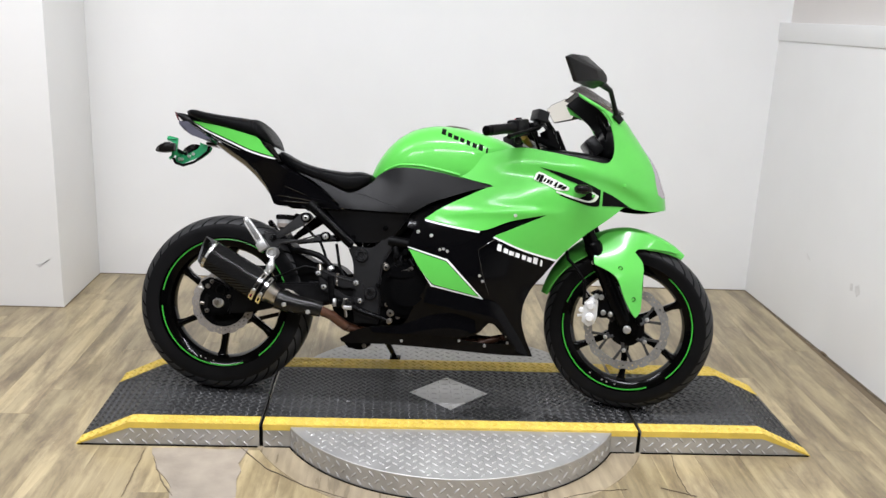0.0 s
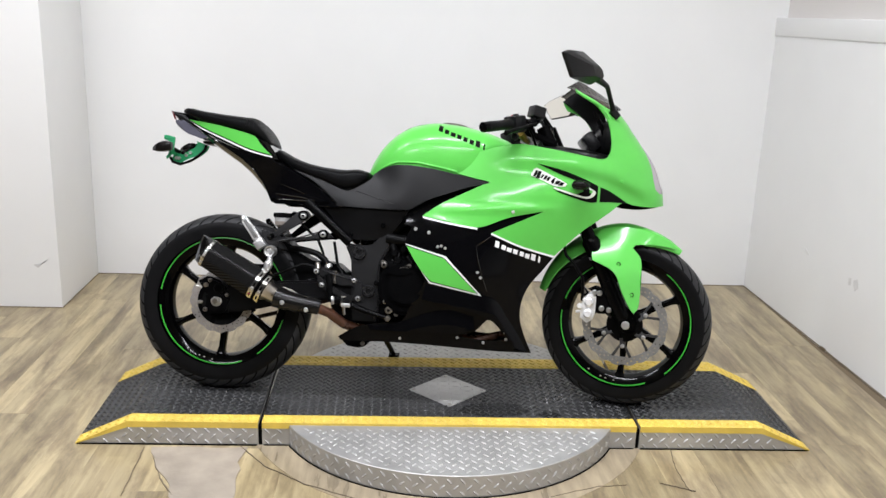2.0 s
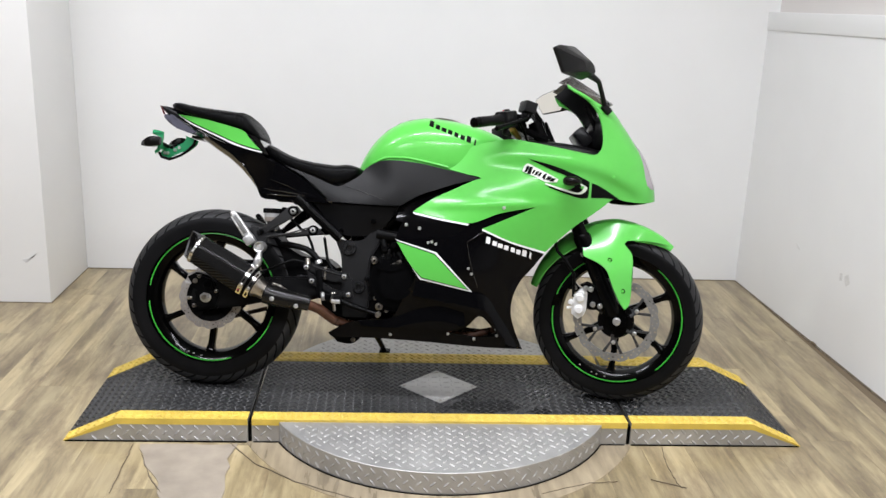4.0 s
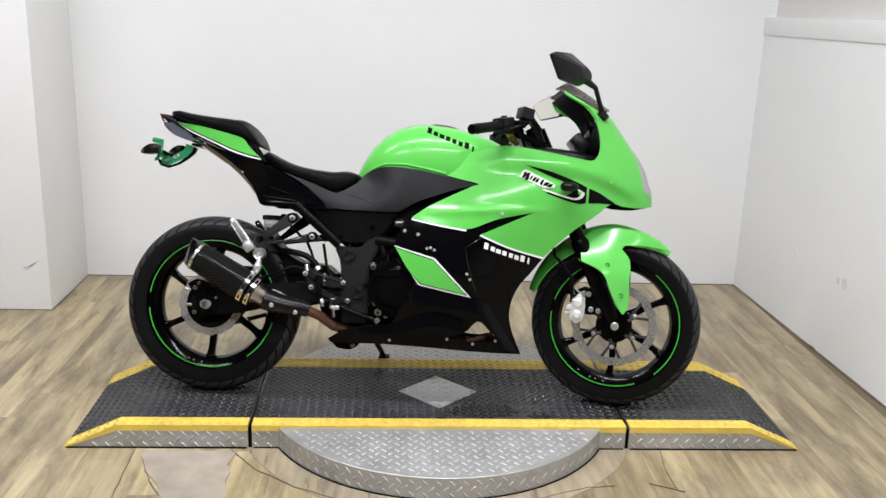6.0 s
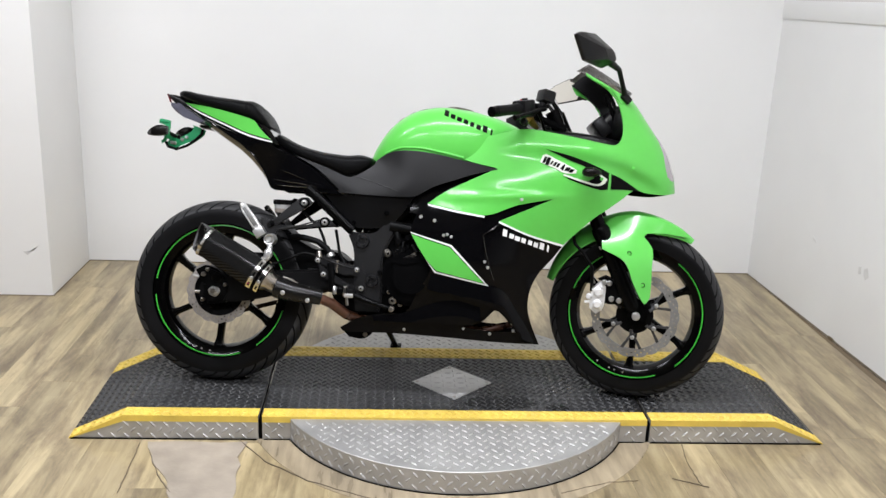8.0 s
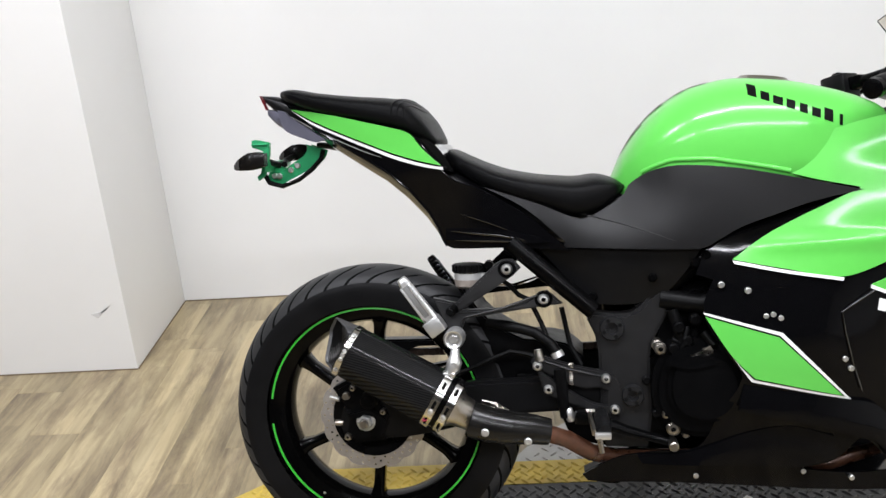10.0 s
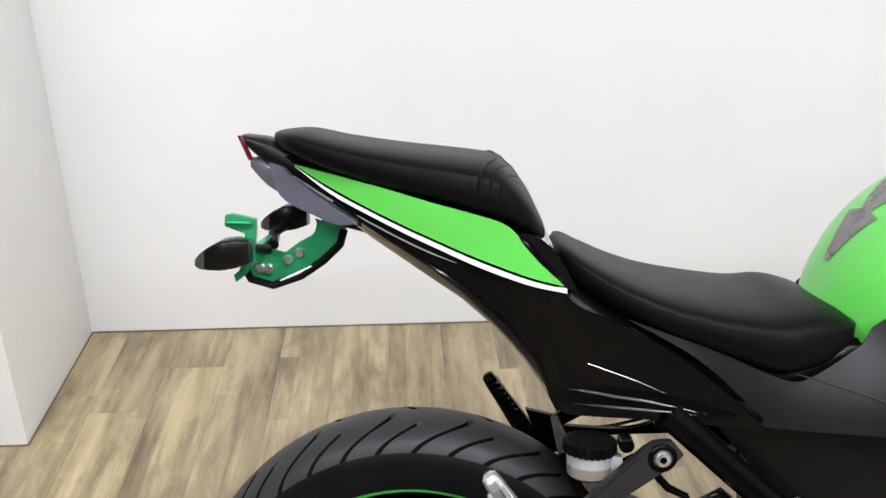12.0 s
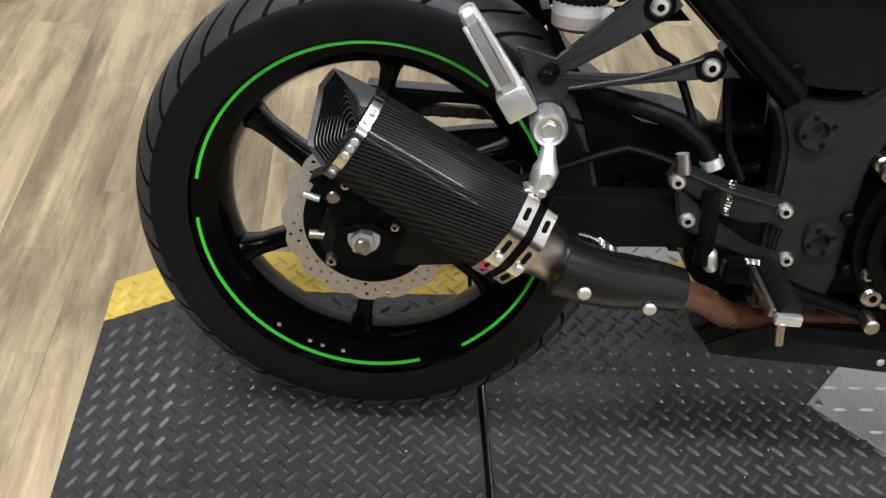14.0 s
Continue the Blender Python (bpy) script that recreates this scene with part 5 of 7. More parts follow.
seat_rows = [(-0.532, 0.03, 0.815, 0.835), (-0.522, 0.075, 0.808, 0.844), (-0.49, 0.108, 0.788, 0.830), (-0.45, 0.127, 0.765, 0.812), (-0.40, 0.142, 0.745, 0.796), (-0.335, 0.153, 0.725, 0.785), (-0.275, 0.154, 0.703, 0.781),
             (-0.24, 0.148, 0.708, 0.785), (-0.20, 0.133, 0.738, 0.776), (-0.183, 0.10, 0.757, 0.766)]
bm, _ = body(seat_rows, -0.532, -0.183, 40, 48, 3.7)
part("rider_seat", bm, VINYL, bike, "black vinyl rider seat", 50)
pill_rows = [(-0.874, 0.02, 0.962, 0.970), (-0.866, 0.05, 0.958, 0.974), (-0.842, 0.086, 0.946, 0.976), (-0.79, 0.106, 0.926, 0.967), (-0.715, 0.127, 0.903, 0.957), (-0.643, 0.141, 0.884, 0.950), (-0.602, 0.143, 0.872, 0.944),
             (-0.583, 0.138, 0.864, 0.929), (-0.560, 0.118, 0.857, 0.901), (-0.543, 0.085, 0.853, 0.868)]
bm, pill_at = body(pill_rows, -0.874, -0.543, 40, 44, 3.4)
pill = part("pillion_seat", bm, VINYL, bike, "black vinyl pillion seat with stitched seam", 50)
part("seam", tube([Vector(pill_at(-0.60 - 0.02 * abs(math.cos(math.pi * k / 24)), math.pi * k / 24)) for k in range(25)], 0.0022, 6), VINYL, pill)
for dx, r in ((0.014, 0.0012), (0.026, 0.0015)):
    part("fold", tube([Vector(pill_at(-0.60 + dx - 0.022 * abs(math.cos(math.pi * k / 24)), math.pi * k / 24)) for k in range(25)], r, 8), VINYL, pill)
part("seat_strap", box((-0.006, -0.09, -0.002), (0.006, 0.09, 0.002), 0.001, pose(-0.5375, 0, 0.848, 0, 55, 0)), RESERVOIR, pill)

core_rows = [(-0.915, 0.022, 0.958, 0.968), (-0.89, 0.030, 0.935, 0.966), (-0.84, 0.042, 0.895, 0.950), (-0.75, 0.078, 0.858, 0.915), (-0.65, 0.098, 0.82, 0.89), (-0.57, 0.105, 0.76, 0.862), (-0.50, 0.108, 0.70, 0.805),
             (-0.42, 0.112, 0.675, 0.765), (-0.34, 0.112, 0.66, 0.73), (-0.29, 0.10, 0.65, 0.70)]
tail = part("tail_core", body(core_rows, -0.915, -0.29, 30, 28, 3.0)[0], MATTE, bike, "black tail section")
tail_w = spline_sheet([(-0.853, 0.935, 0.050), (-0.795, 0.917, 0.084), (-0.737, 0.90, 0.113), (-0.677, 0.88, 0.136), (-0.60, 0.86, 0.142), (-0.563, 0.82, 0.158), (-0.524, 0.81, 0.158), (-0.75, 0.865, 0.104), (-0.6, 0.77, 0.132),
                       (-0.53, 0.67, 0.120), (-0.3, 0.65, 0.148), (-0.45, 0.77, 0.146), (-0.4, 0.66, 0.136), (-0.88, 0.93, 0.04)])


def tail_panel(name, outline, mats, off, thick, label="", corner=45, step=0.016):
    for s in (-1, 1):
        finish(name, shell(outline, lambda x, z: (x, tail_w(x, z) + off, z), thick, step, corner, side=s), mats, tail, label)


tail_panel("tail_panel", [(-0.843, 0.935), (-0.795, 0.927), (-0.737, 0.9155), (-0.677, 0.9015), (-0.62, 0.887), (-0.588, 0.876), (-0.566, 0.852), (-0.545, 0.831), (-0.526, 0.814), (-0.563, 0.8225), (-0.619, 0.839), (-0.677, 0.8625), (-0.737, 0.8865), (-0.794, 0.911)], (GREEN, MATTE), 0.003, 0.005, "bright green tail panel")
tail_panel("tail_stripe", [(-0.842, 0.9325), (-0.794, 0.907), (-0.737, 0.8825), (-0.677, 0.8585), (-0.619, 0.835), (-0.563, 0.8185), (-0.522, 0.8095), (-0.5215, 0.805), (-0.563, 0.813), (-0.619, 0.829), (-0.677, 0.853), (-0.737, 0.878), (-0.794, 0.903)], (WHITE, WHITE), 0.0015, 0.004, "thin white stripe", 60)
tail_panel("tail_pinstripe", [(-0.845, 0.921), (-0.794, 0.8955), (-0.737, 0.870), (-0.677, 0.8445), (-0.645, 0.8325), (-0.677, 0.8433), (-0.737, 0.8686), (-0.794, 0.8941)], (GREYLINE, GREYLINE), 0.0015, 0.004, "fine grey pinstripe", 60, 0.01)
tail_panel("tail_fairing", [(-0.855, 0.944), (-0.80, 0.937), (-0.70, 0.90), (-0.58, 0.868), (-0.512, 0.790), (-0.452, 0.765), (-0.368, 0.714), (-0.287, 0.646), (-0.39, 0.652), (-0.512, 0.6515), (-0.524, 0.657), (-0.531, 0.670), (-0.539, 0.692),
                            (-0.554, 0.722), (-0.587, 0.763), (-0.628, 0.799), (-0.684, 0.834), (-0.740, 0.866), (-0.79, 0.895)], (GLOSS, MATTE), 0.0, 0.006, "glossy black tail fairing")
TAIL_EDGE = [(-0.79, 0.895), (-0.740, 0.866), (-0.684, 0.834), (-0.628, 0.799), (-0.587, 0.763), (-0.554, 0.722), (-0.539, 0.692), (-0.531, 0.670), (-0.524, 0.657)]
for s in (-1, 1):
    finish("tail_ridge", shell([(-0.525, 0.692), (-0.45, 0.690), (-0.36, 0.676), (-0.325, 0.664), (-0.35, 0.661), (-0.45, 0.666), (-0.525, 0.669)], lambda x, z: (x, tail_w(x, z) + 0.004 * max(0.0, min(1.0, (0.690 - z) / 0.025)), z), 0.006, 0.01, 60, side=s), (GLOSS, GLOSS), tail, "glossy black ridge", 25)
    # thin tubes shaped after the highlight lines on the tail
    for line in ([(-0.514, 0.6864), (-0.463, 0.680), (-0.425, 0.6766), (-0.347, 0.6627)], [(-0.507, 0.6679), (-0.4615, 0.6664), (-0.40, 0.6645), (-0.347, 0.6615)], [(-0.4934, 0.7193), (-0.4415, 0.7015), (-0.4044, 0.687)]):
        thick = 0.0022 if len(line) > 3 else 0.0014
        part("tail_edge", tube([(x, s * (tail_w(x, z) + 0.7 * thick + 0.0012), z) for x, z in line], [0.0006] + [thick] * (len(line) - 2) + [0.0006], 8), CLEARCOAT, tail, "thin glossy tube added for a highlight line")
    part("tail_lip", tube([(x, s * (tail_w(x, z) + 0.001), z) for x, z in TAIL_EDGE], 0.0026, 8), GLOSS, tail)
rows = []
for k, (x, z) in enumerate(TAIL_EDGE):
    (xa, za), (xb, zb) = TAIL_EDGE[max(k - 1, 0)], TAIL_EDGE[min(k + 1, len(TAIL_EDGE) - 1)]
    out = Vector((zb - za, 0, xa - xb)).normalized()
    belly = (0.012, 0.021, 0.024, 0.025, 0.024, 0.020, 0.014, 0.008, 0.003)[k]
    w = tail_w(x, z) - 0.001
    rows.append([Vector((x, w * (j / 8 - 1), z)) + out * belly * (1 - abs(j / 8 - 1) ** 3.5) ** 0.6 for j in range(17)] + [Vector((x, w * 0.7, z)) - out * 0.004, Vector((x, -w * 0.7, z)) - out * 0.004])
part("tail_belly", add_ring(bmesh.new(), rows, cap=True), CLEARCOAT, tail, "glossy black rounded underside of the tail", 60)
part("seat_gap_panel", slab([(-0.588, 0.868), (-0.552, 0.862), (-0.528, 0.838), (-0.506, 0.800), (-0.53, 0.806), (-0.556, 0.832)], -0.128, 0.128, 0.004), CLEARCOAT, bike, "glossy black panel between the seats")
part("seat_base", body([(-0.54, 0.06, 0.74, 0.82), (-0.46, 0.09, 0.70, 0.775), (-0.35, 0.108, 0.68, 0.745), (-0.25, 0.112, 0.66, 0.73), (-0.17, 0.10, 0.66, 0.75), (-0.14, 0.06, 0.70, 0.75)], -0.54, -0.14, 20, 28, 4.0)[0], MATTE, bike)
tail_panel("tail_light", [(-0.876, 0.936), (-0.858, 0.931), (-0.848, 0.922), (-0.782, 0.882), (-0.762, 0.871), (-0.785, 0.867), (-0.816, 0.876), (-0.847, 0.887), (-0.862, 0.897), (-0.870, 0.912)], (LENS, LENS), 0.0035, 0.006, "greyish clear tail light lens")
tail_panel("red_lamp_edge", [(-0.918, 0.967), (-0.915, 0.967), (-0.9005, 0.938), (-0.9035, 0.937)], (LAMP, LAMP), 0.002, 0.006, "dark red lamp edge", 20, 0.01)
part("lamp_lens", body([(-0.905, 0.018, 0.925, 0.940), (-0.885, 0.03, 0.905, 0.938), (-0.86, 0.038, 0.89, 0.93)], -0.905, -0.86, 8, 24, 3.5)[0], LENS, tail, "greyish clear tail light lens")
part("undertray", body([(-0.80, 0.03, 0.857, 0.868), (-0.72, 0.06, 0.838, 0.86), (-0.62, 0.075, 0.775, 0.82), (-0.55, 0.08, 0.69, 0.76), (-0.45, 0.08, 0.655, 0.70)], -0.80, -0.45, 16, 20, 3.0)[0], MATTE, tail)

# plate bracket and rear turn signals
BRACKET = [(-0.8249, 0.8647), (-0.79, 0.8516), (-0.7972, 0.8338), (-0.8434, 0.7985), (-0.872, 0.7862), (-0.8864, 0.7835), (-0.904, 0.790), (-0.911, 0.8005), (-0.8996, 0.8225), (-0.886, 0.818), (-0.8715, 0.8143), (-0.8571, 0.8253), (-0.8287, 0.8436), (-0.8229, 0.8578)]
brk = part("plate_bracket", slab(BRACKET, -0.022, -0.016, 0.001, 0.01), ANODISED, bike, "green anodised tail tidy bracket")
part("bracket_plate", slab(BRACKET, 0.016, 0.022, 0.001, 0.01), ANODISED, brk)
part("cross_bar", box((-0.004, -0.085, -0.012), (0.004, 0.085, 0.012), 0.002, pose(-0.897, 0, 0.822, 0, 14, 0)), ANODISED, brk)
for s in (-1,):
    part("plate_holder", slab([(-0.9235, 0.8748), (-0.915, 0.8765), (-0.8866, 0.8703), (-0.8875, 0.846), (-0.8955, 0.815), (-0.9000, 0.803), (-0.9125, 0.7936), (-0.9150, 0.802), (-0.9080, 0.808), (-0.9000, 0.838), (-0.9005, 0.8531), (-0.9239, 0.8613)], s * 0.076, s * 0.064, 0.0015, 0.01), ANODISED, brk)
    part("holder_rib", box((-0.9225, s * 0.080 - 0.002, 0.865), (-0.890, s * 0.080 + 0.002, 0.868), 0.0008), ANODISED, brk)
part("wire_loom", tube([(-0.788, -0.026, 0.8521), (-0.793, -0.026, 0.8335), (-0.8142, -0.026, 0.8125), (-0.8427, -0.026, 0.7925), (-0.8784, -0.026, 0.7795), (-0.9066, -0.026, 0.7875), (-0.9147, -0.026, 0.8032)], 0.0052, 8), HOSE, brk)
part("cable_clip", tube([(-0.826, -0.0285, 0.8065), (-0.868, -0.0285, 0.7860)], 0.0018, 6), WHITE, brk, "pale strip along the bracket edge")
for bx, bz in ((-0.8591, 0.8128), (-0.8448, 0.8217), (-0.894, 0.8012), (-0.8841, 0.8008)):
    part("bracket_bolt", rod((bx, -0.028, bz), (bx, -0.02, bz), 0.0060, 0.0014, 14), BOLT, brk)
for s in (-1, 1):
    bx, bz, yy = (-0.917, 0.831, -0.10) if s < 0 else (-0.886, 0.847, 0.10)
    t = part("rear_turn_signal", body([(-0.034, 0.008, -0.013, -0.004), (-0.026, 0.014, -0.0155, 0.004), (-0.006, 0.019, -0.016, 0.018), (0.010, 0.019, -0.014, 0.021), (0.030, 0.011, -0.008, 0.018)], -0.034, 0.030, 6, 16, 10)[0], SMOKED, bike, "dark smoked rear turn signal")
    t.location = (bx, yy, bz)
    part("signal_lens", body([(-0.035, 0.007, -0.0125, -0.0045), (-0.027, 0.0142, -0.0153, 0.0040), (-0.021, 0.0165, -0.0155, 0.0085)], -0.035, -0.021, 4, 16, 10)[0], SIGNAL_LENS, t, "grey smoked lens")
    part("signal_stem", tube([(bx + 0.012, yy, bz), (-0.897, s * 0.06, 0.832), (-0.886, s * 0.018, 0.824)], 0.0065, 10), RUBBER, brk)

def button(name, x, y, z, r, parent, mat=None):
    """A button-head bolt, its socket's shade put in as near-black faces; y: its outer face."""
    d = -math.copysign(1, y)
    ob = part(name, spin([(0.0006, y + d * 0.004), (0.34 * r, y + d * 0.004), (0.37 * r, y), (0.74 * r, y + d * 0.0005), (r, y + d * 0.004), (r, y + d * 0.013), (0.0006, y + d * 0.013)], x, z, 20), (mat or BOLT, GROOVE), parent, "silver button-head bolt")
    for p in ob.data.polygons:
        c = p.center
        if math.hypot(c.x - x, c.z - z) < 0.355 * r and abs(c.y - y) < 0.006:
            p.material_index = 1
    return ob


# ---- side covers, frame, engine ----
knee_w = spline_sheet([(-0.178, 0.766, 0.128), (-0.09, 0.79, 0.16), (0.1, 0.76, 0.182), (0.22, 0.748, 0.20), (-0.14, 0.54, 0.15), (-0.25, 0.54, 0.145), (-0.4, 0.70, 0.142), (-0.1, 0.66, 0.172), (-0.25, 0.66, 0.155), (-0.46, 0.76, 0.128), (-0.3, 0.59, 0.138)])


def knee(name, outline, mat, off, thick, label="", corner=45):
    for s in (-1, 1):
        finish(name, shell(outline, lambda x, z: (x, knee_w(x, z) + off, z), thick, 0.018, corner, side=s), (mat, mat), bike, label)


knee("side_cover", [(-0.186, 0.748), (-0.176, 0.766), (-0.14, 0.789), (-0.09, 0.80), (0.009, 0.793), (0.106, 0.774), (0.222, 0.749), (0.145, 0.731), (0.087, 0.711), (0.019, 0.686), (-0.021, 0.663), (-0.05, 0.648), (-0.30, 0.652), (-0.295, 0.662), (-0.37, 0.727), (-0.45, 0.770), (-0.345, 0.735), (-0.275, 0.707), (-0.252, 0.707)], SIDE, 0.0, 0.006, "textured black side cover")
for s in (-1, 1):
    part("cover_crease", tube([(x, s * (knee_w(x, z) + 0.0002), z) for x, z in ((-0.265, 0.714), (-0.25, 0.711), (-0.188, 0.694), (-0.125, 0.673), (-0.095, 0.662))], [0.0003, 0.0010, 0.0012, 0.001, 0.0003], 8), SIDE, bike)
knee("lower_side_cover", [(-0.345, 0.6475), (-0.05, 0.645), (-0.083, 0.594), (-0.12, 0.555), (-0.143, 0.549), (-0.165, 0.541), (-0.235, 0.541), (-0.26, 0.552), (-0.297, 0.593)], COVER, -0.016, 0.006, "textured black lower side cover")
for bx, bz in ((-0.135, 0.592), (-0.245, 0.556), (-0.06, 0.62), (-0.04, 0.635)):
    part("cover_bolt", rod((bx, -knee_w(bx, bz) + 0.009, bz), (bx, -knee_w(bx, bz) + 0.022, bz), 0.0085, 0.0025, 14), FRAME, bike)
for s in (-1, 1):
    part("seat_rail", tube([(-0.40, s * 0.135, 0.662), (-0.33, s * 0.14, 0.602), (-0.245, s * 0.145, 0.530)], 0.0175, 18), FRAME, bike, "satin black frame tube")
    part("subframe_tube", tube([(-0.42, s * 0.09, 0.69), (-0.55, s * 0.075, 0.775), (-0.68, s * 0.06, 0.865)], 0.012, 12), FRAME, bike)
    part("main_tube", tube([(-0.16, s * 0.112, 0.53), (-0.05, s * 0.128, 0.62), (0.1, s * 0.125, 0.74), (0.33, s * 0.06, 0.83)], 0.02, 16), FRAME, bike, "satin black frame tube")
    part("down_tube", tube([(0.33, s * 0.07, 0.78), (0.25, s * 0.1, 0.6), (0.2, s * 0.11, 0.42), (0.1, s * 0.1, 0.33)], 0.017, 14), FRAME, bike)
    fp = part("frame_plate", slab([(-0.267, 0.520), (-0.258, 0.5345), (-0.2235, 0.5305), (-0.19, 0.531), (-0.172, 0.540), (-0.155, 0.558), (-0.13, 0.578), (-0.105, 0.580), (-0.118, 0.53), (-0.147, 0.47), (-0.150, 0.40), (-0.148, 0.33), (-0.156, 0.272), (-0.235, 0.272), (-0.242, 0.33), (-0.245, 0.42), (-0.25, 0.48)], s * 0.162, s * 0.118, 0.006, 0.02), PLATE, bike, "satin dark grey frame side plate")
    for (bx, bz, br) in ((-0.2208, 0.5042, 0.0235), (-0.1835, 0.3745, 0.021)):
        part("pivot_boss", spin([(0.004, s * 0.165), (br * 0.45, s * 0.165), (br * 0.5, s * 0.173), (br * 0.9, s * 0.173), (br, s * 0.168), (br, s * 0.15), (0.004, s * 0.15)], bx, bz, 28), PLATE, fp)
        for k in range(4):
            a = radians(90 * k + 25)
            part("boss_hole", rod((bx + 0.7 * br * math.cos(a), s * 0.1735, bz + 0.7 * br * math.sin(a)), (bx + 0.7 * br * math.cos(a), s * 0.166, bz + 0.7 * br * math.sin(a)), 0.0036, 0, 10), GROOVE, fp)
    part("frame_bolt", rod((-0.138, s * 0.172, 0.472), (-0.138, s * 0.14, 0.472), 0.0105, 0.003, 14), STEEL, fp)
    fp.location = (0.009, -s * 0.02, -0.0075)
part("crossmember", rod((-0.40, -0.13, 0.65), (-0.40, 0.13, 0.65), 0.014), FRAME, bike)

engine = part("engine", slab([(-0.16, 0.28), (0.11, 0.27), (0.16, 0.36), (0.14, 0.46), (0.17, 0.60), (0.02, 0.66), (-0.06, 0.50), (-0.16, 0.44)], -0.125, 0.125, 0.015), DARK, bike, "black twin-cylinder engine")
CLUTCH = [(-0.140, 0.395), (-0.126, 0.445), (-0.090, 0.474), (-0.040, 0.478), (0.012, 0.455), (0.038, 0.405), (0.034, 0.350), (0.002, 0.308), (-0.048, 0.292), (-0.102, 0.306), (-0.134, 0.345)]
part("clutch_cover", slab(CLUTCH, -0.172, -0.10, 0.012, 0.015), SATIN, engine, "black clutch cover")
part("cover_face", slab([(-0.052 + 0.74 * (x + 0.052) + 0.004, 0.388 + 0.74 * (z - 0.388) + 0.006) for x, z in CLUTCH], -0.187, -0.165, 0.009, 0.015), SATIN, engine)
part("cover_rib", slab([(-0.118, 0.446), (-0.070, 0.436), (-0.020, 0.446), (-0.026, 0.434), (-0.070, 0.424), (-0.112, 0.432)], -0.191, -0.18, 0.003), SATIN, engine)
for k in range(9):
    a = radians(40 * k + 15)
    part("engine_bolt", rod((-0.052 + 0.098 * math.cos(a), -0.152, 0.388 + 0.098 * math.sin(a)), (-0.052 + 0.098 * math.cos(a), -0.125, 0.388 + 0.098 * math.sin(a)), 0.008, 0.002, 12), STEEL if k % 3 == 0 else DARK, engine)
for k in range(7):
    part("cooling_fin", box((-0.03 + 0.008 * k, -0.135, 0.475 + 0.018 * k), (0.13 + 0.004 * k, 0.135, 0.481 + 0.018 * k), 0.002), DARK, engine)
for (px_, pz_) in ((-0.09, 0.50), (-0.075, 0.475), (-0.10, 0.46), (-0.06, 0.515)):
    part("engine_fitting", rod((px_, -0.17, pz_), (px_, -0.12, pz_), 0.011, 0.003, 12), DARK, engine)
part("crankcase_top", slab([(-0.14, 0.44), (-0.13, 0.53), (-0.06, 0.575), (0.04, 0.57), (0.03, 0.45)], -0.118, 0.118, 0.012), DARK, engine)
part("radiator", box((-0.018, -0.14, -0.13), (0.018, 0.14, 0.13), 0.006, pose(0.265, 0, 0.47, 0, -18, 0)), DARK, bike, "black radiator")
part("belly_floor", slab([(-0.22, 0.205), (0.36, 0.185), (0.36, 0.195), (-0.2, 0.215)], -0.115, 0.115, 0.003), GLOSS, bike)
for k, (a, b, r) in enumerate((((-0.12, -0.13, 0.55), (0.03, -0.155, 0.57), 0.02), ((-0.1, -0.14, 0.53), (-0.06, -0.15, 0.43), 0.012), ((0.0, -0.15, 0.55), (0.16, -0.15, 0.50), 0.022), ((0.12, -0.14, 0.60), (0.24, -0.15, 0.50), 0.018))):
    part("coolant_hose", tube([a, ((a[0] + b[0]) / 2, a[1] - 0.012, (a[2] + b[2]) / 2 - 0.02), b], r, 12), HOSE, engine)
part("airbox", box((-0.28, -0.1, 0.55), (0.1, 0.1, 0.75), 0.03), DARK, bike, "black airbox")
part("battery_box", box((-0.45, -0.075, 0.655), (-0.27, 0.075, 0.73), 0.015), DARK, bike)

# swingarm, shock, chain
for s in (-1, 1):
    part("swingarm", slab([(-0.15, 0.42), (-0.15, 0.335), (-0.40, 0.322), (-0.60, 0.278), (-0.74, 0.268), (-0.755, 0.30), (-0.745, 0.335), (-0.62, 0.365), (-0.50, 0.385), (-0.35, 0.395)], s * 0.128, s * 0.095, 0.007, 0.03), COVER, bike, "satin black swingarm")
part("swingarm_bridge", box((-0.40, -0.10, 0.345), (-0.34, 0.10, 0.40), 0.012), FRAME, bike)
part("shock_spring", tube([(-0.155 - 0.03 * k / 90 + 0.03 * math.cos(k * 0.42), 0.033 * math.sin(k * 0.42), 0.36 + 0.22 * k / 90) for k in range(91)], 0.008, 8), DARK, bike, "black shock spring")
part("shock_body", tube([(-0.18, 0, 0.33), (-0.22, 0, 0.62)], 0.02, 14), DARK, bike)
part("inner_mudguard", slab([(-0.44, 0.37), (-0.27, 0.37), (-0.265, 0.425), (-0.30, 0.452), (-0.35, 0.46), (-0.385, 0.462), (-0.435, 0.49), (-0.47, 0.52), (-0.50, 0.565), (-0.508, 0.583), (-0.518, 0.581), (-0.50, 0.54), (-0.46, 0.47)], -0.07, 0.07, 0.004), DARK, bike, "black inner mudguard")
cal = part("rear_caliper", slab([(-0.765, 0.375), (-0.735, 0.392), (-0.69, 0.38), (-0.66, 0.345), (-0.64, 0.32), (-0.66, 0.27), (-0.72, 0.262), (-0.745, 0.285), (-0.735, 0.33)], -0.132, -0.085, 0.008), DARK, bike, "black rear brake caliper")
part("piston_housing", rod((-0.690, -0.140, 0.352), (-0.690, -0.12, 0.352), 0.019, 0.004, 24), DARK, cal)
part("piston_cap", rod((-0.690, -0.1415, 0.352), (-0.690, -0.135, 0.352), 0.0115, 0.002, 20), SATIN, cal)
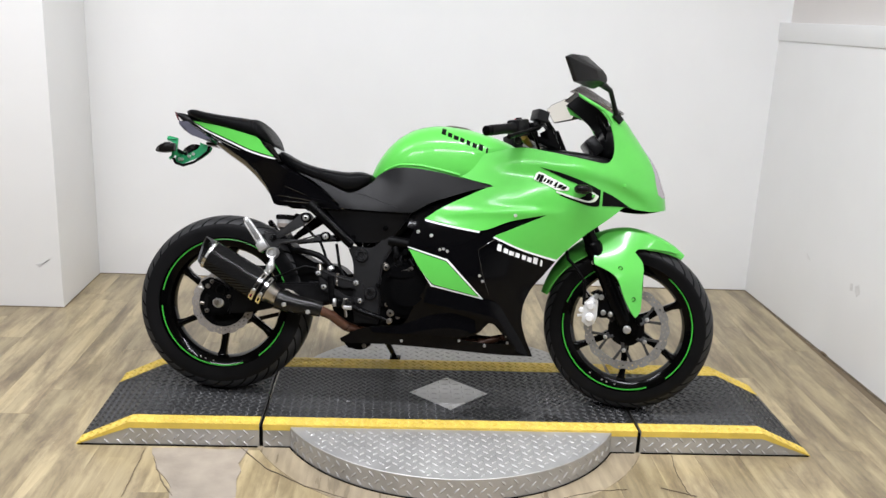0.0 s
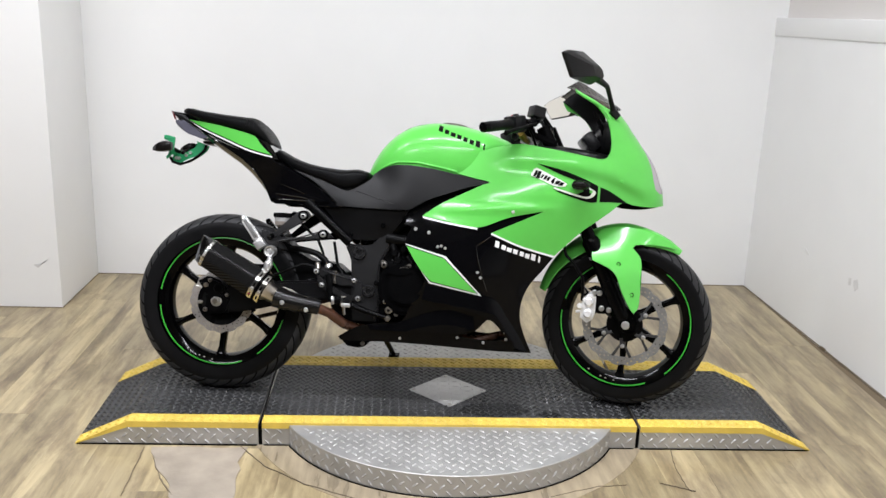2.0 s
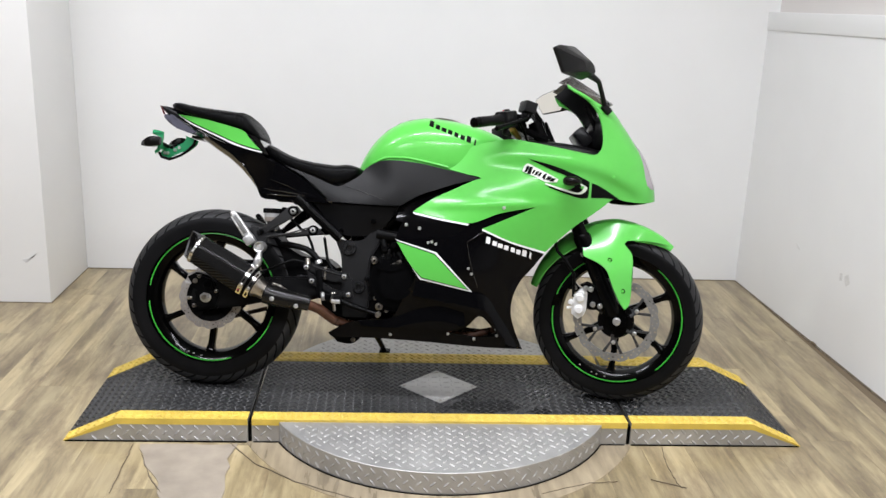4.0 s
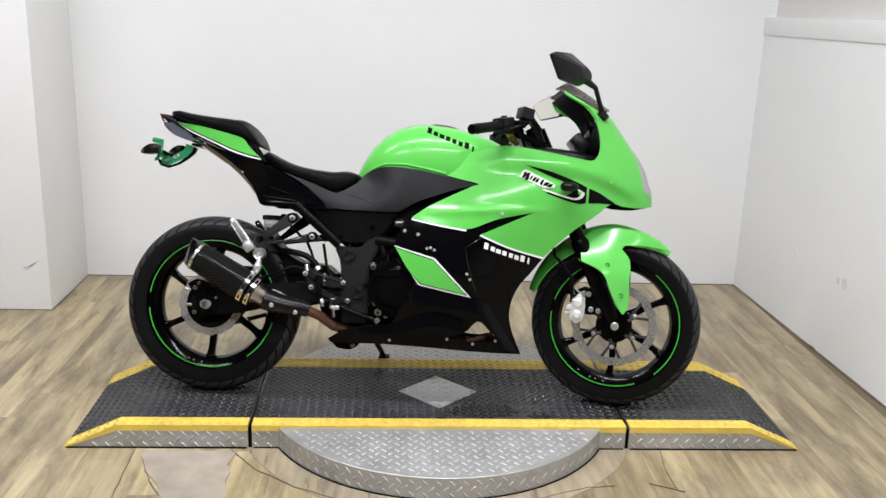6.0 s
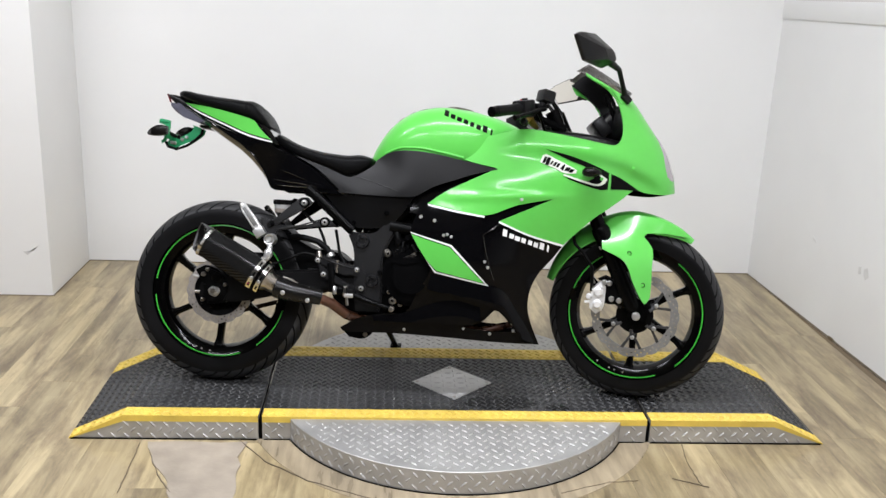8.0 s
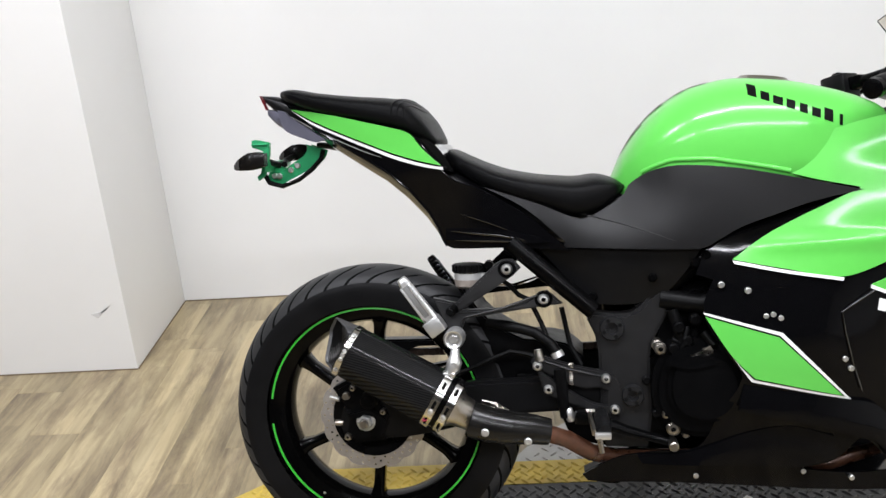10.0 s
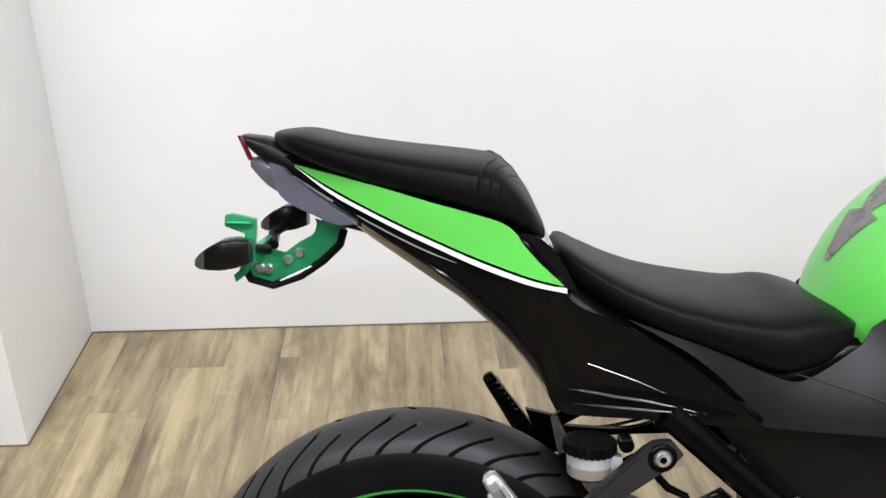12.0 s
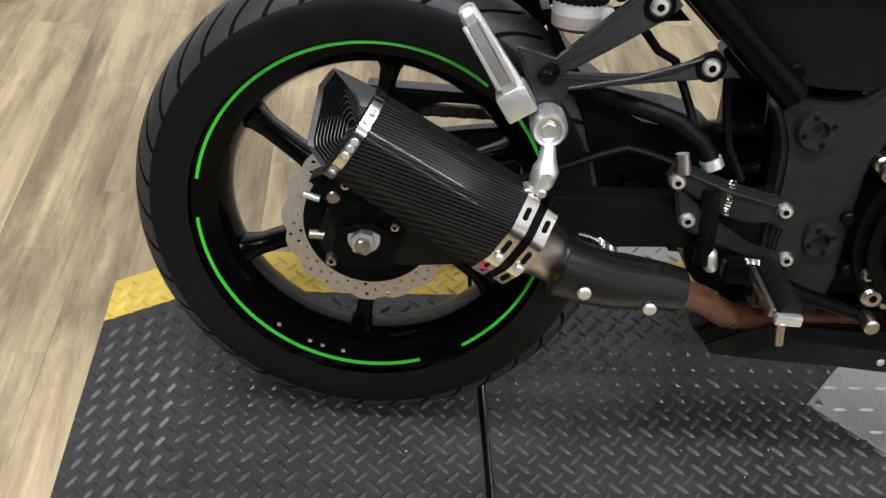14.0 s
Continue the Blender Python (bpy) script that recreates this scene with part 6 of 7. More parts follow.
for bx, bz, br in ((-0.722, 0.378, 0.007), (-0.662, 0.330, 0.0065), (-0.735, 0.278, 0.0075)):
    button("caliper_bolt", bx, -0.140, bz, br, cal, STEEL)
part("bleed_nipple", rod((-0.752, -0.125, 0.352), (-0.772, -0.125, 0.357), 0.0045, 0.001, 10), SILVER, cal)
part("carrier_rib", slab([(-0.735, 0.325), (-0.69, 0.338), (-0.655, 0.318), (-0.66, 0.306), (-0.69, 0.322), (-0.73, 0.312)], -0.138, -0.13, 0.003), DARK, cal)
ax = part("rear_axle", rod((RX, -0.150, RZ + 0.002), (RX, 0.145, RZ + 0.002), 0.013, 0.003), STEEL, bike)
part("axle_nut", rod((RX, -0.150, RZ + 0.002), (RX, -0.132, RZ + 0.002), 0.0155, 0.003, 6), SILVER, ax, "silver axle nut")
part("axle_end", rod((RX, -0.157, RZ + 0.002), (RX, -0.148, RZ + 0.002), 0.0085, 0.002, 16), STEEL, ax)
part("axle_washer", rod((RX, -0.134, RZ + 0.002), (RX, -0.130, RZ + 0.002), 0.0195, 0.001, 24), SILVER, ax)
part("adjuster_bolt", rod((-0.765, -0.118, 0.302), (-0.738, -0.118, 0.302), 0.006, 0.001, 10), STEEL, ax)
part("caliper_bolt", rod((-0.735, -0.142, 0.362), (-0.735, -0.13, 0.362), 0.008, 0.002, 12), STEEL, bike)
part("sprocket", spin([(0.05, 0.088), (0.088, 0.088), (0.092, 0.091), (0.088, 0.094), (0.05, 0.094)], RX, RZ, 84, wobble=lambda a, y: 0.003 * math.cos(42 * a)), DARK, rear)
links, loop = bmesh.new(), []
for k in range(40):
    loop.append((-0.69 + 0.49 * k / 40, 0.402 + 0.016 * k / 40, 0))
for k in range(10):
    a = math.pi / 2 - math.pi * k / 10
    loop.append((-0.2 + 0.03 * math.cos(a), 0.388 + 0.03 * math.sin(a), 0))
for k in range(40):
    loop.append((-0.2 - 0.49 * k / 40, 0.358 - 0.142 * k / 40, 0))
for k in range(20):
    a = -math.pi / 2 - math.pi * k / 20
    loop.append((RX + 0.093 * math.cos(a), RZ + 0.093 * math.sin(a), 0))
for k, p in enumerate(loop):
    q = loop[(k + 1) % len(loop)]
    ang = math.atan2(q[1] - p[1], q[0] - p[0])
    add_box(links, (-0.008, 0.072 if k % 2 else 0.070, -0.0075), (0.008, 0.086 if k % 2 else 0.088, 0.0075), 0.002, pose(p[0], 0, p[1]) @ Matrix.Rotation(-ang, 4, "Y"), 1)
part("drive_chain", links, CHAIN, bike, "oily drive chain")
part("chain_guard", slab([(-0.72, 0.435), (-0.40, 0.435), (-0.34, 0.42), (-0.40, 0.415), (-0.62, 0.42), (-0.66, 0.40), (-0.72, 0.42)], 0.06, 0.10, 0.004), MATTE, bike)


# footpeg hangers and pegs
def hanger(s):
    def lean(ob):
        for v in ob.data.vertices:
            k = max(0.0, min(1.1, (v.co.x + 0.50) / 0.15))
            v.co += Vector((0.006 * k, -s * 0.024 * k, -0.003 * k))

    # the far hanger and peg get black: their shade put into the material
    h = part("peg_hanger", slab([(-0.548, 0.561), (-0.5056, 0.5514), (-0.438, 0.6185), (-0.420, 0.632), (-0.400, 0.633), (-0.386, 0.617), (-0.400, 0.602), (-0.4946, 0.537), (-0.4007, 0.5435), (-0.339, 0.5725), (-0.3095, 0.5465), (-0.40, 0.534), (-0.488, 0.520), (-0.4977, 0.4956), (-0.520, 0.495), (-0.535, 0.53)], s * 0.165, s * 0.147, 0.004, 0.015), HANGER if s < 0 else FRAME, bike, "satin dark grey pillion peg hanger" if s < 0 else "far pillion peg hanger, darkened for shade")
    for bx, bz in ((-0.4106, 0.615), (-0.345, 0.556)):
        lean(part("bolt_seat", rod((bx, s * 0.168, bz), (bx, s * 0.160, bz), 0.0165, 0.002, 24), FRAME, h))
        lean(button("hanger_bolt", bx, s * 0.172, bz, 0.0108, h))
    lean(h)
    rib = part("arm_rib", tube([(-0.490, s * 0.166, 0.5235), (-0.42, s * 0.166, 0.540), (-0.35, s * 0.166, 0.5665)], [0.0015, 0.0028, 0.002], 8), HANGER if s < 0 else FRAME, h)
    lean(rib)
    m = Matrix.Translation((-0.541, s * 0.184, 0.510)) @ Matrix.Rotation(radians(-35), 4, "Y")
    bm = bmesh.new()
    rows = []
    for z, a, b in ((-0.010, 0.013, 0.011), (0.0, 0.014, 0.013), (0.03, 0.0135, 0.0115), (0.07, 0.0112, 0.010), (0.103, 0.0095, 0.010), (0.111, 0.0085, 0.009), (0.114, 0.005, 0.006)):
        rows.append([m @ Vector((x * a, y * b, z)) for x, y in ((-1, -0.6), (-0.6, -1), (0.6, -1), (1, -0.6), (1, 0.6), (0.6, 1), (-0.6, 1), (-1, 0.6))])
    peg = part("pillion_peg", add_ring(bm, rows, cap=True), SILVER if s < 0 else FRAME, h, "folded cast aluminium pillion peg", 40)
    y0, y1 = (-0.0142, -0.0105) if s < 0 else (0.0105, 0.0142)
    part("peg_channel", box((-0.0065, y0 + (0.0015 if s < 0 else 0), 0.026), (0.0045, y1 - (0 if s < 0 else 0.0015), 0.096), 0.001, m), GROOVE if s > 0 else PEG_SHADE, h, "peg recess with its shade put into the colour")
    for e in (-0.0092, 0.0075):
        part("peg_flange", box((e - 0.0022, y0 - 0.001, 0.024), (e + 0.0022, y1 + 0.001, 0.098), 0.0012, m), SILVER if s < 0 else FRAME, h)
    part("peg_pivot", box((-0.0185, -0.015, -0.014), (0.0155, 0.018, 0.018), 0.004, m), SILVER if s < 0 else FRAME, h)
    if s > 0:
        for k in range(8):
            part("peg_tread", box((-0.009, -0.0135, 0.024 + 0.010 * k), (0.009, -0.0095, 0.029 + 0.010 * k), 0.0012, m), CLEARCOAT, h)
    part("pivot_pin", rod((-0.516, s * 0.178, 0.535), (-0.508, s * 0.160, 0.541), 0.0095, 0.002, 16), FRAME, h)
    return h


hanger(-1), hanger(1)

# silencer
muf_a, muf_b = Vector((-0.545, -0.205, 0.379)), Vector((-0.698, -0.217, 0.468))
ax_d = (muf_b - muf_a).normalized()
ax_y = Vector((0, 1, 0))
ax_u = ax_d.cross(ax_y).normalized()
if ax_u.z < 0:
    ax_u = -ax_u


def hexring(t, scale, slant=0.0, cut=0.0, hy=0.050, hz=0.0525):
    """A rounded six-sided section of the silencer at distance t along it."""
    c = muf_a + ax_d * t
    scale *= 1 - 0.5 * max(0.0, t - 0.01)
    pts = []
    corners = [(-1.0, -0.36), (-1.0, 0.40), (-0.36, 1.0), (0.55, 0.95), (1.0, 0.1), (0.45, -1.0), (-0.5, -1.0)]
    for k in range(7):
        a, b, d = corners[k - 1], corners[k], corners[(k + 1) % 7]
        for w in (0.26, 0.09):
            pts.append((b[0] + (a[0] - b[0]) * w, b[1] + (a[1] - b[1]) * w))
        for w in (0.09, 0.26):
            pts.append((b[0] + (d[0] - b[0]) * w, b[1] + (d[1] - b[1]) * w))
    squat = 1 - 16 * max(0.0, t - 0.196)
    pts = [(p[0], p[1] * squat if p[1] > 0 else p[1]) for p in pts]
    return [c + ax_y * (p[0] * hy * scale) + ax_u * (p[1] * hz * scale) + ax_d * (slant * max(0.0, p[1]) + max(-0.031, cut * p[0])) for p in pts]


muffler = part("silencer", add_ring(bmesh.new(), [hexring(0.001, 0.97), hexring(0.003, 1.0), hexring(0.192, 1.0), hexring(0.194, 0.98)], cap=True), CARBON, bike, "carbon fibre six-sided silencer", 25)
CAP_SLANT, CAP_CUT = 0.020, 0.036
part("end_cap", add_ring(bmesh.new(), [hexring(0.190, 1.0), hexring(0.203, 1.0, CAP_SLANT, CAP_CUT), hexring(0.204, 0.96, CAP_SLANT, CAP_CUT), hexring(0.200, 0.93, CAP_SLANT, CAP_CUT), hexring(0.180, 0.90)], cap=True), SATIN_GREY, muffler, "dark grey slanted end cap", 25)
part("cap_throat", add_ring(bmesh.new(), [hexring(0.181, 0.9), hexring(0.1975, 0.92, CAP_SLANT, CAP_CUT), hexring(0.186, 0.10, 0.0, 0.004)], cap=True), GROOVE, muffler)
for k in range(10):
    s0 = 0.86 - 0.078 * k
    t0 = 0.1985 - 0.0012 * k
    part("baffle_ring", add_ring(bmesh.new(), [hexring(t0 - 0.004, s0 + 0.020, CAP_SLANT * s0, CAP_CUT * s0), hexring(t0, s0 + 0.006, CAP_SLANT * s0, CAP_CUT * s0), hexring(t0, s0 - 0.005, CAP_SLANT * s0, CAP_CUT * s0), hexring(t0 - 0.004, s0 - 0.015, CAP_SLANT * s0, CAP_CUT * s0)], closed_v=True), BAFFLE, muffler)
for t0, t1, sc in ((0.181, 0.192, 1.035), (-0.013, 0.003, 1.02), (-0.038, -0.024, 0.985)):
    b = part("band", add_ring(bmesh.new(), [hexring(t0, sc - 0.04), hexring(t0, sc), hexring(t1, sc - 0.006), hexring(t1, sc - 0.05)], closed_v=True), BAND, muffler, "polished steel band", 25)
    ring = hexring((t0 + t1) / 2, sc - 0.004)
    mid = muf_a + ax_d * (t0 + t1) / 2
    if t0 > 0.1:
        for a_, b_, f in ((3, 4, 0.05), (3, 4, 0.5), (3, 4, 0.95), (7, 8, 0.2), (7, 8, 0.75), (0, 27, 0.5)):
            p = ring[a_] * (1 - f) + ring[b_] * f
            part("rivet", rod(p, p + (p - mid).normalized() * 0.003, 0.0042, 0.001, 12), SILVER, b)
    else:
        for a_, b_, f0, f1 in ((3, 4, 0.05, 0.9), (7, 8, 0.15, 0.85), (27, 0, 0.1, 0.85), (11, 12, 0.2, 0.8)):
            p, q = (ring[a_] * (1 - f) + ring[b_] * f for f in (f0, f1))
            out = ((p + q) / 2 - mid).normalized() * 0.0002
            # solid dark bars that paint the shade of open slots
            part("band_slot", tube([p + out, p * 0.9 + q * 0.1 + out, p * 0.1 + q * 0.9 + out, q + out], [0.0012, 0.0030, 0.0030, 0.0012], 8), GROOVE, b, "near-black bar standing in for an open slot's shade")
        p = ring[3] * 0.5 + ring[2] * 0.5
        part("band_bolt", rod(p - ax_d * 0.001, p + (p - mid).normalized() * 0.006, 0.0048, 0.0012, 12), SILVER, b)
tag_ring = hexring(-0.004, 1.02)
p, q = tag_ring[0] * 0.75 + tag_ring[27] * 0.25, tag_ring[0] * 0.35 + tag_ring[27] * 0.65
tag_out = Vector((0, -0.0022, 0))
part("band_label", tube([p + tag_out - ax_d * 0.003, (p + q) / 2 + tag_out, q + tag_out + ax_d * 0.004], 0.0028, 8, squash=0.4), LABEL_RED, muffler, "small dark red label")
part("inlet_sleeve", add_ring(bmesh.new(), [hexring(-0.040, 0.80), hexring(-0.038, 0.93), hexring(0.002, 0.95), hexring(0.003, 0.6)], cap=True), FRAME, muffler, "black inlet sleeve", 25)
part("inlet_cone", add_tube(bmesh.new(), [muf_a - ax_d * 0.036, muf_a - ax_d * 0.042, muf_a - ax_d * 0.052, muf_a - ax_d * 0.085], [0.042, 0.039, 0.032, 0.027], 24), STEEL, muffler, "heat-tinted steel cone")
hc = part("hanger_clamp", spin([(0.002, -0.196), (0.0125, -0.196), (0.0135, -0.203), (0.0165, -0.204), (0.0195, -0.199), (0.0195, -0.168), (0.002, -0.168)], -0.507, 0.488, 36), SILVER, bike, "silver silencer hanger")
part("clamp_bolt", rod((-0.507, -0.202, 0.488), (-0.507, -0.194, 0.488), 0.0085, 0.0015, 6), BOLT, hc, "hexagon bolt head")
part("hanger_strap", tube([(-0.506, -0.192, 0.474), (-0.505, -0.197, 0.466), (-0.505, -0.203, 0.456), (-0.5055, -0.207, 0.447), (-0.509, -0.210, 0.434), (-0.515, -0.212, 0.422)], [0.008, 0.0085, 0.010, 0.0145, 0.0135, 0.008], 16), SILVER, hc)
part("hanger_strap_bolt", rod((-0.5045, -0.222, 0.443), (-0.5045, -0.203, 0.443), 0.0085, 0.003, 16), SILVER, hc)
for dx in (-0.009, 0.006):
    part("strap_nut", rod((-0.514 + dx, -0.222, 0.424), (-0.514 + dx, -0.205, 0.427), 0.0055, 0.0015, 8), BOLT, hc)
link_pts = [(-0.445, -0.205, 0.3275), (-0.415, -0.201, 0.3205), (-0.385, -0.196, 0.3165), (-0.358, -0.190, 0.3125), (-0.333, -0.185, 0.307)]
part("heat_shield", tube([Vector((-0.4795, -0.207, 0.3375)), Vector((-0.478, -0.207, 0.337)), *map(Vector, link_pts)], [0.032, 0.0355, 0.0345, 0.0325, 0.0305, 0.028, 0.0255], 28, squash=0.95), SHIELD, bike, "carbon fibre exhaust heat shield")
for bx, bz in ((-0.449, 0.321), (-0.371, 0.299)):
    part("shield_bolt", rod((bx, -0.243 if bx < -0.4 else -0.226, bz), (bx, -0.22, bz), 0.0075, 0.002, 14), SILVER, bike)
coil = part("shield_spring", tube([(-0.433 + 0.0005 * k, -0.190 + 0.0042 * math.sin(k * 1.2), 0.3605 - 0.0003 * k + 0.0042 * math.cos(k * 1.2)) for k in range(70)], 0.0016, 6), STEEL, bike, "silver retaining spring")
part("spring_hook", tube([(-0.458, -0.193, 0.369), (-0.445, -0.190, 0.366), (-0.433, -0.190, 0.3605)], 0.0026, 8), STEEL, coil)
part("spring_hook", tube([(-0.398, -0.190, 0.3395), (-0.388, -0.192, 0.336), (-0.376, -0.193, 0.336)], 0.0026, 8), STEEL, coil)
part("belly_bracket", slab([(-0.268, 0.190), (-0.250, 0.171), (-0.204, 0.166), (-0.178, 0.180), (-0.160, 0.208), (-0.207, 0.222)], -0.075, -0.03, 0.006, 0.015), DARK, bike, "black belly pan bracket")
part("bracket_bolt", rod((-0.195, -0.082, 0.182), (-0.195, -0.07, 0.182), 0.008, 0.002, 14), STEEL, bike)
part("header_pipe", tube([(-0.35, -0.188, 0.309), (-0.30, -0.171, 0.289), (-0.255, -0.136, 0.252), (-0.21, -0.11, 0.235), (-0.05, -0.08, 0.225), (0.2, -0.06, 0.212), (0.30, -0.05, 0.24), (0.30, -0.05, 0.42)], 0.0165, 18), RUST, bike, "rusty brown exhaust header pipe")

# rear brake parts and rider's peg
hg = part("heel_guard", slab([(-0.370, 0.438), (-0.365, 0.450), (-0.352, 0.4525), (-0.300, 0.438), (-0.245, 0.427), (-0.222, 0.420), (-0.211, 0.402), (-0.2055, 0.352), (-0.214, 0.339), (-0.230, 0.345), (-0.238, 0.366), (-0.236, 0.388), (-0.250, 0.394), (-0.278, 0.391), (-0.310, 0.404), (-0.350, 0.423)], -0.172, -0.163, 0.003, 0.012), PLATE, bike, "satin dark grey heel guard")
GUARD = [hg]
GUARD.append(part("guard_arm", slab([(-0.360, 0.428), (-0.346, 0.418), (-0.318, 0.398), (-0.292, 0.382), (-0.262, 0.366), (-0.226, 0.360), (-0.221, 0.341), (-0.250, 0.346), (-0.288, 0.357), (-0.318, 0.367), (-0.346, 0.379), (-0.351, 0.395)], -0.1745, -0.1655, 0.003, 0.012), PLATE, hg))
GUARD.append(part("guard_rib", tube([(-0.350, -0.173, 0.4435), (-0.300, -0.1735, 0.428), (-0.245, -0.1735, 0.417)], [0.0012, 0.0030, 0.0014], 8), PLATE, hg))
for bx, bz in ((-0.2374, 0.413), (-0.222, 0.3534), (-0.339, 0.3885), (-0.358, 0.433)):
    GUARD.append(button("guard_bolt", bx, -0.180, bz, 0.0092, hg))
for ob in GUARD:
    for v in ob.data.vertices:
        k = v.co.x + 0.358
        v.co += Vector((0.005 + 0.065 * k, 0.016 + 0.05 * k, -0.006 - 0.05 * k))
peg = part("rider_peg", tube([(-0.238, -0.165, 0.338), (-0.236, -0.20, 0.335), (-0.233, -0.25, 0.331), (-0.232, -0.258, 0.330)], [0.0135, 0.0155, 0.0155, 0.013], 18, squash=0.85), PEGRUBBER, bike, "black rubber rider footpeg")
part("peg_tip", box((-0.249, -0.266, 0.317), (-0.220, -0.257, 0.330), 0.003), SILVER, peg)
part("peg_bar", box((-0.0035, -0.037, -0.006), (0.0035, 0.037, 0.006), 0.002, pose(-0.2535, -0.220, 0.333, 10, 0, 5)), STEEL, peg, "flat steel peg bar")
part("return_spring", tube([(-0.262 + 0.0003 * k, -0.175 + 0.0045 * math.sin(k * 1.2), 0.343 + 0.0045 * math.cos(k * 1.2)) for k in range(50)], 0.0014, 6), STEEL, peg)
part("peg_bracket", box((-0.285, -0.185, 0.318), (-0.24, -0.155, 0.345), 0.008), FRAME, peg)
part("feeler", rod((-0.241, -0.262, 0.320), (-0.237, -0.262, 0.292), 0.005, 0.001, 10), STEEL, peg)
pd = part("brake_pedal", tube([(-0.235, -0.165, 0.322), (-0.19, -0.165, 0.305), (-0.14, -0.16, 0.290), (-0.103, -0.16, 0.280)], [0.013, 0.011, 0.009, 0.008], 12, squash=0.7), FRAME, bike, "black rear brake pedal")
part("pedal_tip", rod((-0.103, -0.145, 0.280), (-0.103, -0.19, 0.280), 0.009, 0.002, 14), STEEL, pd)
part("master_cylinder", tube([(-0.302, -0.15, 0.325), (-0.308, -0.15, 0.38), (-0.312, -0.15, 0.42)], [0.010, 0.013, 0.012], 14), DARK, bike)
part("pushrod_yoke", tube([(-0.291, -0.152, 0.318), (-0.292, -0.152, 0.322), (-0.297, -0.152, 0.341), (-0.298, -0.152, 0.344)], [0.006, 0.0085, 0.0085, 0.006], 12), SILVER, bike, "silver pushrod yoke")
part("pushrod", tube([(-0.297, -0.150, 0.341), (-0.307, -0.148, 0.374)], 0.0035, 8), STEEL, bike)
res = part("fluid_reservoir", tube([(-0.485, -0.113, 0.5740), (-0.485, -0.113, 0.5790), (-0.485, -0.113, 0.6050)], [0.020, 0.0255, 0.028], 24), RESERVOIR, bike, "milky plastic brake fluid reservoir")
part("reservoir_cap", spin([(0.001, 0), (0.028, 0), (0.0310, 0.003), (0.0310, 0.014), (0.0275, 0.0165), (0.001, 0.0165)], 0, 0, 48, wobble=lambda a, y: 0.0012 * math.cos(24 * a)), HOSE, res, "dusty black screw cap").matrix_local = pose(-0.485, -0.113, 0.6040, 90, 0, 0)
part("fluid", tube([(-0.485, -0.113, 0.5735), (-0.485, -0.113, 0.5780), (-0.485, -0.113, 0.5910)], [0.0206, 0.0261, 0.0275], 24), FLUID, res, "amber fluid level")
part("reservoir_lug", box((-0.462, -0.125, 0.584), (-0.447, -0.105, 0.602), 0.004), RESERVOIR, res)
part("reservoir_clamp", rod((-0.444, -0.130, 0.618), (-0.444, -0.104, 0.618), 0.009, 0.002, 14), FRAME, res)
part("reservoir_hose", tube([(-0.460, -0.115, 0.584), (-0.434, -0.112, 0.598), (-0.4044, -0.10, 0.5728), (-0.3886, -0.10, 0.5554), (-0.368, -0.10, 0.546), (-0.345, -0.11, 0.50), (-0.325, -0.13, 0.45)], 0.005, 10), HOSE, res)
part("brake_hose", tube([(-0.350, -0.14, 0.440), (-0.380, -0.125, 0.4443), (-0.4068, -0.12, 0.4473), (-0.437, -0.12, 0.4354), (-0.4733, -0.12, 0.418), (-0.56, -0.12, 0.385), (-0.66, -0.115, 0.378)], 0.0045, 8), HOSE, bike)

# fittings and hoses behind the heel guard and round the clutch
part("breather_hose", tube([(-0.45, -0.10, 0.500), (-0.42, -0.12, 0.500), (-0.385, -0.13, 0.4944), (-0.359, -0.13, 0.487), (-0.329, -0.135, 0.4666), (-0.3157, -0.14, 0.4477)], 0.0105, 12), HOSE, bike, "thick black rubber hose")
part("hose_clamp", tube([(-0.3175, -0.14, 0.4505), (-0.312, -0.142, 0.440)], 0.0125, 14), SILVER, bike, "silver hose fitting")
part("banjo_fitting", tube([(-0.352, -0.152, 0.458), (-0.348, -0.155, 0.436)], [0.008, 0.0095], 10), STEEL, bike)
part("overflow_hose", tube([(-0.306, -0.10, 0.53), (-0.298, -0.10, 0.49), (-0.290, -0.11, 0.455), (-0.27, -0.12, 0.42)], 0.005, 8), HOSE, bike)
part("switch_spring", tube([(-0.290 + 0.0042 * math.cos(k * 1.2), -0.15 + 0.0042 * math.sin(k * 1.2), 0.43 - 0.0007 * k) for k in range(60)], 0.0014, 6), STEEL, bike)
for bx, bz, br in ((-0.124, 0.460, 0.012), (-0.102, 0.307, 0.013), (-0.115, 0.335, 0.008), (-0.012, 0.345, 0.007)):
    button("cover_bolt", bx, -0.168, bz, br, engine, STEEL)
for a, b, r in (((-0.045, -0.16, 0.49), (-0.03, -0.15, 0.455), 0.009), ((-0.075, -0.155, 0.50), (-0.10, -0.15, 0.44), 0.007), ((-0.02, -0.16, 0.47), (-0.005, -0.165, 0.42), 0.008), ((-0.10, -0.15, 0.475), (-0.06, -0.165, 0.455), 0.0065)):
    part("engine_hose", tube([a, ((a[0] + b[0]) / 2 + 0.008, a[1] - 0.01, (a[2] + b[2]) / 2), b], r, 10), HOSE, engine)
part("clutch_lever", slab([(-0.075, 0.452), (-0.035, 0.468), (-0.028, 0.455), (-0.06, 0.438)], -0.178, -0.17, 0.002), STEEL, engine)

part("linkage", slab([(-0.318, 0.35), (-0.30, 0.285), (-0.27, 0.262), (-0.20, 0.25), (-0.14, 0.25), (-0.14, 0.36)], -0.10, 0.10, 0.008), DARK, bike, "black suspension linkage")

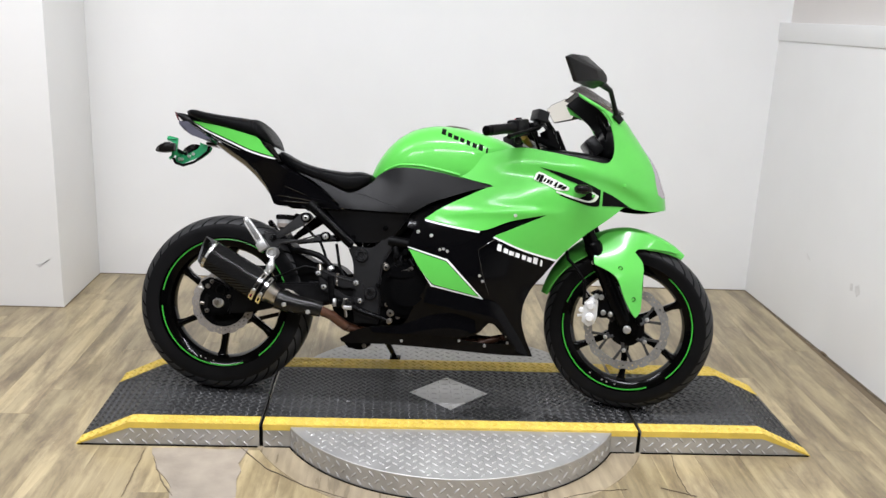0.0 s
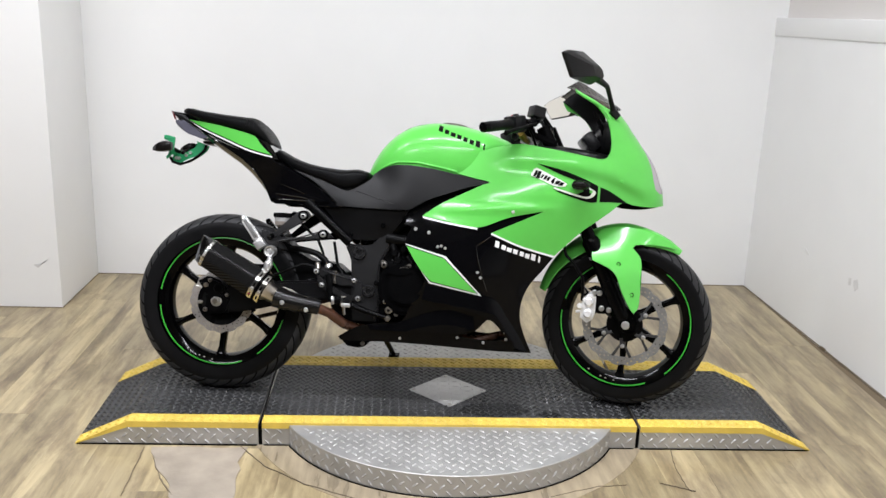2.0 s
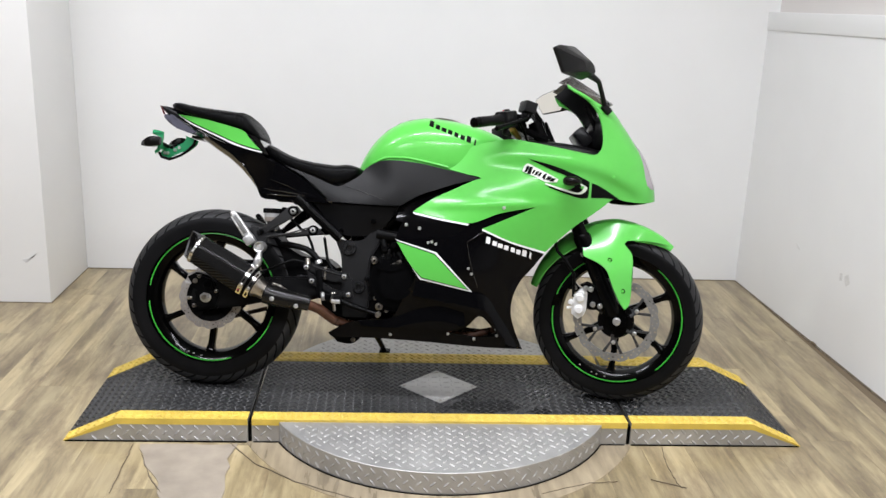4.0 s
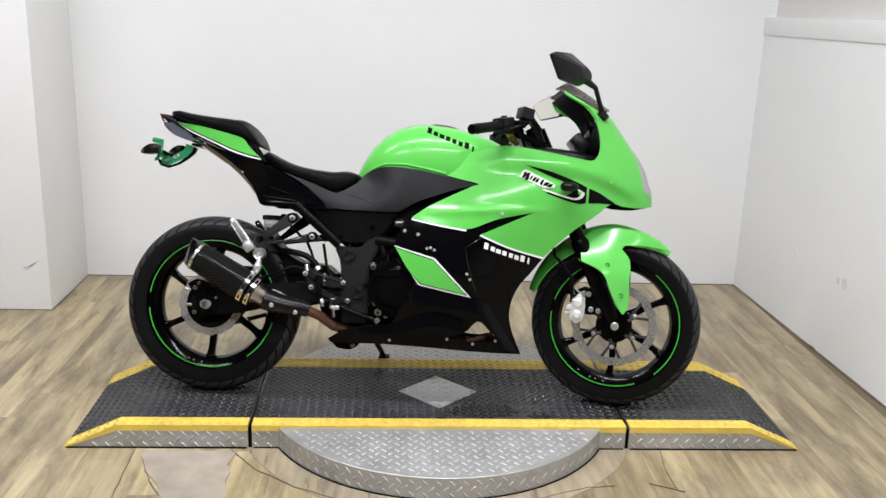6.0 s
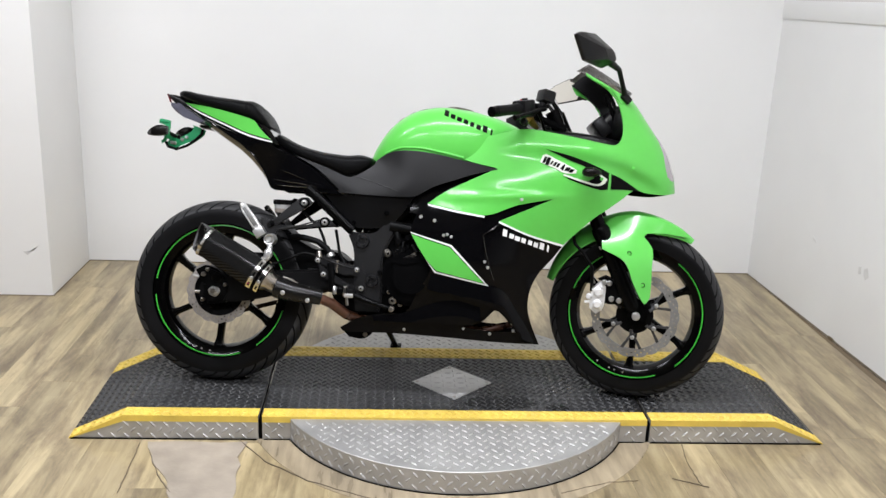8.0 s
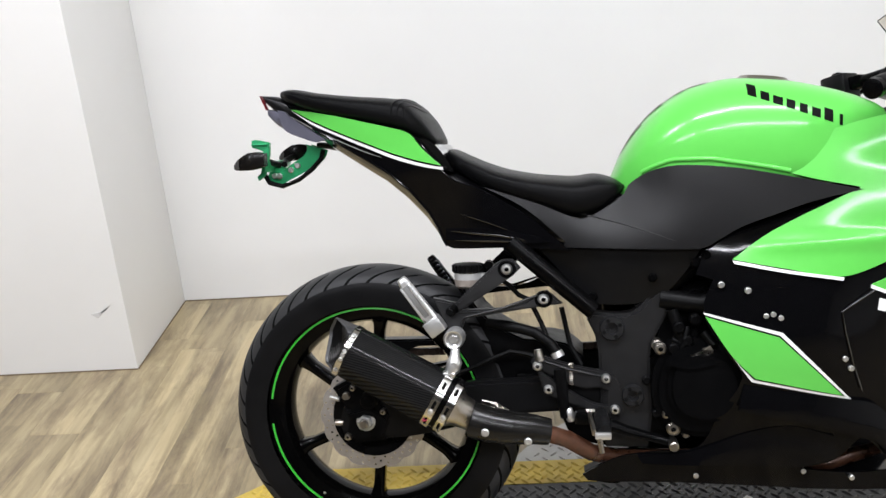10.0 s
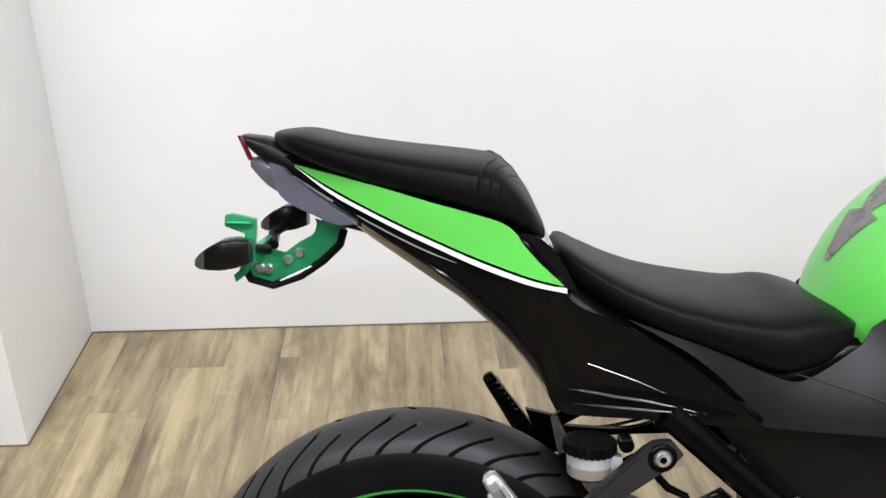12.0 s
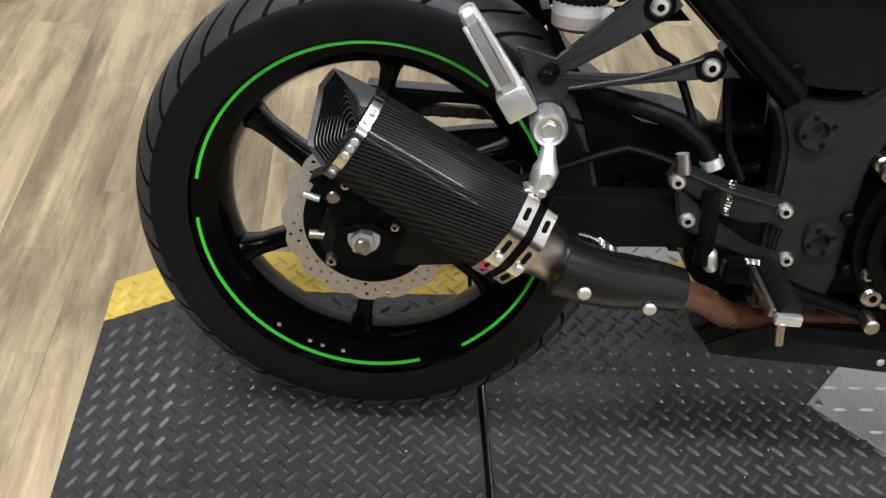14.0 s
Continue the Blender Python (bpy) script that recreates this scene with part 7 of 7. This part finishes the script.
# side stand, on the far side
stand = part("side_stand", tube([(-0.158, 0.12, 0.25), (-0.143, 0.24, 0.165), (-0.122, 0.352, 0.100)], [0.014, 0.011, 0.0095], 12), FRAME, bike, "black side stand")
part("stand_foot", box((-0.017, -0.018, -0.004), (0.024, 0.018, 0.005), 0.003, pose(-0.122, 0.352, 0.0945, 15.5, 0, 0)), FRAME, stand)


# ---- worn cover boards round the turntable ----
BOARD = material("worn_pale_board", (0.30, 0.245, 0.165), 0.36, vary=0.5, scale=14, bump=0.15, bump_scale=120, stretch=(3.4, 0.5, 1))
PLASTER = material("pale_filler", (0.36, 0.31, 0.25), 0.5, vary=0.28, scale=14, bump=0.25, bump_scale=90)


def sheet(outline, z, name, mat, label):
    bm = bmesh.new()
    pts = rounded(outline, 0.05, 25)
    f = bm.faces.new([bm.verts.new((p[0], p[1], 0.0)) for p in pts])
    r = bmesh.ops.extrude_face_region(bm, geom=[f])
    bmesh.ops.translate(bm, verts=[g for g in r["geom"] if isinstance(g, bmesh.types.BMVert)], vec=(0, 0, z))
    return tagged(part(name, bm, mat, smooth=0), label, "floor", kind="structure")


sheet([(TX + 0.70 * math.cos(radians(5 * k)), TY + 0.70 * math.sin(radians(5 * k))) for k in range(72)], 0.0015, "pit_cover", BOARD, "worn pale round board under the turntable")
sheet([(-0.866, -0.02), (-0.74, -0.015), (-0.64, -0.022), (-0.556, -0.013), (-0.562, -0.06), (-0.573, -0.11), (-0.556, -0.16), (-0.562, -0.21), (-0.548, -0.31), (-0.56, -0.40), (-0.62, -0.43), (-0.70, -0.39), (-0.742, -0.318), (-0.752, -0.26), (-0.776, -0.214), (-0.80, -0.18), (-0.826, -0.14), (-0.838, -0.09), (-0.858, -0.055)], 0.0032, "floor_patch", PLASTER, "pale filler patch beside the turntable")


def floor_crack(points, width, seed):
    """A thin dark crack with a wandering edge, through points on the floor."""
    r = random.Random(seed)
    line = []
    for (x0, y0), (x1, y1) in zip(points, points[1:]):
        for k in range(6):
            line.append((x0 + (x1 - x0) * k / 6 + r.uniform(-1, 1) * 0.0018, y0 + (y1 - y0) * k / 6 + r.uniform(-1, 1) * 0.0018))
    line.append(points[-1])
    rows = []
    for k, (x, y) in enumerate(line):
        w = 0.75 * width * (0.45 + 0.55 * r.random()) * (0.4 if k in (0, len(line) - 1) else 1)
        rows.append([(x - w, y - w * 0.6, 0.0012), (x + w, y + w * 0.6, 0.0012), (x + w, y + w * 0.6, 0.0037), (x - w, y - w * 0.6, 0.0037)])
    tagged(part("floor_crack", add_ring(bmesh.new(), rows, cap=True), CRACK, smooth=0), "thin dark crack in the worn boards", "floor", kind="structure")


CRACK = material("grimy_crack", (0.15, 0.118, 0.08), 0.7, vary=0.3, scale=30)
for n, (pts, wid) in enumerate((([(-0.585, 0.0), (-0.483, -0.138), (-0.348, -0.245), (-0.242, -0.301), (-0.10, -0.37)], 0.0022),
                                ([(0.858, 0.0), (0.839, -0.114), (0.839, -0.238), (0.847, -0.271)], 0.0014),
                                ([(0.40, -0.31), (0.465, -0.282), (0.56, -0.246), (0.651, -0.236)], 0.0014),
                                ([(0.762, -0.223), (0.81, -0.246), (0.86, -0.272)], 0.0022),
                                ([(-0.889, -0.02), (-0.884, -0.151), (-0.88, -0.318)], 0.0014),
                                ([(-0.846, -0.085), (-0.79, -0.217), (-0.733, -0.314)], 0.0020))):
    floor_crack(pts, wid, n)


# ---- floor planks ----
def plank_mesh(w, l):
    bm = bmesh.new()
    g, c = 0.0002, 0.0004
    z0, z1 = -0.004, 0.0
    lo = [bm.verts.new((x, y, z0)) for x, y in ((g, g), (w - g, g), (w - g, l - g), (g, l - g))]
    mid = [bm.verts.new((x, y, z1 - c * 0.6)) for x, y in ((g, g), (w - g, g), (w - g, l - g), (g, l - g))]
    hi = [bm.verts.new((x, y, z1)) for x, y in ((g + c, g + c), (w - g - c, g + c), (w - g - c, l - g - c), (g + c, l - g - c))]
    for a, b in ((lo, mid), (mid, hi)):
        for k in range(4):
            bm.faces.new((a[k], a[(k + 1) % 4], b[(k + 1) % 4], b[k]))
    bm.faces.new(hi)
    bmesh.ops.recalc_face_normals(bm, faces=bm.faces)
    me = bpy.data.meshes.new("plank")
    bm.to_mesh(me)
    bm.free()
    me.materials.append(PLANK)
    return me


PW, PL = 0.152, 1.22
meshes = {}
far_verts, far_faces = [], []
rng = random.Random(4)
x = X_LEFT
while x < X_RIGHT - 0.01:
    w = min(PW, X_RIGHT - x)
    y = Y_FRONT - rng.random() * PL
    while y < Y_BACK:
        a, b = max(y, Y_FRONT), min(y + PL, Y_BACK)
        if b - a > 0.02:
            if x > -2.7 and b > -3.2:
                key = (round(w, 3), round(b - a, 2))
                if key not in meshes:
                    meshes[key] = plank_mesh(w, b - a)
                ob = new("plank", meshes[key])
                ob.parent = floor
                ob.location = (x, a, 0)
            else:
                k = len(far_verts)
                far_verts += [(x + 0.0006, a + 0.0006, 0), (x + w - 0.0006, a + 0.0006, 0), (x + w - 0.0006, b - 0.0006, 0), (x + 0.0006, b - 0.0006, 0)]
                far_faces.append((k, k + 1, k + 2, k + 3))
        y += PL
    x += PW
me = bpy.data.meshes.new("plank")
me.from_pydata(far_verts, [], far_faces)
tagged(link("far_planks", me, PLANK, floor, smooth=0), kind="stuff")
